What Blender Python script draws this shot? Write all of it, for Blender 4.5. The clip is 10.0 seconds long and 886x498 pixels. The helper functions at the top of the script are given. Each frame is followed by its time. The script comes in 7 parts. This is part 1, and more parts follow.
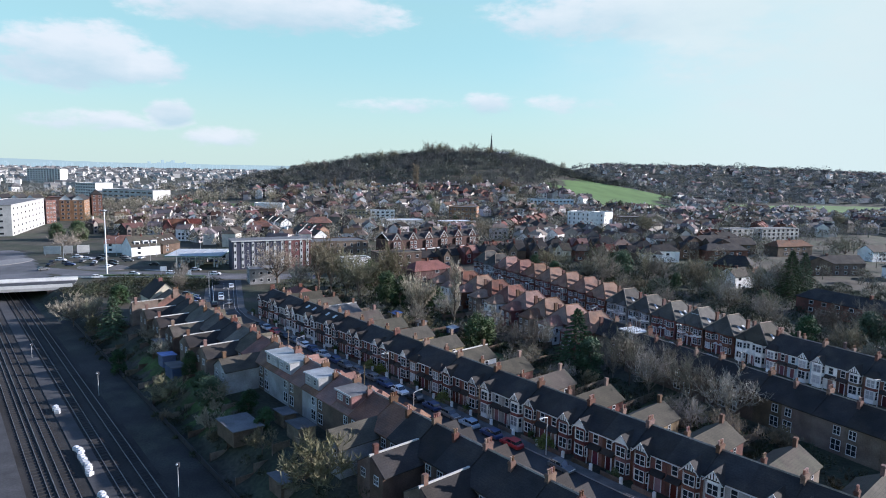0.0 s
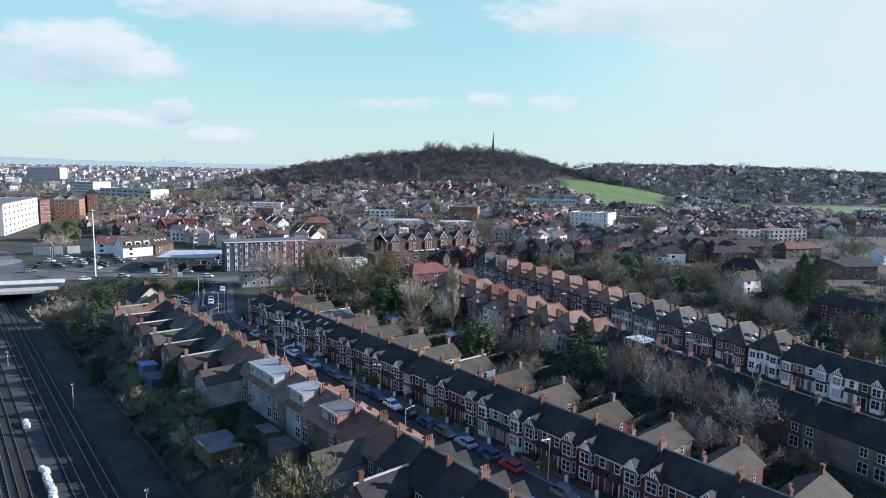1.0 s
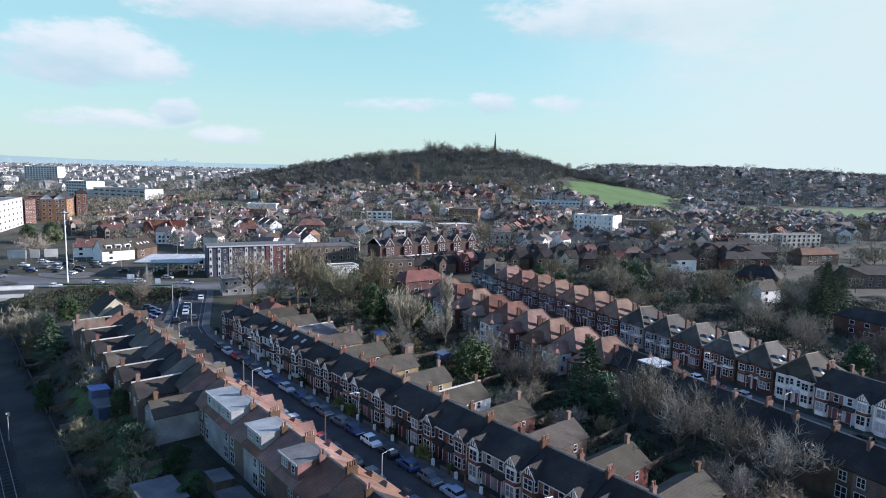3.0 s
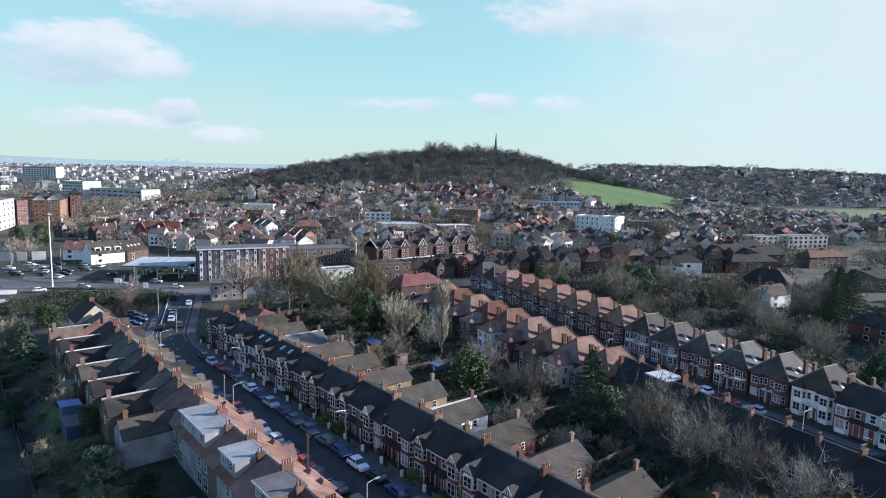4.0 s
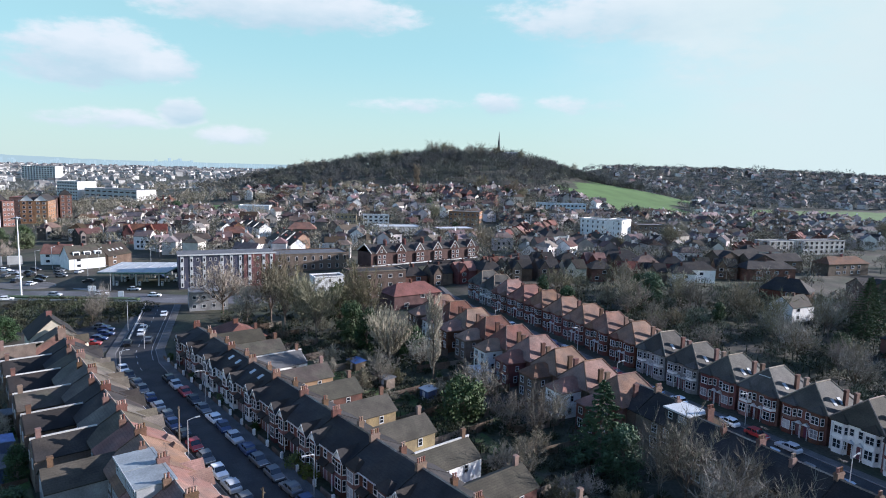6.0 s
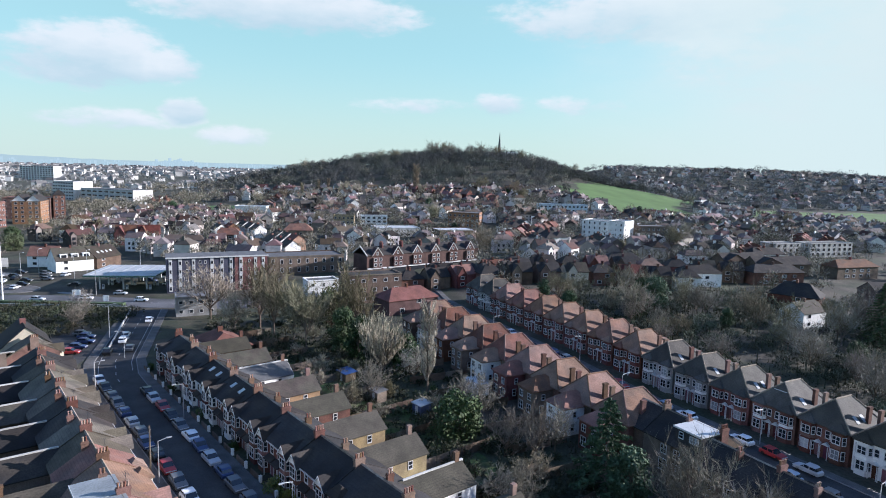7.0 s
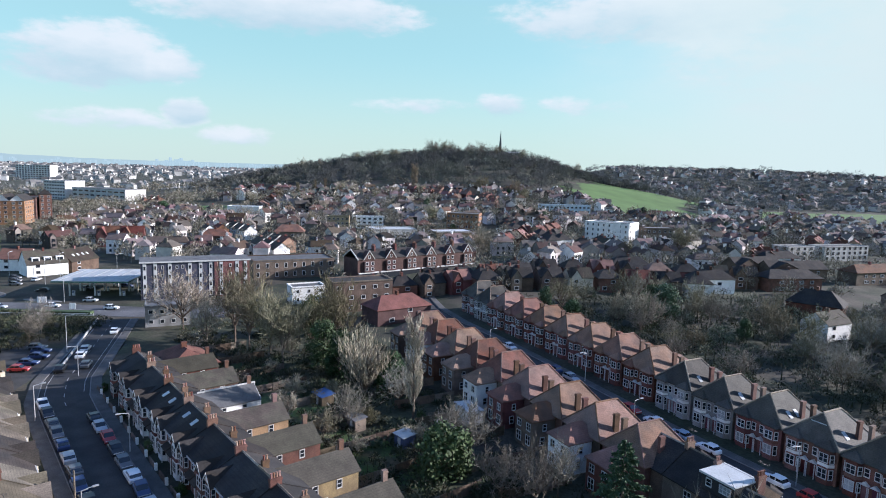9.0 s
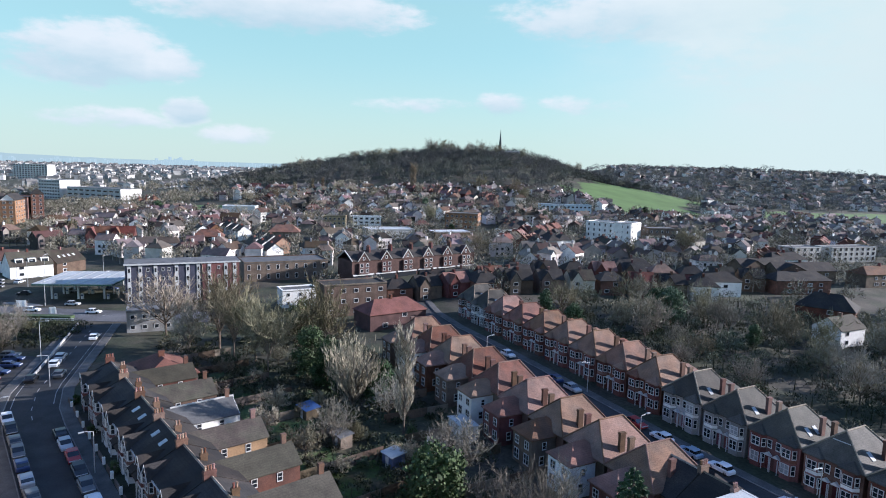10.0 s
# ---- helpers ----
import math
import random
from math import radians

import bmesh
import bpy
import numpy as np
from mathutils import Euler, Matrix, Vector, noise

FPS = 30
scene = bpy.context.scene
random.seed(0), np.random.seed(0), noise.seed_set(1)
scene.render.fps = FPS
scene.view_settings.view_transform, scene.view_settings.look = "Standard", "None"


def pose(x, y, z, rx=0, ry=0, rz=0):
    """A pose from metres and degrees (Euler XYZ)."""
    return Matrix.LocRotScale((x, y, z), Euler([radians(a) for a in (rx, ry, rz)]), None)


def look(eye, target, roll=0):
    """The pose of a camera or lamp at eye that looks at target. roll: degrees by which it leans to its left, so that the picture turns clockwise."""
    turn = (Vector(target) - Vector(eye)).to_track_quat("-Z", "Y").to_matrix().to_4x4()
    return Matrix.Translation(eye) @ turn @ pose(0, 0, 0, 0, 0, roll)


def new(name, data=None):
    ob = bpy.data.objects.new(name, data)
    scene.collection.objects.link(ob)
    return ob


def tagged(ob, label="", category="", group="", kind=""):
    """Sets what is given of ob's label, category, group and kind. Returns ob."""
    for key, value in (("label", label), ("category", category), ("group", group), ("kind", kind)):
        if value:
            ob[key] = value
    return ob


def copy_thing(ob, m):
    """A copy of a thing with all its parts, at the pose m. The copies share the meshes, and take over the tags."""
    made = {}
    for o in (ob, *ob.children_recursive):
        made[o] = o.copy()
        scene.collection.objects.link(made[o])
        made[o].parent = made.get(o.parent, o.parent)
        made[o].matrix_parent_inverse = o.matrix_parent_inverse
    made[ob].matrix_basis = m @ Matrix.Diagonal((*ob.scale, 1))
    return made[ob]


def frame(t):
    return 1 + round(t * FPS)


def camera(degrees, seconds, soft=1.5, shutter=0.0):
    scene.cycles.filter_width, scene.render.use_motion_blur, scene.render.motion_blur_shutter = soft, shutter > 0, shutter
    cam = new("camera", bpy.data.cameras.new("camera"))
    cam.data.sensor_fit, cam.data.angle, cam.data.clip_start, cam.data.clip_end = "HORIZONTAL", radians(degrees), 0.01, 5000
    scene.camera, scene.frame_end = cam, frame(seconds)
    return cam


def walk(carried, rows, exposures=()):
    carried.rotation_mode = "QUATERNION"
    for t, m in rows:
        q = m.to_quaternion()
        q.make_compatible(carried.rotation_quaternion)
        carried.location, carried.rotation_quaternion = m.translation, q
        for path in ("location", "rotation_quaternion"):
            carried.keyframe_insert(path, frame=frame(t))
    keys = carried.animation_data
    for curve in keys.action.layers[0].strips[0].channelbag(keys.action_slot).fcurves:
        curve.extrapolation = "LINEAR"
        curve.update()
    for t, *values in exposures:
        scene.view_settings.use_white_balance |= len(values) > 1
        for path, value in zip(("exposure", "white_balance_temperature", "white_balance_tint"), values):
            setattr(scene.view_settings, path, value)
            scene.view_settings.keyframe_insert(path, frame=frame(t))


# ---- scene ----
cam = camera(70.9, 10.0, soft=1.0)
PATH = [
    (0, (0.753, -39.235, 45.925), (0.448, -37.275, 45.67), 1.2),
    (0.5, (0.754, -35.265, 45.902), (0.445, -33.305, 45.648), 1.3),
    (1, (0.696, -31.111, 45.972), (0.385, -29.152, 45.715), 1.3),
    (1.5, (0.661, -27.156, 46.05), (0.348, -25.198, 45.793), 1.4),
    (2, (0.648, -23.115, 46.055), (0.334, -21.156, 45.797), 1.4),
    (2.5, (0.648, -18.953, 46.016), (0.331, -16.994, 45.76), 1.5),
    (4, (0.607, -6.891, 46.213), (0.285, -4.934, 45.957), 1.5),
    (4.5, (0.597, -2.961, 46.263), (0.272, -1.004, 46.007), 1.6),
    (5, (0.587, 1.084, 46.357), (0.259, 3.041, 46.102), 1.6),
    (5.5, (0.524, 4.915, 46.499), (0.193, 6.87, 46.244), 1.6),
    (7, (0.384, 16.521, 46.492), (0.048, 18.476, 46.238), 1.7),
    (7.5, (0.305, 20.353, 46.493), (-0.033, 22.308, 46.239), 1.7),
    (8, (0.231, 24.149, 46.333), (-0.108, 26.103, 46.079), 1.8),
    (8.5, (0.133, 27.844, 46.198), (-0.206, 29.799, 45.944), 1.8),
    (9, (0.171, 31.883, 46.039), (-0.17, 33.838, 45.785), 1.8),
    (9.5, (0.146, 35.729, 45.947), (-0.196, 37.683, 45.692), 1.8),
    (10, (0.168, 39.684, 45.835), (-0.174, 41.638, 45.579), 1.8),
]
EXPOSURES = ((0, 1.03, 5560, 18), (10, 1.03, 5560, 18))
walk(cam, [(t, look(eye, target, roll)) for t, eye, target, roll in PATH], EXPOSURES)
# ---------------------------------------------------------------- world, sun, exposure
SUN_AZ, SUN_EL = 70.0, 18.5          # clockwise from +y, above the horizon


def make_world():
    w = bpy.data.worlds.new("sky")
    scene.world = w
    w.use_nodes = True
    nt = w.node_tree
    nt.nodes.clear()
    N, L = nt.nodes.new, nt.links.new
    out, bg = N("ShaderNodeOutputWorld"), N("ShaderNodeBackground")
    sky = N("ShaderNodeTexSky")
    sky.sky_type, sky.sun_disc = "NISHITA", False
    sky.sun_elevation, sky.sun_rotation = radians(SUN_EL), radians(SUN_AZ)
    sky.air_density, sky.dust_density, sky.ozone_density = 1.0, 0.3, 3.0
    tc = N("ShaderNodeTexCoord")
    sep = N("ShaderNodeSeparateXYZ")
    L(tc.outputs["Generated"], sep.inputs[0])

    def math_node(op, a, b=None, c=None):
        n = N("ShaderNodeMath")
        n.operation = op
        for i, v in enumerate((a, b, c)):
            if v is None:
                continue
            if isinstance(v, (int, float)):
                n.inputs[i].default_value = v
            else:
                L(v, n.inputs[i])
        return n.outputs[0]

    az = math_node("ARCTAN2", sep.outputs[0], sep.outputs[1])
    el = math_node("ARCSINE", sep.outputs[2])
    comb = N("ShaderNodeCombineXYZ")
    L(math_node("MULTIPLY", az, 1.0), comb.inputs[0])
    L(math_node("MULTIPLY", el, 2.4), comb.inputs[1])
    noises = []
    for scale, detail in ((7.0, 8.0), (26.0, 5.0)):
        nz = N("ShaderNodeTexNoise")
        nz.inputs["Scale"].default_value, nz.inputs["Detail"].default_value = scale, detail
        nz.inputs["Roughness"].default_value = 0.58
        L(comb.outputs[0], nz.inputs["Vector"])
        noises.append(nz.outputs[0])
    rough = math_node("ADD", math_node("MULTIPLY", noises[0], 2.4), math_node("MULTIPLY", noises[1], 0.9))
    total = upper = None
    # azimuth, elevation, half widths (degrees), density: the cumulus that stand in this sky
    for a, e, ra, re, k in ((-39.0, 8.1, 6.0, 2.3, 1.1), (-34.0, 7.8, 3.4, 1.6, 0.85), (-24.0, 13.1, 10.0, 1.9, 1.05), (-38.0, 3.3, 5.5, 0.8, 0.6), (-32.3, 4.2, 1.9, 1.3, 1.2),
                            (-28.0, 2.2, 4.0, 0.9, 0.6), (-11.5, 5.5, 4.6, 0.85, 0.6), (-5.0, 5.9, 2.5, 1.1, 0.85), (2.5, 6.0, 4.0, 0.8, 0.55), (8.0, 13.3, 12.0, 2.4, 1.0),
                            (30.0, 12.0, 20.0, 7.0, 0.8), (-60.0, 14.0, 14.0, 6.0, 0.8), (150.0, 20.0, 40.0, 8.0, 0.7)):
        da = math_node("MULTIPLY", math_node("SUBTRACT", az, radians(a)), 1 / radians(ra))
        de = math_node("MULTIPLY", math_node("SUBTRACT", el, radians(e)), 1 / radians(re))
        r2 = math_node("ADD", math_node("MULTIPLY", da, da), math_node("MULTIPLY", de, de))
        m = math_node("MULTIPLY", math_node("SUBTRACT", 1.0, math_node("MULTIPLY", r2, 0.62)), 1.0)
        m = math_node("MULTIPLY", math_node("MAXIMUM", m, -1.0), k)
        total = m if total is None else math_node("MAXIMUM", total, m)
        # the same body moved up: tells its top from its underside
        du = math_node("SUBTRACT", de, 0.55)
        r3 = math_node("ADD", math_node("MULTIPLY", da, da), math_node("MULTIPLY", du, du))
        mu = math_node("MULTIPLY", math_node("MAXIMUM", math_node("SUBTRACT", 1.0, math_node("MULTIPLY", r3, 0.62)), -1.0), k)
        upper = mu if upper is None else math_node("MAXIMUM", upper, mu)
    dens = math_node("ADD", total, math_node("SUBTRACT", rough, 1.72))
    ramp = N("ShaderNodeMapRange")
    ramp.interpolation_type = "SMOOTHERSTEP"
    L(dens, ramp.inputs["Value"])
    ramp.inputs["From Min"].default_value, ramp.inputs["From Max"].default_value = 0.0, 0.75
    ramp.inputs["To Max"].default_value = 0.92
    # cloud bodies: white tops, greyer below
    shade = N("ShaderNodeMapRange")
    L(math_node("ADD", math_node("SUBTRACT", upper, total), math_node("MULTIPLY", math_node("SUBTRACT", noises[0], 0.5), 2.2)), shade.inputs["Value"])
    shade.inputs["From Min"].default_value, shade.inputs["From Max"].default_value = -0.75, 0.15
    cmix = N("ShaderNodeMix")
    cmix.data_type = "RGBA"
    cmix.inputs["A"].default_value = CLOUD_GREY
    cmix.inputs["B"].default_value = CLOUD_WHITE
    L(shade.outputs[0], cmix.inputs["Factor"])
    mix = N("ShaderNodeMix")
    mix.data_type = "RGBA"
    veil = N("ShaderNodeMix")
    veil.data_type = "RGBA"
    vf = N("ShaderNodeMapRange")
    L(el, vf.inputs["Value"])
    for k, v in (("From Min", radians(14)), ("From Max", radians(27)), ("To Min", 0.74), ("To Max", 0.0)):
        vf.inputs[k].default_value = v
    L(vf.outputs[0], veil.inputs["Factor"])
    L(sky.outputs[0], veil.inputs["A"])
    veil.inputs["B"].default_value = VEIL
    L(ramp.outputs[0], mix.inputs["Factor"])
    # pale haze low over the horizon
    low = N("ShaderNodeMapRange")
    low.interpolation_type = "SMOOTHSTEP"
    L(el, low.inputs["Value"])
    for k, v in (("From Min", radians(-2)), ("From Max", radians(11)), ("To Min", 0.85), ("To Max", 0.0)):
        low.inputs[k].default_value = v
    hz = N("ShaderNodeMix")
    hz.data_type = "RGBA"
    L(low.outputs[0], hz.inputs["Factor"])
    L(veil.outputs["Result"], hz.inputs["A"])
    hz.inputs["B"].default_value = HAZE
    L(hz.outputs["Result"], mix.inputs["A"])
    L(cmix.outputs["Result"], mix.inputs["B"])
    # thin bright sheet of cloud towards the sun
    sheet = N("ShaderNodeMapRange")
    sheet.interpolation_type = "SMOOTHSTEP"
    L(math_node("ADD", az, math_node("MULTIPLY", math_node("SUBTRACT", noises[0], 0.5), 0.25)), sheet.inputs["Value"])
    for k, v in (("From Min", radians(-6)), ("From Max", radians(22)), ("To Min", 0.0), ("To Max", 0.9)):
        sheet.inputs[k].default_value = v
    fade = N("ShaderNodeMapRange")
    fade.interpolation_type = "SMOOTHSTEP"
    L(math_node("ABSOLUTE", math_node("SUBTRACT", az, radians(45))), fade.inputs["Value"])
    for k, v in (("From Min", radians(40)), ("From Max", radians(75)), ("To Min", 1.0), ("To Max", 0.0)):
        fade.inputs[k].default_value = v
    up = N("ShaderNodeMapRange")
    up.interpolation_type = "SMOOTHSTEP"
    L(el, up.inputs["Value"])
    for k, v in (("From Min", radians(20)), ("From Max", radians(40)), ("To Min", 1.0), ("To Max", 0.0)):
        up.inputs[k].default_value = v
    sm = N("ShaderNodeMix")
    sm.data_type = "RGBA"
    L(math_node("MULTIPLY", math_node("MULTIPLY", sheet.outputs[0], fade.outputs[0]), up.outputs[0]), sm.inputs["Factor"])
    L(mix.outputs["Result"], sm.inputs["A"])
    sm.inputs["B"].default_value = (3.05, 3.47, 2.98, 1)
    L(sm.outputs["Result"], bg.inputs["Color"])
    bg.inputs["Strength"].default_value = SKY_STRENGTH
    L(bg.outputs[0], out.inputs["Surface"])


SKY_STRENGTH = 0.12
HAZE = (2.8, 3.24, 2.63, 1)
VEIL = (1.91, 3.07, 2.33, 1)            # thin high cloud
CLOUD_WHITE, CLOUD_GREY = (3.54, 3.61, 3.26, 1), (2.41, 2.94, 2.83, 1)
make_world()
sun = new("sun", bpy.data.lights.new("sun", "SUN"))
sun.data.energy, sun.data.angle, sun.data.color = 5.0, radians(0.6), (1.0, 0.90, 0.76)
sun_way = Vector((math.sin(radians(SUN_AZ)) * math.cos(radians(SUN_EL)), math.cos(radians(SUN_AZ)) * math.cos(radians(SUN_EL)), math.sin(radians(SUN_EL))))
sun.rotation_euler = sun_way.to_track_quat("Z", "Y").to_euler()


# ---------------------------------------------------------------- materials
def material(name, base, rough=0.85, var=0.25, scale=0.6, fine=9.0, tint=0.12, bump=0.0, bump_scale=30.0, metal=0.0, second=None, second_scale=0.08, rows=None, island=False, spec=0.4):
    """Two scales of noise on a base colour, per-object tint, optional second colour in patches, optional courses (direction, per metre)."""
    m = bpy.data.materials.new(name)
    m.use_nodes = True
    nt = m.node_tree
    N, L = nt.nodes.new, nt.links.new
    b = nt.nodes["Principled BSDF"]
    b.inputs["Roughness"].default_value, b.inputs["Metallic"].default_value = rough, metal
    b.inputs["Specular IOR Level"].default_value = spec
    tc = N("ShaderNodeTexCoord")
    geo = N("ShaderNodeNewGeometry")
    vec = geo.outputs["Position"]

    def nz(s, d=4.0):
        n = N("ShaderNodeTexNoise")
        n.inputs["Scale"].default_value, n.inputs["Detail"].default_value = s, d
        L(vec, n.inputs["Vector"])
        return n.outputs[0]

    def ramp(v, a, z, lo=0.3, hi=0.7):
        r = N("ShaderNodeMapRange")
        L(v, r.inputs["Value"])
        for k, x in (("From Min", lo), ("From Max", hi), ("To Min", a), ("To Max", z)):
            r.inputs[k].default_value = x
        return r.outputs[0]

    def mul(a, c):
        n = N("ShaderNodeMath")
        n.operation = "MULTIPLY"
        L(a, n.inputs[0])
        L(c, n.inputs[1])
        return n.outputs[0]

    val = mul(ramp(nz(scale), 1 - var, 1 + var), ramp(nz(fine, 3), 1 - var * 0.8, 1 + var * 0.8))
    if tint:
        oi = N("ShaderNodeObjectInfo")
        src = geo.outputs["Random Per Island"] if island else oi.outputs["Random"]
        val = mul(val, ramp(src, 1 - tint * 1.6, 1 + tint * 1.6, 0, 1))
    col = N("ShaderNodeRGB").outputs[0]
    col.default_value = (*base, 1)
    if second:
        mx = N("ShaderNodeMix")
        mx.data_type = "RGBA"
        L(col, mx.inputs["A"])
        mx.inputs["B"].default_value = (*second, 1)
        L(ramp(nz(second_scale, 6), 0, 1, 0.44, 0.6), mx.inputs["Factor"])
        col = mx.outputs["Result"]
    if tint:
        hs = N("ShaderNodeHueSaturation")
        L(col, hs.inputs["Color"])
        wn = N("ShaderNodeTexWhiteNoise")
        wn.noise_dimensions = "1D"
        L(src, wn.inputs["W"])
        L(ramp(wn.outputs[0], 0.5 - tint * 0.09, 0.5 + tint * 0.09, 0, 1), hs.inputs["Hue"])
        L(ramp(src, 1 + tint, 1 - tint, 0, 1), hs.inputs["Saturation"])
        col = hs.outputs[0]
    height = nz(bump_scale, 3) if bump else None
    if rows:
        # courses that run round the thing, dark joints between
        sp = N("ShaderNodeSeparateXYZ")
        L(tc.outputs["Object"], sp.inputs[0])
        saw = N("ShaderNodeMath")
        saw.operation = "FRACT"
        mm = N("ShaderNodeMath")
        mm.operation = "MULTIPLY"
        L(sp.outputs[2], mm.inputs[0])
        mm.inputs[1].default_value = rows
        L(mm.outputs[0], saw.inputs[0])
        val = mul(val, ramp(saw.outputs[0], 0.72, 1.05, 0.0, 0.25))
        height = saw.outputs[0]
    v = N("ShaderNodeVectorMath")
    v.operation = "SCALE"
    L(col, v.inputs[0])
    L(val, v.inputs["Scale"])
    L(v.outputs[0], b.inputs["Base Color"])
    if height is not None and bump:
        bp = N("ShaderNodeBump")
        bp.inputs["Strength"].default_value, bp.inputs["Distance"].default_value = bump, 0.03
        L(height, bp.inputs["Height"])
        L(bp.outputs[0], b.inputs["Normal"])
    return m


M = {}
M["ground"] = material("ground_soil_grass", (0.034, 0.040, 0.022), 0.95, 0.45, 0.12, 1.6, 0, 0.5, 2.0, second=(0.055, 0.048, 0.036), second_scale=0.05)


def grass_zones(m, zones, colour):
    """Turns the ground to mown grass inside soft ellipses of the plan: x, y, half axes, turn in degrees."""
    nt = m.node_tree
    N, L = nt.nodes.new, nt.links.new
    b = nt.nodes["Principled BSDF"]
    base = b.inputs["Base Color"].links[0].from_socket
    geo, nz = N("ShaderNodeNewGeometry"), N("ShaderNodeTexNoise")
    nz.inputs["Scale"].default_value, nz.inputs["Detail"].default_value = 0.03, 5
    L(geo.outputs["Position"], nz.inputs["Vector"])
    best = None
    for x, y, a, c, turn in zones:
        mp = N("ShaderNodeMapping")
        mp.vector_type = "TEXTURE"
        mp.inputs["Location"].default_value, mp.inputs["Rotation"].default_value, mp.inputs["Scale"].default_value = (x, y, 0), (0, 0, radians(turn)), (a, c, 1e5)
        L(geo.outputs["Position"], mp.inputs[0])
        ln = N("ShaderNodeVectorMath")
        ln.operation = "LENGTH"
        L(mp.outputs[0], ln.inputs[0])
        if best is None:
            best = ln.outputs["Value"]
        else:
            mn = N("ShaderNodeMath")
            mn.operation = "MINIMUM"
            L(best, mn.inputs[0])
            L(ln.outputs["Value"], mn.inputs[1])
            best = mn.outputs[0]
    ad = N("ShaderNodeMath")
    ad.operation = "ADD"
    L(best, ad.inputs[0])
    L(nz.outputs[0], ad.inputs[1])
    mr = N("ShaderNodeMapRange")
    L(ad.outputs[0], mr.inputs["Value"])
    for k, v in (("From Min", 1.42), ("From Max", 1.5), ("To Min", 1.0), ("To Max", 0.0)):
        mr.inputs[k].default_value = v
    n2, r2 = N("ShaderNodeTexNoise"), N("ShaderNodeMapRange")
    n2.inputs["Scale"].default_value, n2.inputs["Detail"].default_value = 0.05, 8
    L(geo.outputs["Position"], n2.inputs["Vector"])
    L(n2.outputs[0], r2.inputs["Value"])
    r2.inputs["To Min"].default_value, r2.inputs["To Max"].default_value = 0.6, 1.4
    cs = N("ShaderNodeVectorMath")
    cs.operation = "SCALE"
    cs.inputs[0].default_value = colour
    L(r2.outputs[0], cs.inputs["Scale"])
    mx = N("ShaderNodeMix")
    mx.data_type = "RGBA"
    L(mr.outputs[0], mx.inputs["Factor"])
    L(base, mx.inputs["A"])
    L(cs.outputs[0], mx.inputs["B"])
    L(mx.outputs["Result"], b.inputs["Base Color"])


grass_zones(M["ground"], ((80, 722, 68, 85, -10), (330, 850, 210, 75, 15), (92, 790, 66, 75, 0), (-300, 545, 50, 16, 0)), (0.085, 0.15, 0.04))
M["lawn"] = material("garden_lawn", (0.05, 0.085, 0.025), 0.95, 0.4, 0.3, 2.5, 0.2, 0.5, 4.0, second=(0.07, 0.065, 0.04), second_scale=0.2)
M["asphalt"] = material("asphalt", (0.0357, 0.0365, 0.0391), 0.9, 0.3, 0.25, 6.0, 0, 0.3, 20, second=(0.0467, 0.0467, 0.0467), second_scale=0.12)
M["asphalt_worn"] = material("worn_asphalt", (0.105, 0.105, 0.11), 0.85, 0.3, 0.1, 3.0, 0, second=(0.075, 0.075, 0.08), second_scale=0.06)
M["pavement"] = material("paving_slabs", (0.105, 0.102, 0.10), 0.9, 0.25, 0.5, 5.0, 0, 0.3, 12, second=(0.085, 0.083, 0.08), second_scale=0.3)
M["kerb"] = material("granite_kerb", (0.19, 0.185, 0.18), 0.85, 0.2, 1.0, 8.0, 0)
M["paint_white"] = material("road_paint", (0.36, 0.36, 0.35), 0.8, 0.25, 1.0, 8.0, 0)
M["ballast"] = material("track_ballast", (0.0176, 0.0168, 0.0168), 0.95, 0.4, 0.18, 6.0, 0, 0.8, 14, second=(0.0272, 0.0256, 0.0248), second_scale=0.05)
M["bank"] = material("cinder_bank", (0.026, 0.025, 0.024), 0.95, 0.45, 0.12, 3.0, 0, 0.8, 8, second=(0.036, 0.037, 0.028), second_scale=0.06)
M["rail"] = material("rail_steel", (0.20, 0.19, 0.185), 0.5, 0.2, 1.0, 6.0, 0, metal=0.6)
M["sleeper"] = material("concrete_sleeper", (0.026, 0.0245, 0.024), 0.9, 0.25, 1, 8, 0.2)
M["concrete"] = material("concrete", (0.42, 0.41, 0.39), 0.85, 0.18, 0.3, 5.0, 0.1, 0.2, 10)
M["concrete_pale"] = material("pale_concrete", (0.62, 0.61, 0.58), 0.8, 0.15, 0.3, 4.0, 0.05)
M["brick_red"] = material("red_brick", (0.150, 0.063, 0.050), 0.88, 0.3, 0.5, 8.0, 0.22, 0.4, 25, second=(0.0984, 0.0459, 0.0377), second_scale=0.35)
M["brick_brown"] = material("brown_stock_brick", (0.12, 0.0885, 0.066), 0.9, 0.3, 0.5, 8.0, 0.2, 0.4, 25, second=(0.112, 0.0788, 0.06), second_scale=0.3)
M["brick_yellow"] = material("yellow_stock_brick", (0.306, 0.238, 0.136), 0.9, 0.28, 0.5, 8.0, 0.15, 0.4, 25, second=(0.212, 0.162, 0.102), second_scale=0.3)
M["brick_orange"] = material("orange_brick", (0.289, 0.174, 0.106), 0.88, 0.25, 0.5, 8.0, 0.15, 0.3, 25)
M["render_white"] = material("white_render", (0.76, 0.76, 0.74), 0.85, 0.12, 0.4, 5.0, 0.08, second=(0.70, 0.69, 0.67), second_scale=0.3)
M["render_cream"] = material("cream_render", (0.527, 0.476, 0.374), 0.88, 0.15, 0.4, 5.0, 0.15, second=(0.425, 0.383, 0.306), second_scale=0.3)
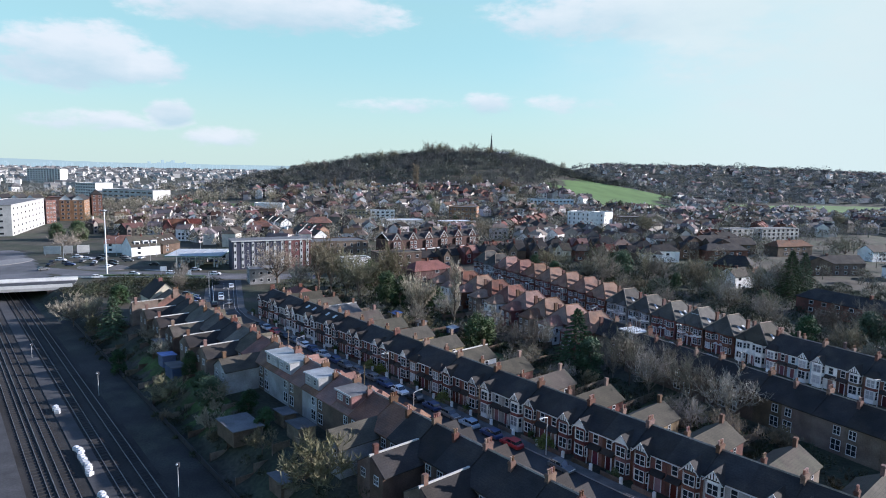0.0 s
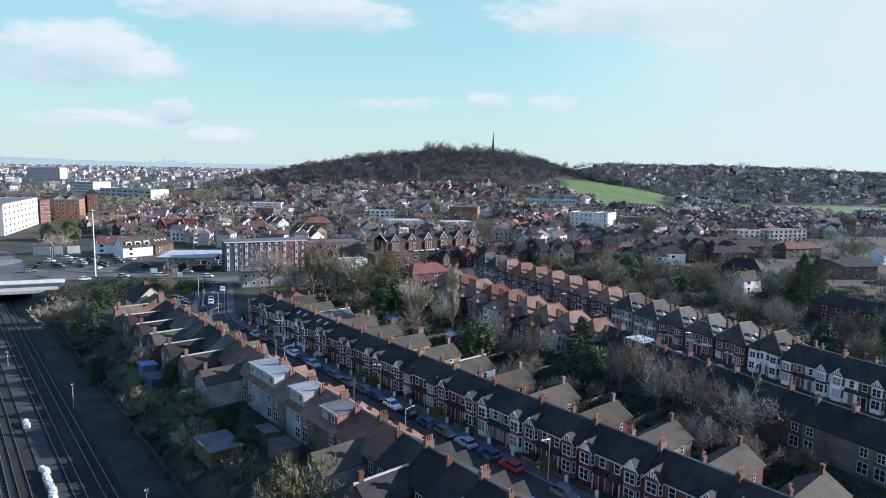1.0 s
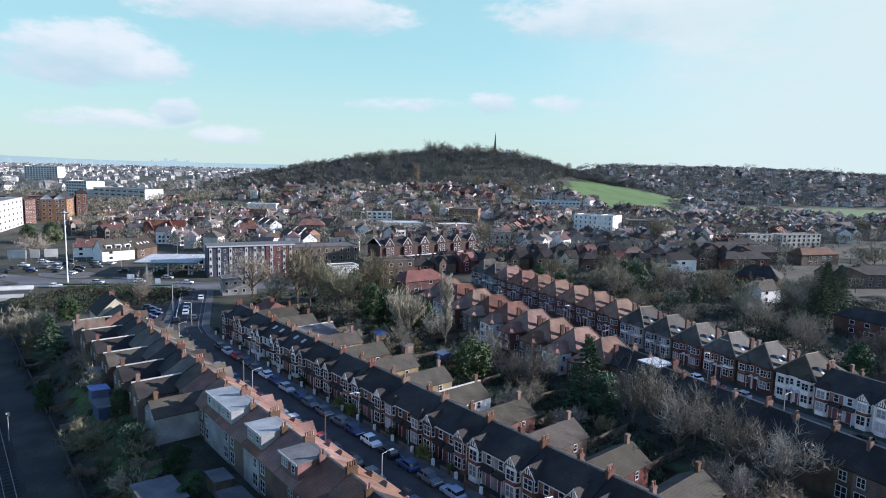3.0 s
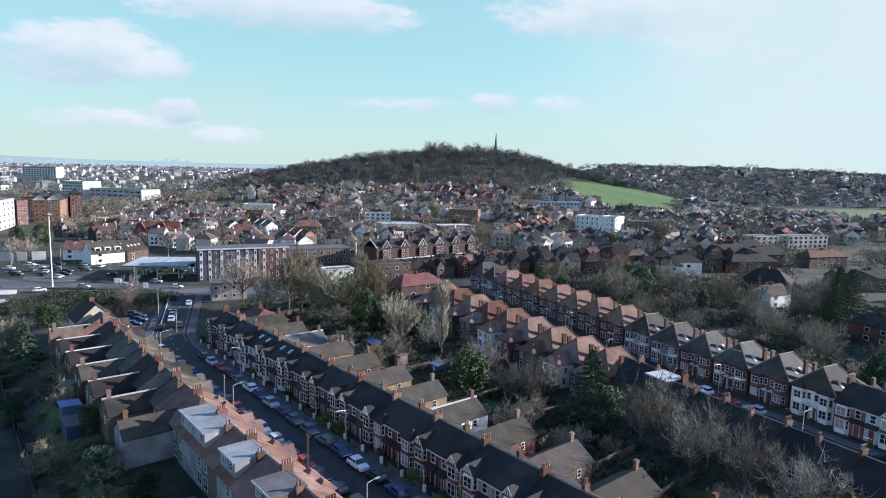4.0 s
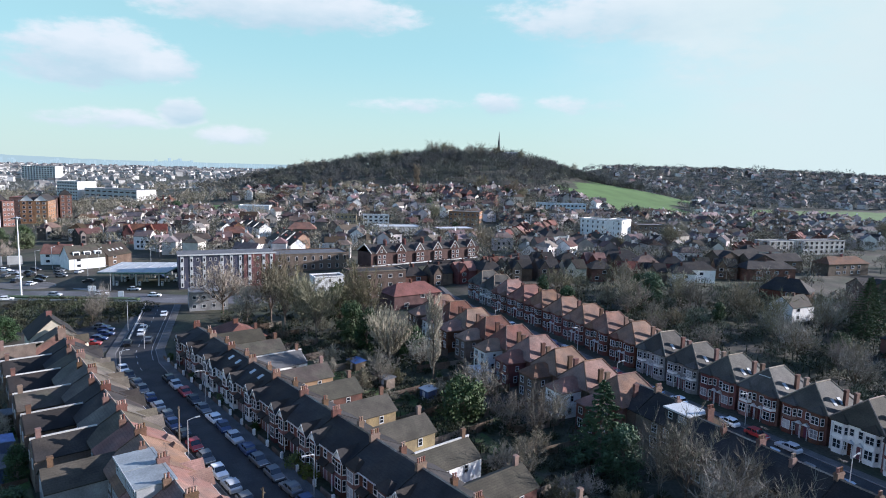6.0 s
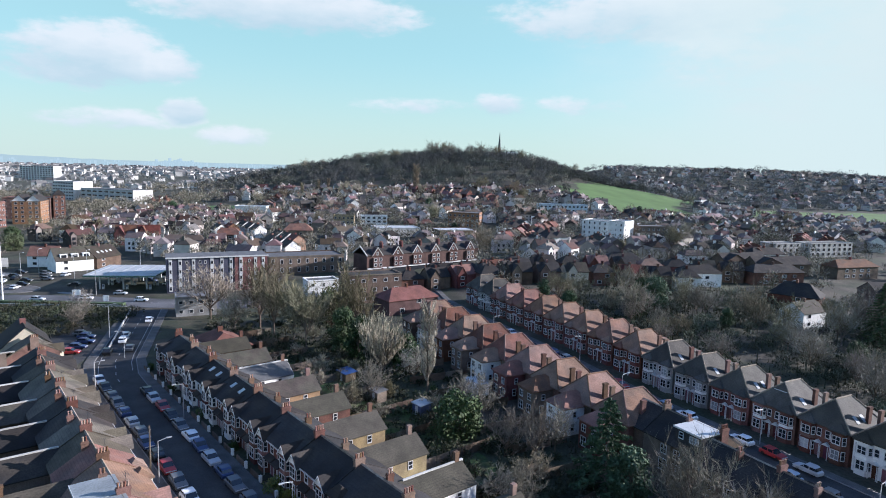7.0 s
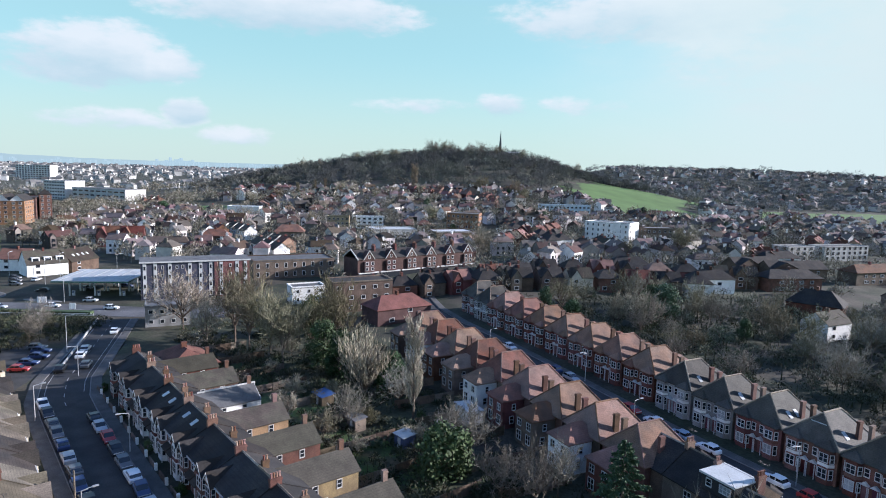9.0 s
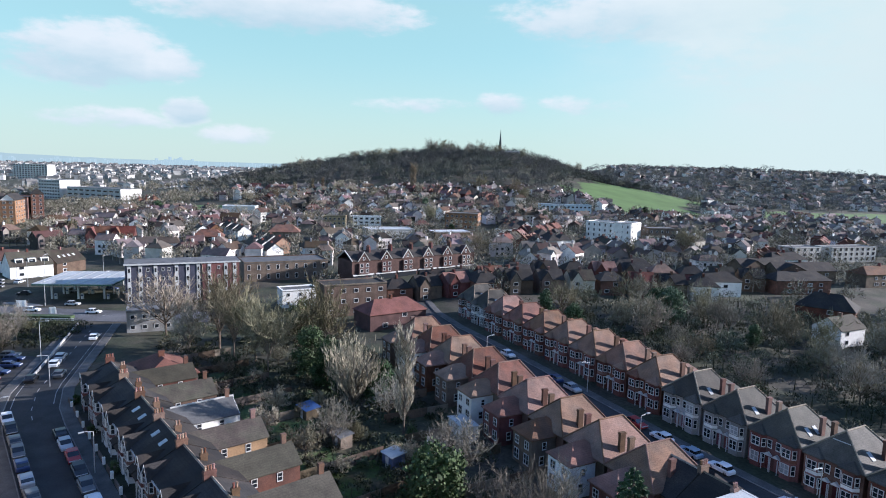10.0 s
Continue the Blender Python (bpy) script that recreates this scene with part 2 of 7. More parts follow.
M["render_grey"] = material("grey_render", (0.289, 0.289, 0.289), 0.88, 0.2, 0.4, 5.0, 0.15, second=(0.23, 0.225, 0.221), second_scale=0.3)
M["render_blue"] = material("pale_blue_render", (0.42, 0.50, 0.56), 0.85, 0.15, 0.4, 5.0, 0.1)
M["slate"] = material("dark_slate_roof", (0.021, 0.019, 0.019), 0.88, 0.35, 0.35, 5.0, 0.2, 0.6, 12, rows=4.5, second=(0.032, 0.026, 0.022), second_scale=0.25)
M["tile_brown"] = material("brown_tile_roof", (0.048, 0.038, 0.030), 0.88, 0.3, 0.4, 5.0, 0.2, 0.6, 12, rows=5, second=(0.0504, 0.0468, 0.0324), second_scale=0.3)
M["tile_red"] = material("red_clay_tile_roof", (0.140, 0.063, 0.047), 0.9, 0.28, 0.4, 5.0, 0.22, 0.6, 12, rows=5, second=(0.144, 0.064, 0.044), second_scale=0.3)
M["tile_olive"] = material("weathered_tile_roof", (0.050, 0.044, 0.032), 0.9, 0.28, 0.4, 5.0, 0.18, 0.6, 12, rows=5, second=(0.042, 0.038, 0.027), second_scale=0.3)
M["tile_sandy"] = material("weathered_sandy_tile_roof", (0.105, 0.088, 0.066), 0.9, 0.28, 0.4, 5.0, 0.2, 0.6, 12, rows=5, second=(0.078, 0.066, 0.050), second_scale=0.3)
M["tile_terra"] = material("terracotta_tile_roof", (0.185, 0.098, 0.066), 0.9, 0.25, 0.4, 5.0, 0.2, 0.6, 12, rows=5, second=(0.145, 0.088, 0.066), second_scale=0.3)
M["ridge_tile"] = material("ridge_tile", (0.243, 0.198, 0.153), 0.88, 0.3, 1.5, 8.0, 0.2)
M["lead"] = material("lead_flat_roof", (0.20, 0.22, 0.23), 0.6, 0.2, 0.5, 4.0, 0.15)
M["slate_worn"] = material("worn_grey_slate_roof", (0.064, 0.059, 0.050), 0.8, 0.3, 0.4, 5.0, 0.2, 0.6, 12, rows=4.5, second=(0.050, 0.047, 0.042), second_scale=0.3)
M["felt"] = material("grey_felt_flat_roof", (0.11, 0.112, 0.115), 0.85, 0.25, 0.4, 4.0, 0.2, second=(0.105, 0.105, 0.109), second_scale=0.3)
M["felt_pale"] = material("pale_flat_roof", (0.44, 0.46, 0.47), 0.7, 0.15, 0.3, 4.0, 0.1)
M["pot"] = material("clay_chimney_pot", (0.21, 0.115, 0.08), 0.85, 0.25, 3, 12, 0.3)
M["frame"] = material("white_window_frame", (0.527, 0.527, 0.527), 0.6, 0.08, 1, 8, 0.05)
M["timber"] = material("black_timber", (0.03, 0.027, 0.025), 0.7, 0.2, 2, 10, 0.1)
M["fence"] = material("fence_board", (0.128, 0.1, 0.072), 0.9, 0.3, 0.8, 6, 0.25)
M["door"] = material("painted_door", (0.14, 0.045, 0.05), 0.5, 0.1, 2, 10, 0.5)
M["metal_grey"] = material("galvanised_metal", (0.45, 0.46, 0.47), 0.5, 0.12, 1, 8, 0.1, metal=0.5)
M["metal_dark"] = material("dark_metal", (0.05, 0.05, 0.055), 0.5, 0.15, 1, 8, 0.1, metal=0.4)
M["bark"] = material("bark", (0.13, 0.105, 0.08), 0.95, 0.3, 1, 10, 0.2)
M["twig_tan"] = material("tan_winter_twigs", (0.25, 0.215, 0.15), 0.95, 0.3, 0.4, 3, 0.25)
M["twig_olive"] = material("olive_winter_twigs", (0.21, 0.19, 0.125), 0.95, 0.35, 0.4, 3, 0.25)
M["twig_grey"] = material("grey_winter_twigs", (0.20, 0.18, 0.145), 0.95, 0.3, 0.4, 3, 0.25)
M["leaf_dark"] = material("dark_evergreen_leaves", (0.042, 0.075, 0.03), 0.8, 0.45, 0.5, 4, 0.3)
M["leaf_mid"] = material("green_leaves", (0.0495, 0.0748, 0.0242), 0.8, 0.45, 0.5, 4, 0.3)
# paler and greyer than the hill wood: distance haze put into the colour
M["wood_hazed"] = material("hazed_far_trees", (0.150, 0.155, 0.150), 0.95, 0.3, 0.06, 0.4, 0.25, island=True)
M["leaf_golden"] = material("golden_hedge_leaves", (0.13, 0.14, 0.035), 0.8, 0.35, 0.5, 4, 0.2)
M["leaf_fir"] = material("fir_needles", (0.055, 0.092, 0.045), 0.8, 0.4, 0.5, 4, 0.2)
M["wood_far"] = material("winter_woodland", (0.080, 0.082, 0.080), 0.95, 0.25, 0.06, 0.4, 0.18, island=True, second=(0.085, 0.092, 0.075), second_scale=0.02)
M["scrub"] = material("winter_scrub", (0.17, 0.158, 0.115), 0.95, 0.4, 0.08, 0.5, 0.45, island=True, second=(0.20, 0.18, 0.135), second_scale=0.05)
M["scrub_low"] = material("garden_undergrowth", (0.0368, 0.0478, 0.023), 0.95, 0.4, 0.15, 1.0, 0.35, island=True, second=(0.057, 0.0552, 0.0331), second_scale=0.1)
M["wood_green"] = material("dark_understorey", (0.080, 0.100, 0.062), 0.9, 0.4, 0.15, 1.0, 0.4, island=True, second=(0.115, 0.11, 0.075), second_scale=0.08)
M["tyre"] = material("tyre_rubber", (0.018, 0.018, 0.018), 0.9, 0.1, 3, 20, 0)
M["skin_blue"] = material("blue_tarpaulin", (0.10, 0.16, 0.34), 0.6, 0.2, 1, 6, 0.2)
M["sign_white"] = material("white_sign", (0.80, 0.80, 0.80), 0.5, 0.05, 1, 8, 0)
M["graffiti_blue"] = material("blue_panel", (0.07, 0.09, 0.17), 0.6, 0.15, 0.5, 4, 0.2)


def glass_material(name, tone):
    m = bpy.data.materials.new(name)
    m.use_nodes = True
    b = m.node_tree.nodes["Principled BSDF"]
    b.inputs["Base Color"].default_value = (*tone, 1)
    b.inputs["Roughness"].default_value = 0.06
    b.inputs["Specular IOR Level"].default_value = 0.8
    return m


M["glass"] = glass_material("window_glass", (0.02, 0.024, 0.03))
M["net"] = material("net_curtain_pane", (0.30, 0.31, 0.33), 0.25, 0.15, 2, 8, 0.3)


# red brick for fronts that stand unlit, the shade put into its colour
M["brick_shaded"] = material("shaded_red_brick", (0.085, 0.050, 0.045), 0.9, 0.3, 0.4, 6.0, 0.2)
M["brick_chim"] = material("sooty_chimney_brick", (0.128, 0.0723, 0.0527), 0.9, 0.3, 0.8, 8.0, 0.25)
M["path_grey"] = material("grey_walkway", (0.0478, 0.0478, 0.0506), 0.9, 0.25, 0.3, 4.0, 0)
M["brick_navy"] = material("dark_blue_brick", (0.055, 0.055, 0.085), 0.85, 0.25, 0.5, 8.0, 0.1)
M["sign_green"] = material("green_fascia", (0.03, 0.12, 0.07), 0.5, 0.1, 1, 8, 0)
M["lead_dark"] = material("dark_lead_spire", (0.07, 0.085, 0.085), 0.7, 0.2, 0.3, 3, 0)


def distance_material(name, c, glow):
    """Far distance: a plain backdrop, its haze painted in as a glowing colour."""
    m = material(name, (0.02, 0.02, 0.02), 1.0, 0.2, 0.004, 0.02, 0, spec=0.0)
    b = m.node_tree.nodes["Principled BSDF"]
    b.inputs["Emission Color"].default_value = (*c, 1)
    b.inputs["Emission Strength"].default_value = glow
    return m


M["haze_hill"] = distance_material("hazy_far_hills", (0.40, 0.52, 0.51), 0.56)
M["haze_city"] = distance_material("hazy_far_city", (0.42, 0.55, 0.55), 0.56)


def paint(name, c):
    m = material(name, c, 0.4, 0.05, 1, 8, 0)
    m.node_tree.nodes["Principled BSDF"].inputs["Coat Weight"].default_value = 0.25
    return m


# ---------------------------------------------------------------- mesh helpers
class Geo:
    """Collects vertices and faces of one part."""

    def __init__(self):
        self.v, self.f = [], []

    def face(self, *pts):
        n = len(self.v)
        self.v += [tuple(p) for p in pts]
        self.f.append(tuple(range(n, n + len(pts))))
        return self

    def box(self, x0, y0, z0, x1, y1, z1):
        n = len(self.v)
        self.v += [(x0, y0, z0), (x1, y0, z0), (x1, y1, z0), (x0, y1, z0), (x0, y0, z1), (x1, y0, z1), (x1, y1, z1), (x0, y1, z1)]
        self.f += [tuple(n + i for i in q) for q in ((3, 2, 1, 0), (4, 5, 6, 7), (0, 1, 5, 4), (1, 2, 6, 5), (2, 3, 7, 6), (3, 0, 4, 7))]
        return self

    def extrude_x(self, prof, x0, x1):
        """prof: (y, z) points, counter-clockwise seen from +x."""
        n, k = len(self.v), len(prof)
        self.v += [(x0, y, z) for y, z in prof] + [(x1, y, z) for y, z in prof]
        self.f.append(tuple(n + i for i in reversed(range(k))))
        self.f.append(tuple(n + k + i for i in range(k)))
        for i in range(k):
            j = (i + 1) % k
            self.f.append((n + i, n + j, n + k + j, n + k + i))
        return self

    def extrude_y(self, prof, y0, y1):
        """prof: (x, z) points, counter-clockwise seen from -y."""
        n, k = len(self.v), len(prof)
        self.v += [(x, y0, z) for x, z in prof] + [(x, y1, z) for x, z in prof]
        self.f.append(tuple(n + i for i in range(k)))
        self.f.append(tuple(n + k + i for i in reversed(range(k))))
        for i in range(k):
            j = (i + 1) % k
            self.f.append((n + j, n + i, n + k + i, n + k + j))
        return self

    def extrude_z(self, plan, z0, z1):
        """plan: (x, y) points, counter-clockwise from above."""
        n, k = len(self.v), len(plan)
        self.v += [(x, y, z0) for x, y in plan] + [(x, y, z1) for x, y in plan]
        self.f.append(tuple(n + i for i in reversed(range(k))))
        self.f.append(tuple(n + k + i for i in range(k)))
        for i in range(k):
            j = (i + 1) % k
            self.f.append((n + i, n + j, n + k + j, n + k + i))
        return self

    def hip(self, x0, y0, x1, y1, z, rise, inset=None, t=0.16):
        """A hipped roof over a rectangle, ridge along the longer side, with an edge t thick."""
        n = len(self.v)
        w, d = x1 - x0, y1 - y0
        i = min(w, d) / 2 if inset is None else inset
        if w >= d:
            r = [(x0 + i, (y0 + y1) / 2, z + rise), (x1 - i, (y0 + y1) / 2, z + rise)]
        else:
            r = [((x0 + x1) / 2, y0 + i, z + rise), ((x0 + x1) / 2, y1 - i, z + rise)]
        self.v += [(x0, y0, z - t), (x1, y0, z - t), (x1, y1, z - t), (x0, y1, z - t), (x0, y0, z), (x1, y0, z), (x1, y1, z), (x0, y1, z), *r]
        f = [(3, 2, 1, 0), (0, 1, 5, 4), (1, 2, 6, 5), (2, 3, 7, 6), (3, 0, 4, 7)]
        f += [(4, 5, 9, 8), (5, 6, 9), (6, 7, 8, 9), (7, 4, 8)] if w >= d else [(4, 5, 8), (5, 6, 9, 8), (6, 7, 9), (7, 4, 8, 9)]
        self.f += [tuple(n + a for a in q) for q in f]
        return self

    def tube(self, a, b, r0, r1, k=5, cap=False):
        a, b = Vector(a), Vector(b)
        d = (b - a)
        if d.length < 1e-6:
            return self
        q = d.to_track_quat("Z", "Y")
        n = len(self.v)
        for c, r in ((a, r0), (b, r1)):
            for i in range(k):
                w = 2 * math.pi * i / k
                self.v.append(tuple(c + q @ Vector((r * math.cos(w), r * math.sin(w), 0))))
        for i in range(k):
            j = (i + 1) % k
            self.f.append((n + i, n + j, n + k + j, n + k + i))
        if cap:
            self.f.append(tuple(n + k + i for i in range(k)))
            self.f.append(tuple(n + i for i in reversed(range(k))))
        return self

    def mirrored(self, w):
        self.v = [(w - x, y, z) for x, y, z in self.v]
        self.f = [tuple(reversed(q)) for q in self.f]
        return self

    def mesh(self, name, mat):
        me = bpy.data.meshes.new(name)
        me.from_pydata(self.v, [], self.f)
        me.materials.append(mat)
        return me


def part(name, g, mat, parent, label="", at=None, turn=0.0, kind=""):
    me = g.mesh(name, mat) if isinstance(g, Geo) else g
    ob = new(name, me)
    ob.parent = parent
    if at:
        ob.location = at
    if turn:
        ob.rotation_euler = (0, 0, radians(turn))
    return tagged(ob, label, kind=kind) if label or kind else ob


def thing(name, label, category, group="", m=None, kind=""):
    ob = new(name)
    ob.empty_display_size = 0.3
    if m is not None:
        ob.matrix_basis = m
    return tagged(ob, label, category, group, kind)


def structure(name, g, mat, label, category, kind="structure"):
    return tagged(new(name, g.mesh(name, mat) if isinstance(g, Geo) else g), label, category, kind=kind)


# ---------------------------------------------------------------- plan
B_O, B_U, B_P = Vector((-2.2, 67.5)), Vector((-0.76, 0.65)), Vector((0.65, 0.76))     # street one: along it, and across it to the right
C_U, C_P = Vector((-0.615, 0.788)), Vector((0.788, 0.615))                           # street two
F_O, F_U, F_N = Vector((-44.1, 42.7)), Vector((-0.750, 0.6615)), Vector((-0.6615, -0.750))  # railway fence, and away from the houses


def bxy(s, p):
    v = B_O + B_U * s + B_P * p
    return v.x, v.y


def cxy(q, p):
    v = C_U * q + C_P * p
    return v.x, v.y


def smooth(a, b, x):
    t = min(1.0, max(0.0, (x - a) / (b - a)))
    return t * t * (3 - 2 * t)


def height(x, y):
    """The lie of the land."""
    q = -0.615 * x + 0.788 * y
    h = 0.035 * max(0.0, q - 100) * smooth(-40, 20, x + 0.25 * (y - 150)) * (1 - smooth(160, 330, q)) + 2.1 * smooth(160, 330, q) * smooth(-60, 30, x + 0.1 * y)
    # wooded hill, its shoulder and the far suburban ridge
    h += 52 * math.exp(-((x + 150) / 190) ** 2 - ((y - 930) / 290) ** 2)
    h += 17 * math.exp(-((x + 15) / 115) ** 2 - ((y - 900) / 240) ** 2)
    h += 25 * math.exp(-((x + 370) / 150) ** 2 - ((y - 960) / 230) ** 2)
    h += 12 * math.exp(-((x - 125) / 85) ** 2 - ((y - 850) / 95) ** 2)
    h += 57 * math.exp(-((y - 1560 + 0.2 * (x - 300)) / 330) ** 2) * smooth(-150, 150, x) * (1 - 0.25 * smooth(400, 900, x))
    h += 22 * smooth(2500, 4300, math.hypot(x, y)) * smooth(-400, 400, x)
    d = (x - F_O.x) * F_N.x + (y - F_O.y) * F_N.y
    r = (x - F_O.x) * F_U.x + (y - F_O.y) * F_U.y
    near = smooth(120, 160, r)
    h -= 4.5 * smooth(-11 + 8.5 * near, -2.2 + 4.2 * near, d) * (1 - smooth(46, 56, d)) * (1 - smooth(260, 300, r))
    return h


# ---------------------------------------------------------------- ground, roads, railway
def spaced(lo, hi, near_lo, near_hi, step):
    xs = list(np.arange(near_lo, near_hi + 0.1, step))
    d, x = step, near_hi
    while x < hi:
        d *= 1.05
        x += d
        xs.append(min(x, hi))
    d, x = step, near_lo
    while x > lo:
        d *= 1.05
        x -= d
        xs.insert(0, max(x, lo))
    return xs


def build_ground():
    xs, ys = spaced(-4800, 4800, -280, 200, 3.5), spaced(-1500, 4800, -130, 300, 3.5)
    nx = len(xs)
    verts = [(x, y, height(x, y)) for y in ys for x in xs]
    faces = [(j * nx + i, j * nx + i + 1, (j + 1) * nx + i + 1, (j + 1) * nx + i) for j in range(len(ys) - 1) for i in range(nx - 1)]
    me = bpy.data.meshes.new("ground")
    me.from_pydata(verts, [], faces)
    me.materials.append(M["ground"])
    me.shade_smooth()
    return structure("ground", me, None, "winter ground of soil, grass and gardens", "ground")


build_ground()


def polyline(points, step=4.0):
    """Even steps along straight legs."""
    out = []
    for a, b in zip(points, points[1:]):
        a, b = Vector(a), Vector(b)
        n = max(1, int((b - a).length / step))
        out += [a + (b - a) * i / n for i in range(n)]
    return out + [Vector(points[-1])]


def strip(points, left, right, z0, z1=None, step=4.0):
    """A slab that follows the land along a line, from left to right of it, z0 over the ground; z1: the foot of its edges."""
    g = Geo()
    pts = polyline(points, step)
    rows = []
    for i, p in enumerate(pts):
        d = (pts[min(i + 1, len(pts) - 1)] - pts[max(i - 1, 0)]).normalized()
        n = Vector((d.y, -d.x))
        a, b = p + n * left, p + n * right
        h = max(height(a.x, a.y), height(b.x, b.y), height(p.x, p.y))
        rows.append((a, b, h))
    foot = -0.3 if z1 is None else z1
    for a, b, h in rows:
        g.v += [(a.x, a.y, h + z0), (b.x, b.y, h + z0), (b.x, b.y, h + foot), (a.x, a.y, h + foot)]
    for i in range(len(rows) - 1):
        k = 4 * i
        for u, w in ((0, 1), (1, 2), (2, 3), (3, 0)):
            g.f.append((k + w, k + u, k + 4 + u, k + 4 + w))
    g.f.append((3, 2, 1, 0))
    k = 4 * (len(rows) - 1)
    g.f.append((k, k + 1, k + 2, k + 3))
    return g


STREET_1 = [bxy(-150, -8.4), bxy(100, -8.4), bxy(109, -8.0), (-97.5, 141.5), (-122.5, 188)]
STREET_2 = [cxy(-40, 105), cxy(60, 105), cxy(120, 105), cxy(180, 105.5), cxy(200, 108), cxy(232, 117)]
MAIN_ROAD = [(-190, 183), (-185, 186), (-160, 193), (-125, 198), (-104, 203), (-92, 208)]
for nm, line, half, lab in (("road", STREET_1, 4.3, "dark asphalt residential street lined with parked cars"), ("road", STREET_2, 3.8, "dark asphalt residential street between brick houses")):
    structure(nm, strip(line, -half, half, 0.06), M["asphalt"], lab, "road")
    for side in (-1, 1):
        a, b = sorted((side * half, side * (half + 0.16)))
        structure("kerb", strip(line, a, b, 0.20), M["kerb"], "pale granite kerb along the street", "kerb")
        a, b = sorted((side * (half + 0.16), side * (half + 2.1)))
        structure("pavement", strip(line, a, b, 0.18), M["pavement"], "grey slab pavement beside the street", "pavement")
structure("road", strip(MAIN_ROAD, -6.5, 6.5, 0.05), M["asphalt_worn"], "wide asphalt main road past the petrol station", "road")
ring = [(-187 + 27 * math.cos(a), 204 + 21 * math.sin(a)) for a in np.linspace(0, 2 * math.pi, 41)[:-1]]
structure("road", Geo().extrude_z(ring, -0.3, 0.08), M["asphalt_worn"], "asphalt roundabout carriageway", "road")
isl = [(-187 + 11 * math.cos(a), 203 + 7 * math.sin(a)) for a in np.linspace(0, 2 * math.pi, 33)[:-1]]
structure("pavement", Geo().extrude_z(isl, -0.3, 0.22), M["pavement"], "paved roundabout island round the tall mast", "traffic island")
structure("road", Geo().extrude_z([(-330, 150), (-262, 150), (-205, 160), (-141, 187), (-108, 206), (-132, 250), (-215, 290), (-268, 285), (-330, 262)], -0.3, 0.04), M["asphalt_worn"], "wide asphalt junction, forecourt and car park", "forecourt")
for k, (cx_, cy_, ra, rb_) in enumerate(((-187, 203, 11.4, 7.4), (-213, 226, 9, 3.2), (-236, 205, 7, 12), (-160, 203, 7, 1.6))):
    oval = [(cx_ + ra * math.cos(a), cy_ + rb_ * math.sin(a)) for a in np.linspace(0, 2 * math.pi, 33)[:-1]]
    structure("kerb", Geo().extrude_z(oval, -0.2, 0.2), M["kerb"], "pale kerbed traffic island", "kerb")
structure("road", Geo().extrude_z([bxy(118, -16), (-104, 138), (-112, 160), (-140, 160), bxy(150, -22)], -0.3, 0.045), M["asphalt"], "small asphalt car park beside the street", "car park")


structure("road", Geo().extrude_z([bxy(112, -4.3), bxy(128, -1.5), (-104, 172), (-112, 186), (-116, 183)][::-1], -0.3, 0.05), M["asphalt"], "dark asphalt apron beside the bending street", "road")


def dashes(name, line, off, length, gap, width, label, start=0.0, stop=None):
    """Painted dashes along a road, joined."""
    g = Geo()
    pts = polyline(line, 0.5)
    i, n = int(start * 2), len(pts) if stop is None else int(stop * 2)
    while i + int(length * 2) < min(n, len(pts) - 1):
        a, b = pts[i], pts[i + int(length * 2)]
        d = (b - a).normalized()
        nn = Vector((d.y, -d.x))
        q = [a + nn * (off - width / 2), a + nn * (off + width / 2), b + nn * (off + width / 2), b + nn * (off - width / 2)]
        g.face(*[(v.x, v.y, height(v.x, v.y) + 0.075) for v in q])
        i += int((length + gap) * 2)
    structure(name, g, M["paint_white"], label, "road marking")


dashes("road_marking", STREET_1, 0.0, 2, 3, 0.14, "white dashed centre line, worn", 255, 320)
dashes("road_marking", STREET_1, -3.4, 6, 0.5, 0.12, "white line along the kerb", 262, 318)
dashes("road_marking", STREET_1, 3.3, 6, 0.5, 0.12, "white line along the kerb", 262, 318)
dashes("road_marking", MAIN_ROAD, 0.0, 3, 4, 0.16, "white dashed centre line of the main road")


def fxy(r, d):
    v = F_O + F_U * r + F_N * d
    return v.x, v.y


RAIL_Z = -4.5
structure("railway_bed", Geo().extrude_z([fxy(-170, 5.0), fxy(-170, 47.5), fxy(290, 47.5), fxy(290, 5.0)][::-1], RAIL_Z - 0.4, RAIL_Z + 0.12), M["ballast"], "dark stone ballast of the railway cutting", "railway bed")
structure("cess_path", Geo().extrude_z([fxy(-170, 12.3), fxy(-170, 14.9), fxy(290, 14.9), fxy(290, 12.3)][::-1], RAIL_Z, RAIL_Z + 0.24), M["path_grey"], "grey walkway strip between the railway tracks", "walkway")
structure("platform", Geo().extrude_z([fxy(-170, 23.3), fxy(-170, 28), fxy(75, 28), fxy(75, 23.3)][::-1], RAIL_Z, RAIL_Z + 0.9), M["path_grey"], "low concrete platform edge beside the tracks", "platform")
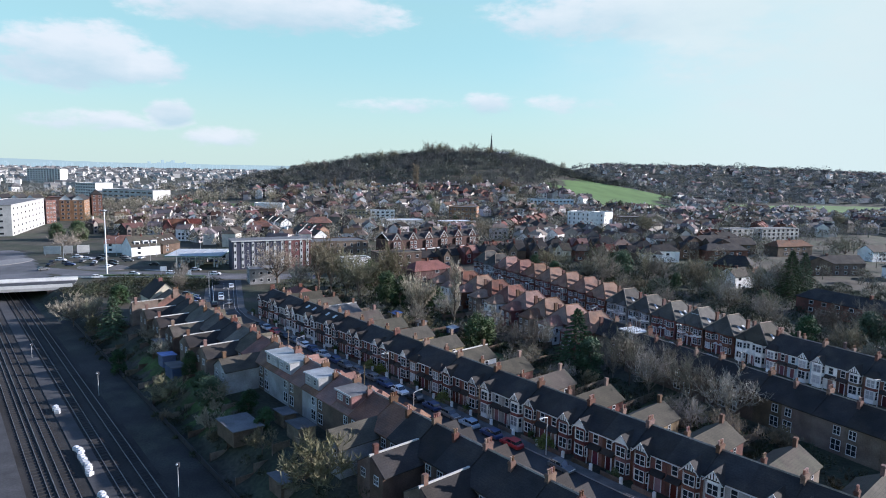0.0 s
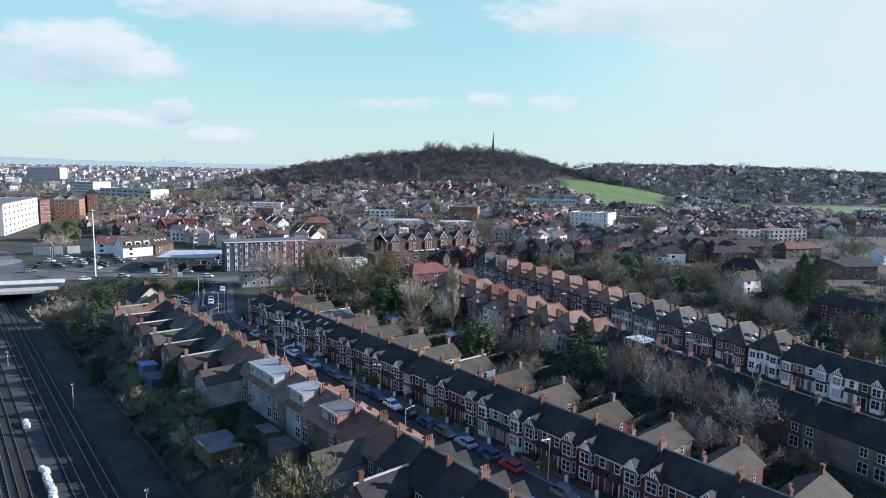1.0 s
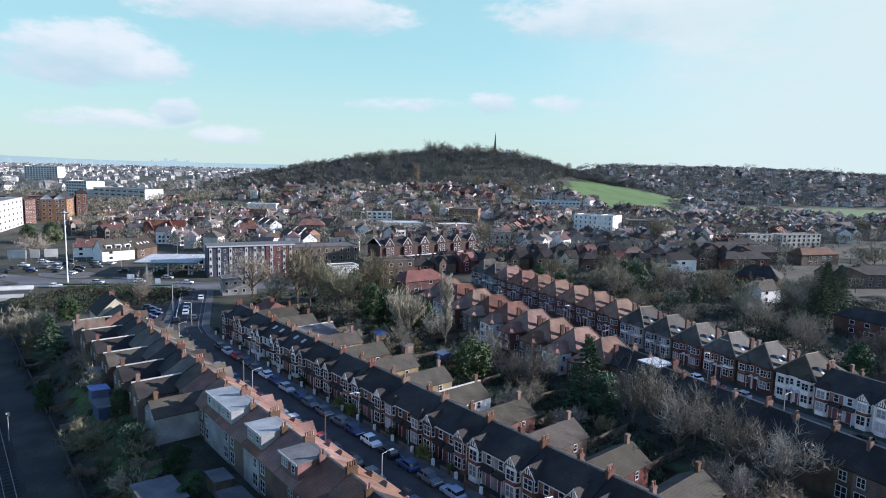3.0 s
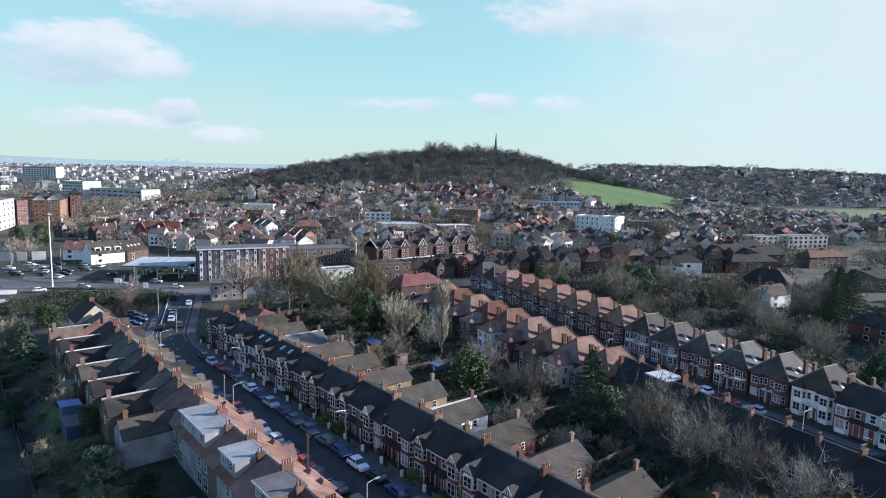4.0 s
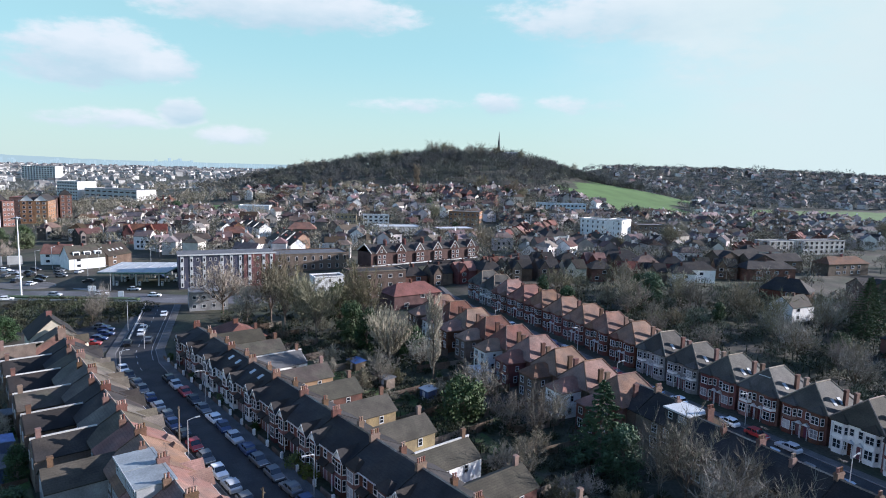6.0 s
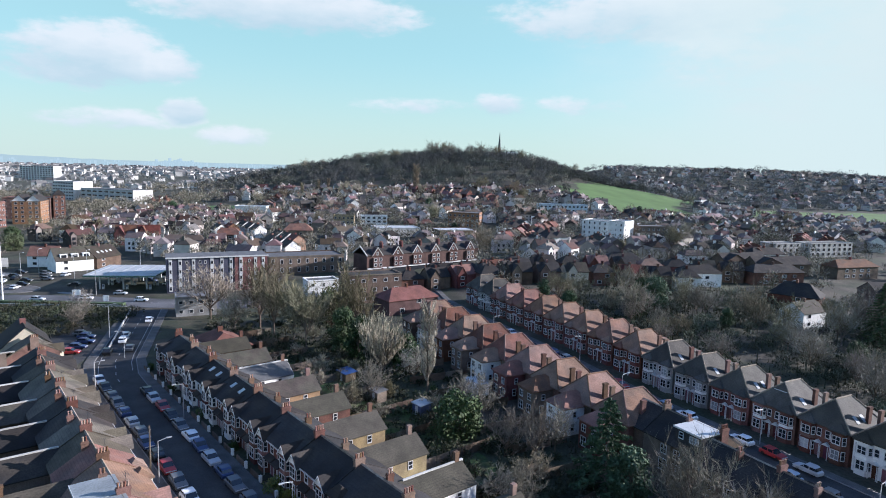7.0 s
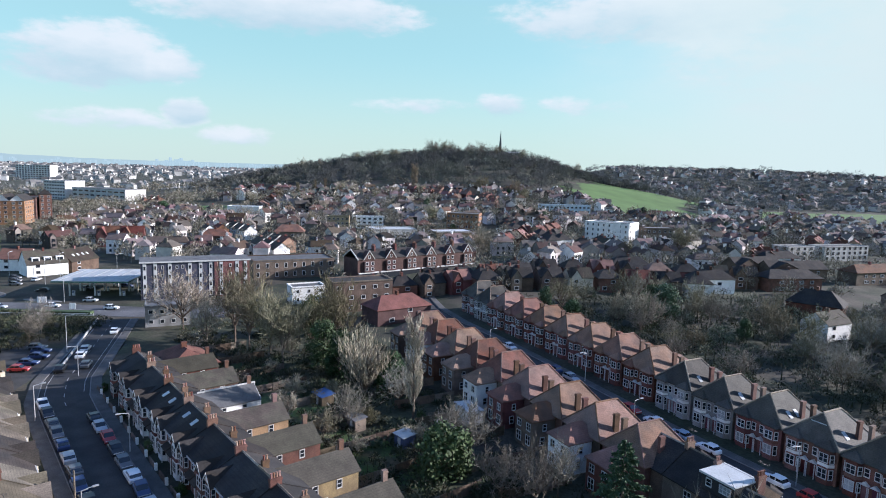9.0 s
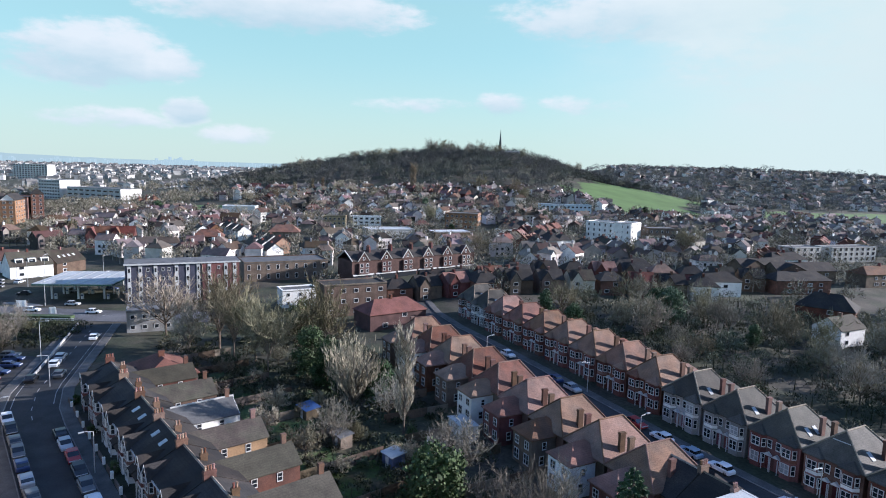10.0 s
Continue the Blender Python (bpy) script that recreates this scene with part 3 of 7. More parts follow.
for d in (7.4, 10.95, 17.4, 21.0):
    g = Geo()
    for k in (-0.72, 0.72):
        a, b = (fxy(-170, d + k), fxy(290, d + k))
        c, e = (fxy(-170, d + k + 0.09), fxy(290, d + k + 0.09))
        g.extrude_z([a, b, e, c], RAIL_Z + 0.1, RAIL_Z + 0.3)
    track = thing("railway_track", "steel running rails on concrete sleepers in ballast", "railway track", "railway tracks", kind="structure")
    part("rail", g, M["rail"], track)
    sl = Geo()
    for k in range(-60, 200):
        r = k * 1.3
        sl.extrude_z([fxy(r, d - 1.3), fxy(r + 0.26, d - 1.3), fxy(r + 0.26, d + 1.3), fxy(r, d + 1.3)], RAIL_Z + 0.1, RAIL_Z + 0.2)
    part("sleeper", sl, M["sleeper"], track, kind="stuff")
# conductor rail
for d in (19.3,):
    structure("conductor_rail", Geo().extrude_z([fxy(-170, d), fxy(290, d), fxy(290, d + 0.12), fxy(-170, d + 0.12)], RAIL_Z + 0.1, RAIL_Z + 0.36), M["rail"], "steel conductor rail beside the track", "rail")


# the level strip of cinders between the fence and the ballast
g = Geo()
bank = random.Random(8)
PROFILE = ((-2.6, -4.42), (-1.2, -4.3), (1.0, -4.36), (3.0, -4.28), (5.4, -4.34))
n_ = len(PROFILE)
for k in range(0, 105):
    for d, z in PROFILE:
        x, y = fxy(-170 + 3.0 * k, d)
        g.v.append((x, y, z + bank.uniform(-0.05, 0.05)))
for k in range(104):
    for i in range(n_ - 1):
        a = k * n_ + i
        g.f.append((a + 1, a, a + n_, a + n_ + 1))
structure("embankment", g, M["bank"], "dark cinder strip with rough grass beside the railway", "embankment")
# ---------------------------------------------------------------- house parts
WIN = {}


def plate(xs, zs, y0, y1):
    """One connected lattice of bars: cells whose two numbers are odd are open."""
    g = Geo()
    nx, nz = len(xs), len(zs)
    for y in (y0, y1):
        g.v += [(x, y, z) for z in zs for x in xs]
    k = nx * nz
    is_open = lambda i, j: 0 <= i < nx - 1 and 0 <= j < nz - 1 and i % 2 == 1 and j % 2 == 1
    solid = lambda i, j: 0 <= i < nx - 1 and 0 <= j < nz - 1 and not is_open(i, j)
    for j in range(nz - 1):
        for i in range(nx - 1):
            if not solid(i, j):
                continue
            a, b, c, d = j * nx + i, j * nx + i + 1, (j + 1) * nx + i + 1, (j + 1) * nx + i
            g.f.append((a, b, c, d))
            for (u, w), (di, dj) in (((a, b), (0, -1)), ((b, c), (1, 0)), ((c, d), (0, 1)), ((d, a), (-1, 0))):
                if not solid(i + di, j + dj):
                    g.f.append((w, u, u + k, w + k))
    return g


def window_meshes(xs, zs, w, h, pane, split):
    """The lattice and its pane, as two meshes, or as one with two materials where the window is small."""
    f = plate(xs, zs, -0.07, 0.03)
    p = Geo().box(-w / 2 + 0.02, -0.03, 0.02, w / 2 - 0.02, 0.0, h - 0.02)
    if split:
        return f.mesh("window", M["frame"]), p.mesh("pane", M[pane])
    k, nf = len(f.v), len(f.f)
    f.v += p.v
    f.f += [tuple(i + k for i in q) for q in p.f]
    me = f.mesh("window", M["frame"])
    me.materials.append(M[pane])
    me.polygons.foreach_set("material_index", [0] * nf + [1] * len(p.f))
    return me, None


def make_window(parent, x, y, z, w, h, turn=0, pane="glass", bars=1):
    """A sash window: its frame, with the panes behind. x, y, z: the middle of its sill on the wall; turn 0 faces -y."""
    key = (w, h, pane, bars)
    if key not in WIN:
        t = 0.09
        xs = [-w / 2, -w / 2 + t]
        for i in range(1, bars):
            xs += [-w / 2 + w * i / bars - 0.05, -w / 2 + w * i / bars + 0.05]
        xs += [w / 2 - t, w / 2]
        zs = [-0.07, t, h * 0.5 - 0.035, h * 0.5 + 0.035, h - t, h]
        WIN[key] = window_meshes(xs, zs, w, h, pane, w >= 1.35)
    fm, pm = WIN[key]
    ob = part("window", fm, None, parent, at=(x, y, z), turn=turn)
    if pm:
        part("pane", pm, None, ob)
    return ob


MESH = {}


def shared(key, make, mat):
    if key not in MESH:
        MESH[key] = make().mesh(key if isinstance(key, str) else key[0], M[mat])
    return MESH[key]


def chimney(parent, x, y, z0, z1, w, d, pots, mat="brick_red"):
    g = Geo().box(x - w / 2, y - d / 2, z0, x + w / 2, y + d / 2, z1 - 0.35)
    g.box(x - w / 2 - 0.07, y - d / 2 - 0.07, z1 - 0.35, x + w / 2 + 0.07, y + d / 2 + 0.07, z1 - 0.18)
    g.box(x - w / 2 - 0.02, y - d / 2 - 0.02, z1 - 0.18, x + w / 2 + 0.02, y + d / 2 + 0.02, z1)
    c = part("chimney", g, M[mat], parent, "brick chimney stack")
    pm = shared("pot", lambda: Geo().tube((0, 0, 0), (0, 0, 0.55), 0.15, 0.11, 7, True).tube((0, 0, 0.5), (0, 0, 0.62), 0.16, 0.16, 7, True), "pot")
    for i in range(pots):
        f = (i + 0.5) / pots - 0.5
        off = (0, f * (d - 0.1)) if d > w else (f * (w - 0.1), 0)
        part("pot", pm, None, c, at=(x + off[0], y + off[1], z1))
    return c


def gable_roof(g, x0, x1, y0, y1, z, rise, over=0.35, t=0.16):
    """A pitched roof with its ridge along x."""
    ym, k = (y0 + y1) / 2, rise / ((y1 - y0) / 2)
    lo = z - over * k
    return g.extrude_x([(y0 - over, lo), (ym, z + rise), (y1 + over, lo), (y1 + over, lo + t), (ym, z + rise + t), (y0 - over, lo + t)], x0, x1)


def gable_roof_y(g, x0, x1, y0, y1, z, rise, over=0.2, t=0.12):
    """A pitched roof with its ridge along y."""
    xm, k = (x0 + x1) / 2, rise / ((x1 - x0) / 2)
    lo = z - over * k
    return g.extrude_y([(x0 - over, lo), (xm, z + rise), (x1 + over, lo), (x1 + over, lo + t), (xm, z + rise + t), (x0 - over, lo + t)], y0, y1)


def terraced_house(mir, wall="brick_red", roof="slate", front=None, gable="timber", bay_trim="render_white", wing="brick_brown", wing_roof="tile_brown", wing_len=8.0,
                   dormer="", w=5.45, depth=9.4, eaves=5.5, ridge=8.3, label="", skylight=False, front_gable=True, parapet=False, porch=True, seed=0, seen="frl", wing_far=False):
    """A two-storey terraced house, its front on y = 0 and facing -y, its party wall with its twin at x = 0 (at x = w where mirrored)."""
    rng = random.Random(seed)
    h = thing("terraced_house", label, "house")
    X = (lambda x: w - x) if mir else (lambda x: x)

    def P(name, g, mat, lab="", par=None):
        return part(name, g.mirrored(w) if mir else g, M[mat], par or h, lab)

    def W(x, y, z, ww, hh, turn=0, pane="glass", bars=1):
        side = "f" if abs(turn) < 85 else "r" if turn == 180 else ("w" if mir == (turn > 0) else "e")
        if side not in seen:
            return None
        return make_window(h, X(x), y, z, ww, hh, -turn if mir else turn, pane, bars)

    ym = depth / 2
    P("wall", Geo().extrude_x([(0, -0.6), (depth, -0.6), (depth, eaves), (ym, ridge), (0, eaves)], 0.0, w - 0.02), front or wall)
    g = gable_roof(Geo(), 0.0, w - 0.004, 0, depth, eaves, ridge - eaves)
    k = (ridge - eaves) / ym
    # upstand over the party wall
    g.extrude_x([(-0.3, eaves - 0.3 * k + 0.15), (ym, ridge + 0.15), (depth + 0.3, eaves - 0.3 * k + 0.15), (depth + 0.3, eaves - 0.3 * k + 0.27), (ym, ridge + 0.3), (-0.3, eaves - 0.3 * k + 0.27)], 0.0, 0.12)
    P("roof", g, roof)
    P("ridge", Geo().extrude_x([(ym - 0.17, ridge + 0.1), (ym + 0.17, ridge + 0.1), (ym, ridge + 0.27)], 0, w - 0.004), "ridge_tile", "pale ridge tiles")
    P("gutter", Geo().box(0, -0.5, eaves - 0.32, w, -0.37, eaves - 0.2), "frame")
    # two-storey bay with its gable or hipped roof
    b0, b1, by = 0.35, 2.95, -0.8
    P("bay", Geo().extrude_z([(b0, 0.02), (b0 + 0.45, by), (b1 - 0.45, by), (b1, 0.02)], -0.6, eaves - 0.1), bay_trim if bay_trim else wall)
    if "f" in seen:
        P("bay_band", Geo().extrude_z([(b0 - 0.03, 0.0), (b0 + 0.43, by - 0.04), (b1 - 0.43, by - 0.04), (b1 + 0.03, 0.0)], 2.75, 3.35), wall, "brick band between the bay windows")
    for z, hh in ((0.9, 1.75), (3.4, 1.6)):
        W((b0 + b1) / 2, by - 0.01, z, 1.6, hh, 0, "net" if rng.random() < 0.35 else "glass", 2)
        k = math.degrees(math.atan2(0.82, 0.45))
        W(b0 + 0.2, by / 2 - 0.04, z, 0.62, hh, -k)
        W(b1 - 0.2, by / 2 - 0.04, z, 0.62, hh, k)
    if front_gable:
        gw0, gw1, top = b0 + 0.02, b1 - 0.02, eaves + 1.35
        gab = P("gable", Geo().extrude_y([(gw0, eaves - 0.15), (gw1, eaves - 0.15), ((gw0 + gw1) / 2, top)], by, 0.9), "render_white", "white rendered gable over the bay")
        P("gable_roof", gable_roof_y(Geo(), gw0, gw1, by - 0.2, 2.6, eaves - 0.15, top - eaves + 0.15, 0.18, 0.1), roof)
        if gable == "timber":
            tf = Geo().box(gw0 + 0.05, by - 0.04, eaves - 0.14, gw1 - 0.05, by + 0.01, eaves + 0.02)
            for f in (0.2, 0.35, 0.5, 0.65, 0.8):
                xx = gw0 + (gw1 - gw0) * f
                zt = eaves - 0.1 + (top - eaves) * (1 - abs(2 * f - 1)) - 0.12
                tf.box(xx - 0.06, by - 0.03, eaves + 0.02, xx + 0.06, by + 0.01, zt)
            P("timber_frame", tf, "timber", "black timber framing", gab)
        if "f" in seen:
            P("bargeboard", Geo().extrude_y([(gw0 - 0.2, eaves - 0.36), (gw0 - 0.02, eaves - 0.36), ((gw0 + gw1) / 2, top - 0.16), (gw1 + 0.02, eaves - 0.36), (gw1 + 0.2, eaves - 0.36), ((gw0 + gw1) / 2, top + 0.08)], by - 0.26, by - 0.2), "frame", "white bargeboard")
    else:
        P("bay_roof", Geo().hip(b0 - 0.1, by - 0.15, b1 + 0.1, 1.8, eaves + 0.02, 1.15, 1.0), roof)
    # door, porch, upper window
    W(4.2, -0.005, 3.5, 1.0, 1.5, 0, "glass", 1)
    if "f" in seen:
        P("door", Geo().box(3.75, -0.05, 0.1, 4.65, 0.02, 2.2), "door", "painted front door")
        P("door_frame", Geo().box(3.6, -0.06, 0.1, 3.74, 0.02, 2.6).box(4.66, -0.06, 0.1, 4.8, 0.02, 2.6).box(3.74, -0.06, 2.21, 4.66, 0.02, 2.6), "frame")
        if porch:
            P("porch", Geo().extrude_x([(0.01, 2.65), (0.01, 3.3), (-1.0, 2.75), (-1.0, 2.65)], 3.1, w - 0.15), roof)
            P("porch_post", Geo().box(3.15, -0.95, -0.1, 3.27, -0.83, 2.65), "frame")
    # rear
    rx = 1.25 if wing_far and wing_len else 4.2
    W(rx, depth + 0.005, 3.4, 1.2, 1.5, 180, "glass", 2)
    W(rx, depth + 0.005, 0.7, 1.6, 1.9, 180, "glass", 2)
    if wing_len:
        y0, y1, ww, we, wr = depth, depth + wing_len, 3.1, 4.7, 6.6
        PW = lambda name, g, mat, lab="": P(name, g.mirrored(w) if wing_far else g, mat, lab)
        WW = lambda x, y, z, a, b, turn=0, pane="glass", bars=1: W(w - x if wing_far else x, y, z, a, b, -turn if wing_far and turn != 180 else turn, pane, bars)
        PW("wing", Geo().extrude_y([(0.0, -0.6), (ww, -0.6), (ww, we), (0.0, wr)], y0 - 0.01, y1), wing, "rear wing")
        PW("wing_roof", Geo().extrude_y([(0.0, wr + 0.02), (0.0, wr + 0.16), (ww + 0.3, we - 0.05), (ww + 0.3, we - 0.2)], y0 - 2.5, y1 + (0.25 if not parapet else -0.1)), wing_roof)
        if parapet:
            PW("parapet", Geo().extrude_y([(0.0, wr), (0.13, wr - 0.1), (0.13, wr + 0.28), (0.0, wr + 0.3)], y0 - 1.5, y1 + 0.1), "concrete", "pale parapet along the wing")
        for yy, zz in ((y0 + 2.0, 3.1), (y0 + 5.6, 3.0)):
            WW(ww + 0.005, yy, zz, 0.85, 1.25, 90)
        WW(ww + 0.005, y0 + 3.4, 0.8, 0.9, 1.4, 90)
        WW(1.6, y1 + 0.005, 3.1, 1.1, 1.3, 180, "glass", 2)
        if not mir:
            chimney(h, w - 0.1 if wing_far else 0.1, y1 - 1.0, wr - 0.6, wr + 1.5, 0.5, 0.7, 0, "brick_chim")
    if not mir:
        chimney(h, 0.0, ym - 0.2, ridge - 1.6, ridge + 0.95, 0.55, 1.5, 4, "brick_chim")
    else:
        chimney(h, 0.0, ym + 0.9, ridge - 1.9, ridge + 0.7, 0.5, 0.9, 2, "brick_chim")
    if not mir and depth > 9:
        a = Geo().tube((0, ym - 0.5, ridge + 0.9), (0, ym - 0.5, ridge + 2.6), 0.02, 0.02, 5).tube((-0.6, ym - 0.5, ridge + 2.5), (0.6, ym - 0.5, ridge + 2.55), 0.018, 0.018, 4)
        for i in range(5):
            a.tube((-0.6 + 0.3 * i, ym - 0.8, ridge + 2.52), (-0.6 + 0.3 * i, ym - 0.2, ridge + 2.52), 0.012, 0.012, 4)
        P("aerial", a, "metal_dark", "thin metal television aerial")
    if dormer:
        # box dormer over the rear slope
        d = P("dormer", Geo().box(0.25, ym - 0.1, eaves + 0.7, w - 0.25, depth - 0.5, ridge + 0.05), dormer, "box dormer clad in boards")
        P("dormer_roof", Geo().box(0.1, ym - 0.4, ridge + 0.05, w - 0.1, depth - 0.25, ridge + 0.24), "lead" if seed == 12 else "felt_pale" if seed == 42 else "felt", "flat felt roof", d)
        P("dormer_trim", Geo().box(0.08, depth - 0.26, ridge - 0.02, w - 0.08, depth - 0.2, ridge + 0.27), "frame", "white fascia", d)
        W(1.6, depth - 0.495, eaves + 1.35, 1.7, 1.05, 180, "net", 3)
        W(4.0, depth - 0.495, eaves + 1.35, 0.9, 1.05, 180, "glass", 1)
    if skylight:
        k = (ridge - eaves) / ym
        y = 2.2
        P("skylight", Geo().extrude_x([(y, eaves + k * y + 0.15), (y + 1.1, eaves + k * (y + 1.1) + 0.15), (y + 1.1, eaves + k * (y + 1.1) + 0.24), (y, eaves + k * y + 0.24)], 3.2, 4.1), "felt_pale", "tilted roof window")
    return h


def semi_detached(wall="brick_red", roof="tile_terra", trim="render_white", w=8.5, depth=9.6, eaves=5.6, rise=4.2, label="", dormer=False, rear="brick_red", skylights=0, seed=0, bay_gable=False, seen="fe"):
    """A pair under one hipped roof, with bays at the front (facing -y) and an outrigger behind."""
    rng = random.Random(seed + 50)
    h = thing("semi_detached_house", label, "house")

    def window(par, x, y, z, ww, hh, turn=0, pane="glass", bars=1):
        side = "f" if abs(turn) < 85 else "r" if turn == 180 else "e" if turn > 0 else "w"
        return make_window(par, x, y, z, ww, hh, turn, pane, bars) if side in seen else None

    part("wall", Geo().box(0, 0, -0.8, w, depth, eaves), M[wall], h)
    part("roof", Geo().hip(-0.35, -0.4, w + 0.35, depth + 0.4, eaves + 0.05, rise, 2.9), M[roof], h)
    g = Geo()
    c = [(-0.35, -0.4), (w + 0.35, -0.4), (w + 0.35, depth + 0.4), (-0.35, depth + 0.4)]
    zt = eaves + 0.05 + rise
    if w + 0.7 >= depth + 0.8:
        r0, r1 = (-0.35 + 2.9, depth / 2, zt), (w + 0.35 - 2.9, depth / 2, zt)
        ends = [(c[0], r0), (c[3], r0), (c[1], r1), (c[2], r1)]
    else:
        r0, r1 = (w / 2, -0.4 + 2.9, zt), (w / 2, depth + 0.4 - 2.9, zt)
        ends = [(c[0], r0), (c[1], r0), (c[2], r1), (c[3], r1)]
    for (x, y), r in ends:
        g.tube((x, y, eaves + 0.07), (r[0], r[1], r[2] + 0.02), 0.13, 0.13, 6)
    g.tube((r0[0], r0[1], zt + 0.02), (r1[0], r1[1], zt + 0.02), 0.14, 0.14, 6)
    part("ridge", g, M["ridge_tile"] if "olive" in roof or "slate" in roof else M[roof], h)
    for k, bx in enumerate((0.4, w - 3.0)):
        b0, b1, by = bx, bx + 2.6, -0.85
        part("bay", Geo().extrude_z([(b0, 0.02), (b0 + 0.5, by), (b1 - 0.5, by), (b1, 0.02)], -0.6, eaves - 0.05), M[wall], h)
        if "f" in seen:
            part("bay_band", Geo().extrude_z([(b0 + 0.0, 0.0), (b0 + 0.48, by - 0.03), (b1 - 0.48, by - 0.03), (b1, 0.0)], 2.8, 3.3), M[trim], h, "pale band under the upper bay windows")
        for z, hh in ((0.9, 1.6), (3.5, 1.4)):
            window(h, (b0 + b1) / 2, by - 0.01, z, 1.4, hh, 0, "net" if rng.random() < 0.2 else "glass", 2)
            window(h, b0 + 0.22, by / 2 - 0.03, z, 0.7, hh, -60)
            window(h, b1 - 0.22, by / 2 - 0.03, z, 0.7, hh, 60)
        if bay_gable:
            part("bay_gable", gable_roof_y(Geo(), b0, b1, by - 0.3, 2.4, eaves, 1.5, 0.2, 0.12), M[roof], h)
            part("gable", Geo().extrude_y([(b0, eaves - 0.1), (b1, eaves - 0.1), ((b0 + b1) / 2, eaves + 1.45)], by, 0.6), M["render_white"], h, "white gable over the bay")
        else:
            part("bay_roof", Geo().hip(b0 - 0.15, by - 0.25, b1 + 0.15, 2.2, eaves + 0.1, 1.1, 1.2), M[roof], h)
        dx = w / 2 - 0.72 if k == 0 else w / 2 + 0.72
        if "f" in seen:
            part("door", Geo().box(dx - 0.45, -0.05, 0.05, dx + 0.45, 0.02, 2.15), M["door"], h, "painted front door")
            window(h, dx, -0.005, 3.55, 0.8, 1.35)
            part("porch", Geo().extrude_y([(dx - 0.65, 2.4), (dx + 0.65, 2.4), (dx, 2.95)], -0.6, 0.01), M["frame"], h, "white pointed porch hood")
            for s in (-0.62, 0.62):
                part("porch_post", Geo().box(dx + s - 0.05, -0.86, -0.2, dx + s + 0.05, -0.76, 2.36), M["frame"], h)
    for x in (0.6, w - 0.6):
        chimney(h, x, depth / 2 + 1.2, eaves - 0.5, eaves + rise - 0.55, 0.5, 0.95, 0, "brick_chim")
    # rear outrigger
    ow = 5.0
    part("wing", Geo().box(w / 2 - ow / 2, depth - 0.01, -0.8, w / 2 + ow / 2, depth + 4.6, 5.1), M[rear], h, "rear outrigger")
    part("wing_roof", Geo().hip(w / 2 - ow / 2 - 0.3, depth - 2.6, w / 2 + ow / 2 + 0.3, depth + 4.9, 5.15, 2.2, 2.7), M[roof], h)
    for x in (w / 2 - 1.3, w / 2 + 1.3):
        window(h, x, depth + 4.605, 3.2, 1.1, 1.3, 180, "glass", 2)
        window(h, x, depth + 4.605, 0.7, 1.3, 1.7, 180, "glass", 2)
    for x, t in ((w / 2 - ow / 2 - 0.005, -90), (w / 2 + ow / 2 + 0.005, 90)):
        window(h, x, depth + 2.2, 3.2, 0.8, 1.2, t)
        window(h, x, depth + 2.6, 0.8, 0.9, 1.4, t)
    for x, t in ((-0.005, -90), (w + 0.005, 90)):
        window(h, x, depth * 0.3, 3.4, 0.7, 1.2, t)
        window(h, x, depth * 0.75, 3.3, 0.8, 1.3, t)
        window(h, x, depth * 0.75, 0.8, 0.8, 1.3, t)
    if dormer:
        d = part("dormer", Geo().box(w / 2 - 1.1, 1.6, eaves + 1.0, w / 2 + 1.1, 4.6, eaves + 2.7), M["frame"], h, "white box dormer")
        part("dormer_roof", Geo().box(w / 2 - 1.25, 1.45, eaves + 2.7, w / 2 + 1.25, 4.7, eaves + 2.85), M["felt_pale"], d)
        window(h, w / 2, 1.595, eaves + 1.3, 1.9, 1.1, 0, "glass", 3)
    for i in range(skylights):
        yy = depth * (0.36 + 0.2 * i)
        xx, slope = w + 0.35, rise / ((w + 0.7) / 2)
        x1, x0 = xx - 1.0, xx - 2.0
        z = lambda q: eaves + 0.05 + (xx - q) * slope
        # pale matt colour stands in for the sky's reflection in the glass
        part("skylight", Geo().extrude_y([(x0, z(x0) + 0.03), (x1, z(x1) + 0.03), (x1, z(x1) + 0.11), (x0, z(x0) + 0.11)], yy - 0.4, yy + 0.4), M["felt_pale"], h, "roof window in a pale colour imitating sky reflection")
    return h


def place(x, y, turn, dz=0.0):
    return pose(x, y, height(x, y) + dz, 0, 0, turn)


TURN_B, TURN_A, TURN_C1, TURN_C2 = -40.54, 139.46, 128.0, -52.0


# ---------------------------------------------------------------- street one: terraces
def row(specs, count, spot, group, turn, choose):
    """A terrace: builds each kind of house once, then copies it along the row."""
    made = {}
    for i in range(count):
        key = choose(i)
        x, y = spot(i)
        m = place(x, y, turn)
        if key in made:
            copy_thing(made[key], m)
        else:
            h = specs[key]()
            tagged(h, group=group)
            h.matrix_basis = m
            made[key] = h


W1 = 5.45
# party lines of the pairs lie at s = -1.6 + 10.9 k
B_LABELS = "red brick terraced house with white bays and dark slate roof"
B_SPECS = {}
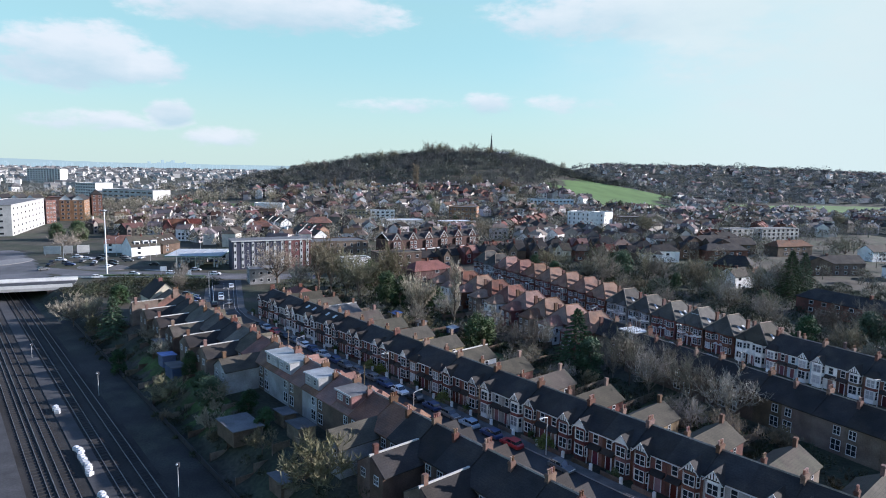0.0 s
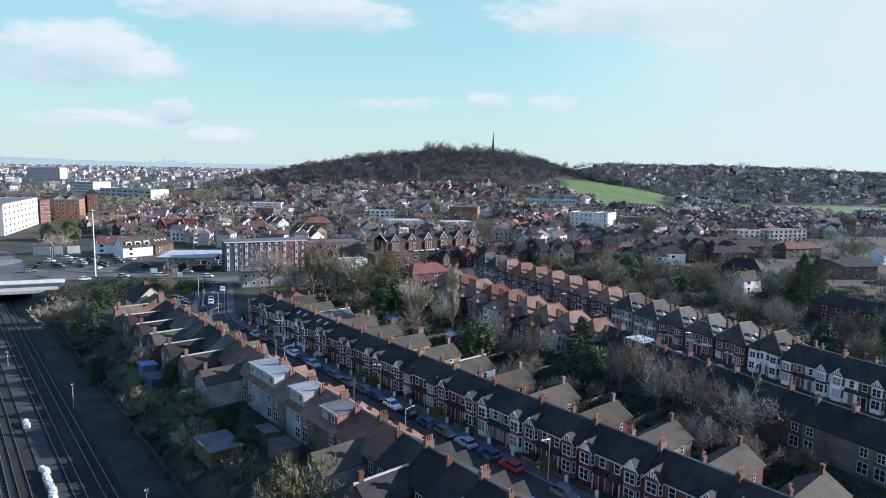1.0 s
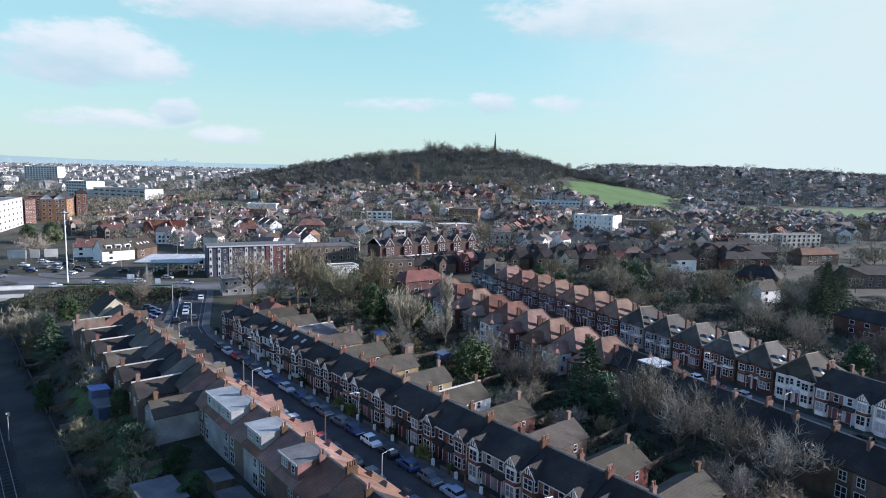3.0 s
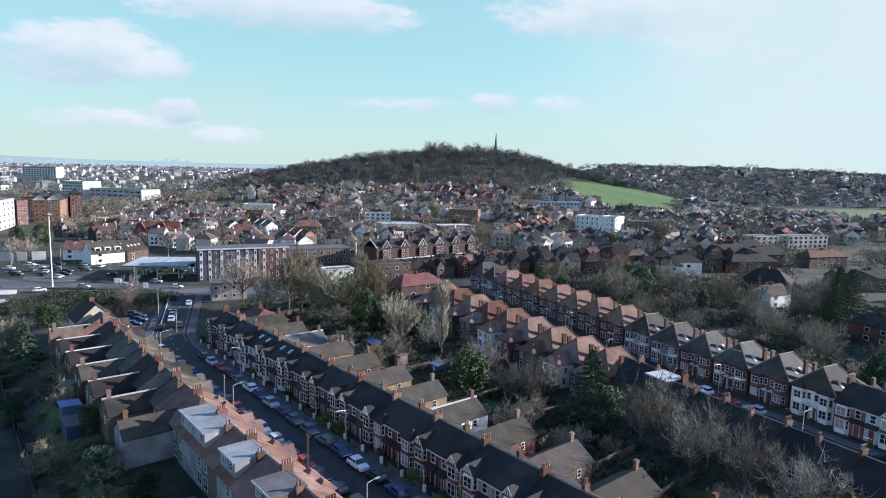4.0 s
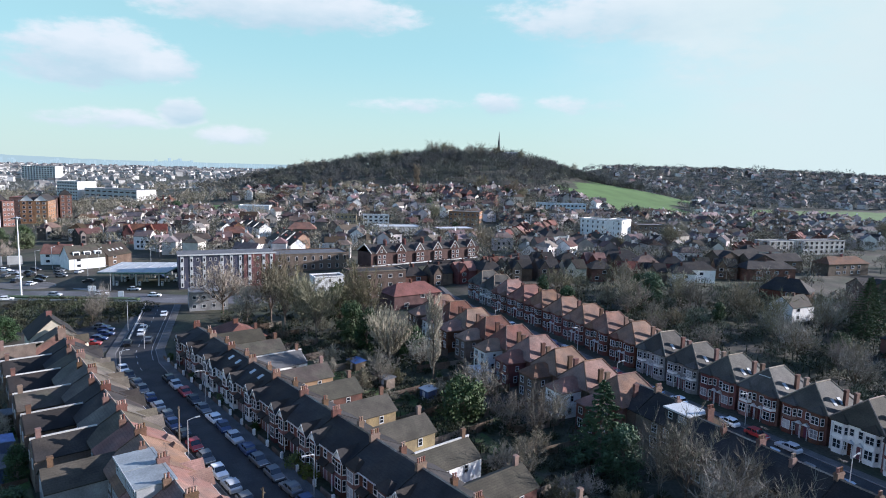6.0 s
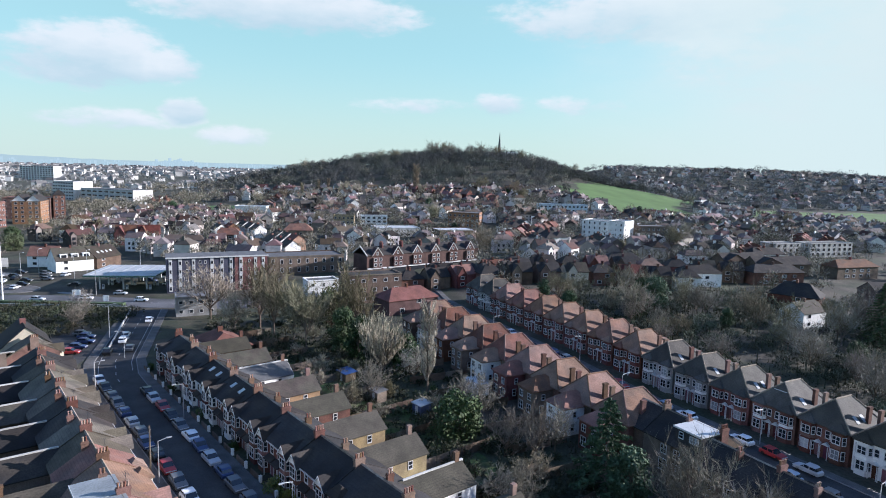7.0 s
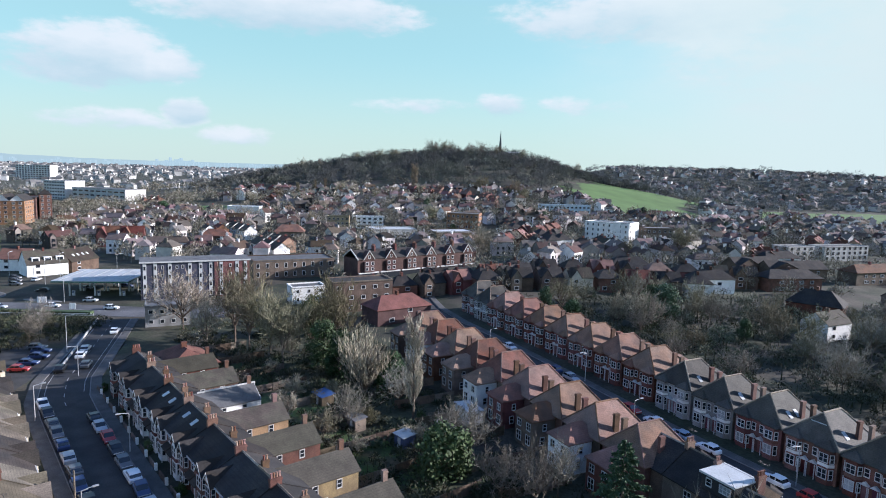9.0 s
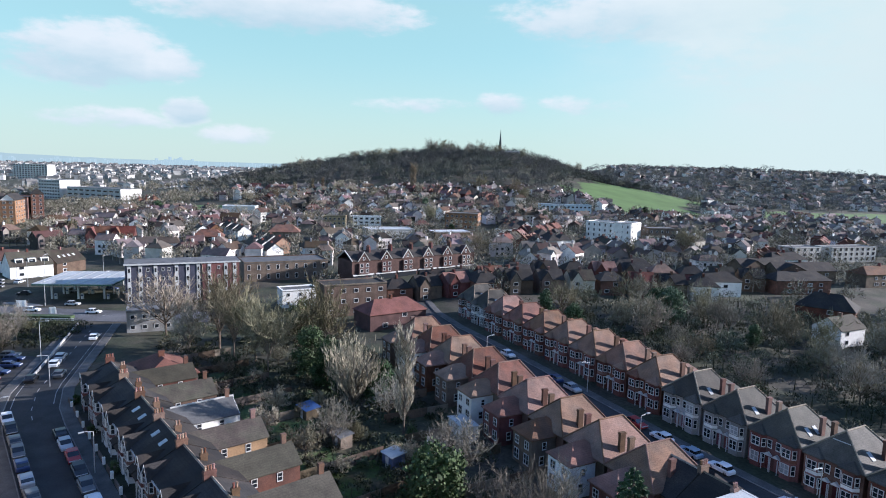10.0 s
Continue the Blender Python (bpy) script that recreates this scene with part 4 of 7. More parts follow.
for k, (wall, front, gab, trim, wing, wr, par, sky_l, fg) in enumerate((
        ("brick_red", None, "timber", "brick_red", "brick_red", "tile_olive", False, False, True),
        ("brick_red", "render_grey", "timber", "render_white", "brick_brown", "tile_brown", False, False, True),
        ("brick_red", None, "plain", "brick_red", "brick_yellow", "tile_olive", False, False, True),
        ("brick_red", "render_blue", "plain", "render_white", "brick_brown", "felt", True, False, False),
        ("brick_red", None, "plain", "brick_red", "render_white", "tile_olive", True, False, False),
        ("brick_red", None, "timber", "render_white", "brick_orange", "tile_brown", False, True, True),
        ("brick_red", "render_blue", "plain", "render_white", "render_white", "felt", True, True, True))):
    for mir in (0, 1):
        B_SPECS[k, mir] = (lambda a=(mir, wall, front, gab, trim, wing, wr, par, sky_l, fg, k): terraced_house(
            a[0], a[1], "slate", a[2], a[3], a[4], a[5], a[6], 8.6, depth=8.8, ridge=7.65, wing_far=True, seen="fe", label=("red brick" if a[2] is None else "rendered") + " terraced house, white bays, dark slate roof",
            parapet=a[7], skylight=a[8], front_gable=a[9], seed=a[10]))
# kinds from the near end, by the pairs of rear wings
B_ORDER = (3, 2, 1, 0, 2, 0, 1, 0, 4, 2, 2, 0, 5, 6, 1, 0, 3)


def b_spot(i):
    # local +x runs towards the camera's end of the street (against s)
    pair, half = divmod(i, 2)
    s = -1.6 + 10.9 * (pair - 5)
    return bxy(s + (W1 if half else 0), 0.5)


row(B_SPECS, 31, b_spot, "terrace on the far side of the street", TURN_B, lambda i: (B_ORDER[(i + 1) // 2], i % 2))

A_SPECS = {}
# wall, main roof, wing (none: a flush back), wing roof, parapet, dormer cladding
for k, (wall, roof, wing, wr, par, dorm, fg) in enumerate((
        ("brick_red", "tile_sandy", "brick_brown", "tile_brown", True, "", True), ("brick_brown", "tile_terra", "render_grey", "tile_olive", False, "", False),
        ("render_grey", "tile_terra", "", "", False, "metal_grey", True), ("brick_brown", "tile_sandy", "brick_brown", "slate", True, "", True),
        ("brick_brown", "tile_terra", "", "", False, "", False), ("brick_brown", "tile_terra", "", "", False, "brick_red", False), ("brick_brown", "slate", "brick_brown", "slate", True, "", True))):
    for mir in (0, 1):
        A_SPECS[k, mir] = (lambda a=(mir, wall, roof, wing, wr, par, dorm, fg, k): terraced_house(
            a[0], a[1], a[2], None, "plain", "render_cream", a[3] or a[1], a[4] or "slate", 7.0 if a[3] else 0, a[6], parapet=a[5], front_gable=a[7], seed=a[8] + 10, seen="r" if a[0] else "rw",
            label="brick terraced house with a flat-roofed box dormer" if a[6] else "brick terraced house with weathered tile roof and many chimney pots"))
A_ORDER = {5: (4, 1), 6: (4, 5), 7: (4, 2), 8: (2, 2), 9: (1, 1)}


def a_kind(i):
    pair, half = divmod(i, 2)
    if pair in A_ORDER:
        return A_ORDER[pair][half], half
    return (6 if pair < 5 else (0, 3, 6)[pair % 3]), half


def a_spot(i):
    pair, half = divmod(i, 2)
    s = -47.55 + 10.9 * pair
    return bxy(s - (W1 if half else 0), -17.2)


row(A_SPECS, 31, a_spot, "terrace backing on to the railway", TURN_A, a_kind)

# ---------------------------------------------------------------- street two: hipped pairs
C1_SPECS = {k: (lambda a=(wall, rear, k): semi_detached(a[0], "tile_terra", a[0], rear=a[1], seed=a[2], seen="rw", skylights=1 if a[2] == 1 else 0, label="red brick semi-detached house under a hipped terracotta roof"))
            for k, (wall, rear) in enumerate((("brick_red", "brick_red"), ("brick_brown", "render_white"), ("brick_red", "brick_brown")))}
row(C1_SPECS, 9, lambda i: cxy(84.2 + 9.1 * i, 94), "hipped houses of the second street", TURN_C1, lambda i: (0, 1, 2)[i % 3])
C2_SPECS = {k: (lambda a=(wall, roof, d, sk, k): semi_detached(a[0], a[1], "render_white" if a[4] in (1, 2) else a[0], dormer=a[2], skylights=a[3], seed=a[4] + 7, label="%s semi-detached house with white bays and hipped roof" % ("white rendered" if "white" in a[0] else "red brick" if "red" in a[0] else "grey brick")))
            for k, (wall, roof, d, sk) in enumerate((("brick_red", "slate_worn", False, 2), ("brick_red", "slate_worn", True, 1), ("render_grey", "slate_worn", False, 1), ("brick_red", "tile_terra", False, 0), ("render_white", "tile_olive", False, 1)))}
row(C2_SPECS, 15, lambda i: cxy(65.7 + 9.1 * i, 115.4 + 0.9 * max(0, i - 12)), "hipped houses across the second street", TURN_C2, lambda i: (4, 0, 1, 0, 2, 2, 3, 3, 3, 3, 3, 3, 3, 2, 0)[i])
CN_SPECS = {(k, mir): (lambda a=(mir, wall, front, trim, k): terraced_house(a[0], a[1], "slate", a[2], "timber", a[3], a[1], "slate", 4.0, label="terraced house with two-storey bay and slate roof", front_gable=a[4] != 1, seed=a[4] + 30, seen="f"))
            for k, (wall, front, trim) in enumerate((("brick_red", "render_blue", "render_white"), ("brick_red", None, "render_white"), ("render_white", "render_white", "render_white"), ("brick_brown", None, "render_white"))) for mir in (0, 1)}
row(CN_SPECS, 14, lambda i: cxy(56.6 - W1 * i, 114.0), "terrace across the second street", TURN_C2, lambda i: ((1, 0, 2, 3)[i % 4], i % 2))
row({(k, mir): (lambda a=(mir, wall, k): terraced_house(a[0], a[1], "slate", None, "plain", "render_white", a[1], "slate", 0, label="brown brick terraced house with dark slate roof", front_gable=False, dormer="metal_dark" if a[2] == 2 else "", seed=a[2] + 40, seen="r"))
     for k, wall in enumerate(("brick_brown", "brick_brown", "brick_brown")) for mir in (0, 1)}, 14, lambda i: cxy(82.0 - W1 * i - (0.3 if i > 2 else 0), 95.0 if i < 3 else 92.0), "dark-roofed terrace of the second street", TURN_C1, lambda i: (2 if i in (2,) else (i // 2) % 2, i % 2))


# ---------------------------------------------------------------- trees
def bare_tree(name, tall, spread, seed, twig, up=0.55, limbs=7, trunk=0.28, dense=1.0, blade=0.05):
    """A leafless tree: trunk and limbs as tapered tubes, the crown of many thin twigs. Returns the two meshes."""
    rng = random.Random(seed)
    wood, crown = Geo(), Geo()

    def grow(p, d, length, r, level):
        q = p
        steps = 3 if level < 2 else 2
        for i in range(steps):
            d = (d + Vector((rng.gauss(0, 0.13), rng.gauss(0, 0.13), rng.gauss(0.05, 0.08)))).normalized()
            e = q + d * length / steps
            r1 = r * (1 - 0.45 * (i + 1) / steps)
            if level < 3:
                wood.tube(q, e, r * (1 - 0.45 * i / steps), r1, 6 if level == 0 else 4)
            else:
                flat = d.cross(Vector((rng.gauss(0, 1), rng.gauss(0, 1), rng.gauss(0, 1)))).normalized() * max(r, blade)
                crown.face(q - flat, q + flat, e + flat * 0.7, e - flat * 0.7)
            q = e
            if level < 3:
                for _ in range((1, 2, 2)[level] if level else 0):
                    grow(q, fan(d, 0.75), length * rng.uniform(0.45, 0.7), r1 * 0.6, level + 1)
            else:
                for _ in range(int(3 * dense)):
                    w = fan(d, 0.8)
                    ln = length * rng.uniform(0.5, 1.0)
                    side = w.cross(Vector((rng.gauss(0, 1), rng.gauss(0, 1), rng.gauss(0, 1)))).normalized() * blade
                    m = q + w * ln * 0.5 + Vector((0, 0, ln * 0.06))
                    crown.face(q - side, q + side, m + side * 0.8, m - side * 0.8)
                    crown.face(m - side * 0.8, m + side * 0.8, q + w * ln + Vector((0, 0, ln * 0.2)))
        return q, d

    def fan(d, a):
        v = d + Vector((rng.gauss(0, a), rng.gauss(0, a), rng.gauss(0, a) + up * 0.5))
        return v.normalized()

    top = tall * 0.28
    wood.tube((0, 0, -0.4), (0, 0, top), trunk, trunk * 0.75, 7)
    for i in range(limbs):
        w = 2 * math.pi * (i + rng.random() * 0.7) / limbs
        d = Vector((math.cos(w) * spread, math.sin(w) * spread, up + rng.random() * 0.6)).normalized()
        grow(Vector((0, 0, top * rng.uniform(0.75, 1.0))), d, tall * rng.uniform(0.42, 0.6), trunk * 0.5, 1)
    grow(Vector((0, 0, top)), Vector((0, 0, 1)), tall * 0.55, trunk * 0.6, 1)
    return wood.mesh("trunk", M["bark"]), crown.mesh("crown", M[twig])


def poplar_meshes(tall, width, seed, twig, fan=0.0):
    rng = random.Random(seed)
    wood, crown = Geo(), Geo()
    wood.tube((0, 0, -0.4), (0, 0, tall * 0.9), 0.3, 0.05, 7)
    for i in range(150):
        f = rng.uniform(0.08, 0.95)
        w = rng.uniform(0, 6.283)
        p = Vector((0, 0, tall * f * (1 - fan * 0.75)))
        out = width * 0.5 * math.sin(min(1.0, f * 1.5 + 0.25) * 1.9) * rng.uniform(0.6, 1.1)
        ln = tall * (0.16 if not fan else rng.uniform(0.3, 0.62))
        e = p + Vector((math.cos(w) * out, math.sin(w) * out, ln))
        wood.tube(p, p + (e - p) * 0.5, 0.06, 0.03, 3)
        for j in range(14):
            a = p + (e - p) * rng.uniform(0.25, 1.0)
            b = a + Vector((rng.gauss(0, 0.35) + math.cos(w) * 0.2, rng.gauss(0, 0.35) + math.sin(w) * 0.2, rng.uniform(0.7, 1.7)))
            s = Vector((rng.gauss(0, 1), rng.gauss(0, 1), 0)).normalized() * 0.085
            crown.face(a - s, a + s, b)
    return wood.mesh("trunk", M["bark"]), crown.mesh("crown", M[twig])


def leafy_meshes(tall, width, seed, leaf, clumps=46, per=70, size=0.26, low=0.12):
    """A broad evergreen: leaves in clumps with gaps between."""
    rng = random.Random(seed)
    wood, crown = Geo(), Geo()
    wood.tube((0, 0, -0.4), (0, 0, tall * 0.6), 0.3, 0.12, 7)
    for i in range(clumps):
        w, f = rng.uniform(0, 6.283), rng.uniform(low, 0.93)
        rad = width * 0.5 * math.sin(math.pi * min(1, 0.18 + f * 0.8)) ** 0.7 * rng.uniform(0.45, 0.95)
        c = Vector((math.cos(w) * rad, math.sin(w) * rad, tall * f))
        wood.tube((0, 0, tall * f * 0.5), c, 0.09, 0.03, 4)
        cr = width * rng.uniform(0.15, 0.25)
        for j in range(per):
            d = Vector((rng.gauss(0, 1), rng.gauss(0, 1), rng.gauss(0, 0.8))).normalized()
            p = c + d * cr * rng.uniform(0.5, 1.1)
            u = Vector((rng.gauss(0, 1), rng.gauss(0, 1), rng.gauss(0, 1))).normalized()
            v = d.cross(u).normalized() * size * rng.uniform(0.6, 1.3)
            u = u * size * rng.uniform(0.6, 1.3)
            crown.face(p - u, p + v, p + u, p - v)
    return wood.mesh("trunk", M["bark"]), crown.mesh("crown", M[leaf])


def conifer_meshes(tall, width, seed, leaf):
    rng = random.Random(seed)
    wood, crown = Geo(), Geo()
    wood.tube((0, 0, -0.4), (0, 0, tall), 0.24, 0.03, 7)
    n = int(tall * 9)
    for i in range(n):
        f = i / n
        z = tall * (0.06 + 0.93 * f)
        w = i * 2.39996 + rng.random() * 0.4
        ln = width * 0.5 * (1 - f) ** 0.8 * rng.uniform(0.75, 1.12) + 0.2
        tip = Vector((math.cos(w) * ln, math.sin(w) * ln, z - ln * 0.18 + 0.25))
        a = Vector((0, 0, z))
        wood.tube(a, a + (tip - a) * 0.6, 0.05, 0.02, 3)
        for j in range(58):
            q = a + (tip - a) * rng.uniform(0.2, 1.0)
            side = Vector((-math.sin(w), math.cos(w), 0))
            e = q + side * rng.gauss(0, 0.30 * (0.4 + ln * 0.25)) + Vector((math.cos(w) * 0.3, math.sin(w) * 0.3, rng.uniform(-0.35, 0.15)))
            s = Vector((rng.gauss(0, 1), rng.gauss(0, 1), rng.gauss(0, 1))).normalized() * 0.2
            crown.face(q - s, q + s, e)
    return wood.mesh("trunk", M["bark"]), crown.mesh("crown", M[leaf])


TREES = {
    "broad": bare_tree("tree", 13, 1.0, 1, "twig_tan", 0.6, 8, 0.34, 1.5, 0.055),
    "broad_olive": bare_tree("tree", 12, 0.8, 2, "twig_olive", 0.7, 7, 0.28, 1.4, 0.055),
    "tall": bare_tree("tree", 14, 0.5, 3, "twig_olive", 0.95, 8, 0.3, 1.7, 0.05),
    "grey": bare_tree("tree", 10, 0.85, 4, "twig_grey", 0.7, 7, 0.2, 1.4, 0.035),
    "grey_b": bare_tree("tree", 10, 0.6, 5, "twig_grey", 0.9, 7, 0.2, 1.4, 0.035),
    "small": bare_tree("tree", 6, 1.1, 6, "twig_tan", 0.45, 7, 0.16, 1.5, 0.045),
    "bush": bare_tree("bush", 6, 1.1, 7, "twig_olive", 0.6, 8, 0.11, 1.7, 0.05),
    "fan": poplar_meshes(14.5, 13, 8, "twig_tan", 0.8),
    "poplar": poplar_meshes(18, 5.2, 9, "twig_tan"),
    "ever": leafy_meshes(9, 9, 10, "leaf_mid"),
    "ever_dark": leafy_meshes(12, 8, 11, "leaf_dark", 60, 95, 0.24),
    "ivy": leafy_meshes(12, 7, 12, "leaf_dark", 46, 85, 0.24, 0.05),
    "fir": conifer_meshes(11, 9.5, 13, "leaf_fir"),
    "cedar": conifer_meshes(18, 13, 14, "leaf_dark"),
    "golden": leafy_meshes(2.0, 3.6, 16, "leaf_golden", 18, 60, 0.15, 0.1),
    "shrub": leafy_meshes(2.6, 3.2, 15, "leaf_mid", 18, 50, 0.16, 0.1),
}
TREE_LABEL = {"broad": "broad bare winter tree with tan twigs", "broad_olive": "bare winter tree with olive twigs", "tall": "tall bare winter tree with olive twigs", "grey": "bare grey winter tree in a garden",
              "grey_b": "slender bare grey winter tree", "small": "small bare garden tree with tan twigs", "bush": "rounded olive winter bush", "fan": "pale bare tree with fanned upright stems", "poplar": "tall narrow bare poplar with pale twigs",
              "ever": "rounded green evergreen tree", "ever_dark": "dark dense evergreen tree", "ivy": "dark ivy-clad garden tree", "fir": "green fir with drooping tiers", "cedar": "large dark spreading cedar tree", "shrub": "low green garden shrub", "golden": "clipped yellow-green front garden hedge"}


def tree(kind, x, y, size=1.0, turn=0.0, group="", wide=1.0):
    t = thing("bush" if kind in ("bush", "shrub", "golden") else "tree", TREE_LABEL[kind], "bush" if kind in ("bush", "shrub", "golden") else "tree", group)
    t.matrix_basis = place(x, y, turn, -0.05)
    t.scale = (size * wide, size * wide, size)
    a, b = TREES[kind]
    part("trunk", a, None, t)
    part("crown", b, None, t)
    return t


for k, x, y, s, w in (("broad", -98.3, 184, 1.05, 1.05), ("tall", -79, 177, 1.1, 1.0), ("tall", -73, 173, 1.0, 0.9), ("broad_olive", -66, 170, 1.05, 1.0), ("tall", -60, 164, 0.95, 1.0), ("broad_olive", -57, 175, 1.0, 1.1),
                      ("broad_olive", -84, 172, 0.8, 0.9), ("ever", -62.5, 190, 1.15, 0.9), ("ever_dark", -50, 164, 0.9, 1.0), ("ivy", -44, 158, 0.9, 1.0), ("tall", -49, 171, 1.1, 0.8), ("fan", -35.4, 149, 0.95, 1.0), ("fan", -40, 157, 0.9, 0.8),
                      ("poplar", -23.3, 140, 0.97, 0.8), ("ivy", -31, 152, 0.75, 1.1), ("grey", -27, 144, 0.7, 1.0), ("ever", -13.7, 119.7, 0.95, 1.05), ("grey", -11, 126, 0.8, 1.0), ("grey", 0, 113, 0.8, 0.8), ("grey_b", 3, 117, 0.6, 1.0),
                      ("fir", 10.3, 106, 1.3, 0.95), ("ever_dark", 13.5, 103, 0.7, 1.0), ("grey", 18, 98.5, 0.85, 0.8), ("grey_b", 21.3, 96.2, 0.95, 1.0), ("grey", 27.8, 93, 0.85, 1.0), ("grey", 30.5, 83, 0.95, 1.0), ("grey", 36, 77, 0.85, 1.2),
                      ("grey_b", 24, 88, 0.8, 1.0), ("broad", 33, 66, 0.45, 1.1), ("bush", 42, 68, 0.6, 1.2), ("fir", -115.8, 114.1, 1.05, 0.95), ("bush", -139.1, 127.0, 1.35, 1.1), ("bush", -126, 120, 0.8, 1.0), ("broad_olive", -134, 128, 0.6, 1.1),
                      ("ever_dark", -133, 140, 0.55, 1.3), ("bush", -74.6, 74.8, 0.85, 1.1), ("small", -60.7, 69.6, 0.7, 1.0), ("small", -57.8, 62.1, 0.7, 0.8), ("small", -42.8, 52.2, 0.7, 0.9), ("bush", -29.1, 40.5, 1.3, 1.0), ("ivy", -52, 66, 0.35, 1.6), ("ivy", -46, 60, 0.3, 1.6),
                      ("small", -88, 93, 0.8, 0.8), ("small", -97, 103, 0.7, 0.9), ("ever_dark", -62, 70, 0.45, 1.4), ("ivy", -66, 74, 0.4, 1.5), ("grey_b", -128, 168, 0.7, 0.8), ("grey", -126, 162, 0.6, 1.0), ("bush", -134, 176, 0.5, 1.3),
                      ("cedar", 93, 205, 1.05, 1.0), ("cedar", 101, 214, 0.95, 1.0), ("broad_olive", 62, 222, 0.8, 1.0), ("broad", 26, 246, 0.7, 1.0), ("bush", 12, 243, 0.9, 1.4)):
    tree(k, x, y, s, (x * 37 + y * 91) % 360, wide=w)

rng = random.Random(5)
# dark wooded strip behind the second street
for i in range(125):
    q = rng.uniform(10, 178)
    p = rng.uniform(134, 150 + 85 * smooth(20, 90, q))
    x, y = cxy(q, p)
    if p > 168 and q < 106 or p > 188 and q > 118:
        continue
    k = rng.choices(("ivy", "ever_dark", "broad_olive", "grey", "bush", "grey_b"), (2, 3, 5, 6, 2, 5))[0]
    tree(k, x, y, rng.uniform(0.5, 0.85) * (1.25 if k in ("bush",) else 1), rng.uniform(0, 360), "wood behind the houses", rng.uniform(0.9, 1.25))
# back gardens between the two streets
for i in range(52):
    s = rng.uniform(-35, 115)
    p = rng.uniform(20, 30 + 14 * smooth(0, 60, s))
    x, y = bxy(s, p)
    if y < 175 and (x * 0.788 + y * 0.615) < 76:
        tree(rng.choice(("shrub", "shrub", "small", "bush", "grey")), x, y, rng.uniform(0.35, 0.7), rng.uniform(0, 360), "garden planting")
for i in range(9):
    x, y = bxy(rng.uniform(15, 118), rng.uniform(-44, -35))
    tree(rng.choice(("shrub", "bush", "small", "ivy")), x, y, rng.uniform(0.25, 0.5), rng.uniform(0, 360), "garden planting")


# ---------------------------------------------------------------- cars
def car(colour, label, van=False):
    c = thing("car", label, "car", "parked cars")
    L_, Wd = (4.9, 1.85) if van else (4.2, 1.74)
    hw = Wd / 2
    low = [(-L_ / 2, 0.32), (L_ / 2, 0.32), (L_ / 2, 0.62), (L_ / 2 - 0.12, 0.78), (L_ / 2 - 1.05, 0.93), (-L_ / 2 + 0.3, 0.95), (-L_ / 2, 0.8)]
    g = Geo()
    n = len(g.v)
    for k, (y, sc) in enumerate(((-hw, 0.97), (-hw + 0.12, 1.0), (hw - 0.12, 1.0), (hw, 0.97))):
        g.v += [(x * sc, y, 0.32 + (z - 0.32) * (0.9 if k in (0, 3) else 1.0)) for x, z in low]
    m = len(low)
    g.f.append(tuple(range(m)))
    g.f.append(tuple(reversed(range(3 * m, 4 * m))))
    for k in range(3):
        for i in range(m):
            j = (i + 1) % m
            g.f.append((k * m + j, k * m + i, (k + 1) * m + i, (k + 1) * m + j))
    body = part("body", g, colour, c)
    top = 1.85 if van else 1.46
    roof = [(-L_ / 2 + 0.35, 0.94), (L_ / 2 - 1.15, 0.92), (L_ / 2 - 1.85, top - 0.04), (-L_ / 2 + 1.0, top), (-L_ / 2 + 0.62, top - 0.1)]
    cab = Geo().extrude_y([(x, z) for x, z in roof], -hw + 0.14, hw - 0.14)
    part("glazing", cab, M["glass"], c, "dark window glass")
    lid = (Geo().extrude_y([(-L_ / 2 + 0.6, top - 0.08), (L_ / 2 - 1.84, top - 0.06), (L_ / 2 - 1.9, top + 0.02), (-L_ / 2 + 1.0, top + 0.05)], -hw + 0.12, hw - 0.12))
    for y in (-hw + 0.125, hw - 0.125):
        for x in (-0.55, 0.4):
            lid.box(x - 0.05, y - 0.02, 0.9, x + 0.05, y + 0.02, top - 0.05)
    part("roof", lid, colour, c)
    tm = shared("wheel", lambda: Geo().tube((0, -0.1, 0), (0, 0.1, 0), 0.32, 0.32, 14, True), "tyre")
    for x in (-L_ / 2 + 0.8, L_ / 2 - 0.85):
        for y in (-hw + 0.1, hw - 0.1):
            part("wheel", tm, None, c, at=(x, y, 0.32))
    part("lamp_strip", Geo().box(L_ / 2 - 0.1, -hw + 0.1, 0.6, L_ / 2 + 0.02, hw - 0.1, 0.72), M["frame"], c, "pale lamp strip")
    return c


CAR_COLOURS = [("white", (0.8, 0.8, 0.8)), ("silver", (0.42, 0.44, 0.46)), ("black", (0.015, 0.015, 0.017)), ("blue", (0.03, 0.05, 0.13)), ("red", (0.32, 0.03, 0.03)), ("grey", (0.12, 0.125, 0.13)), ("pale blue", (0.25, 0.33, 0.42))]
CARS = [car(paint(n.replace(" ", "_") + "_car_paint", c), n + " hatchback parked at the kerb") for n, c in CAR_COLOURS]
USED = set()


def park(kind, x, y, turn, dz=0.07):
    m = place(x, y, turn, dz)
    if kind not in USED:
        USED.add(kind)
        CARS[kind].matrix_basis = m
        return CARS[kind]
    return copy_thing(CARS[kind], m)


along_b = math.degrees(math.atan2(B_U.y, B_U.x))
along_c = math.degrees(math.atan2(C_U.y, C_U.x))
rng = random.Random(11)
taken = {}
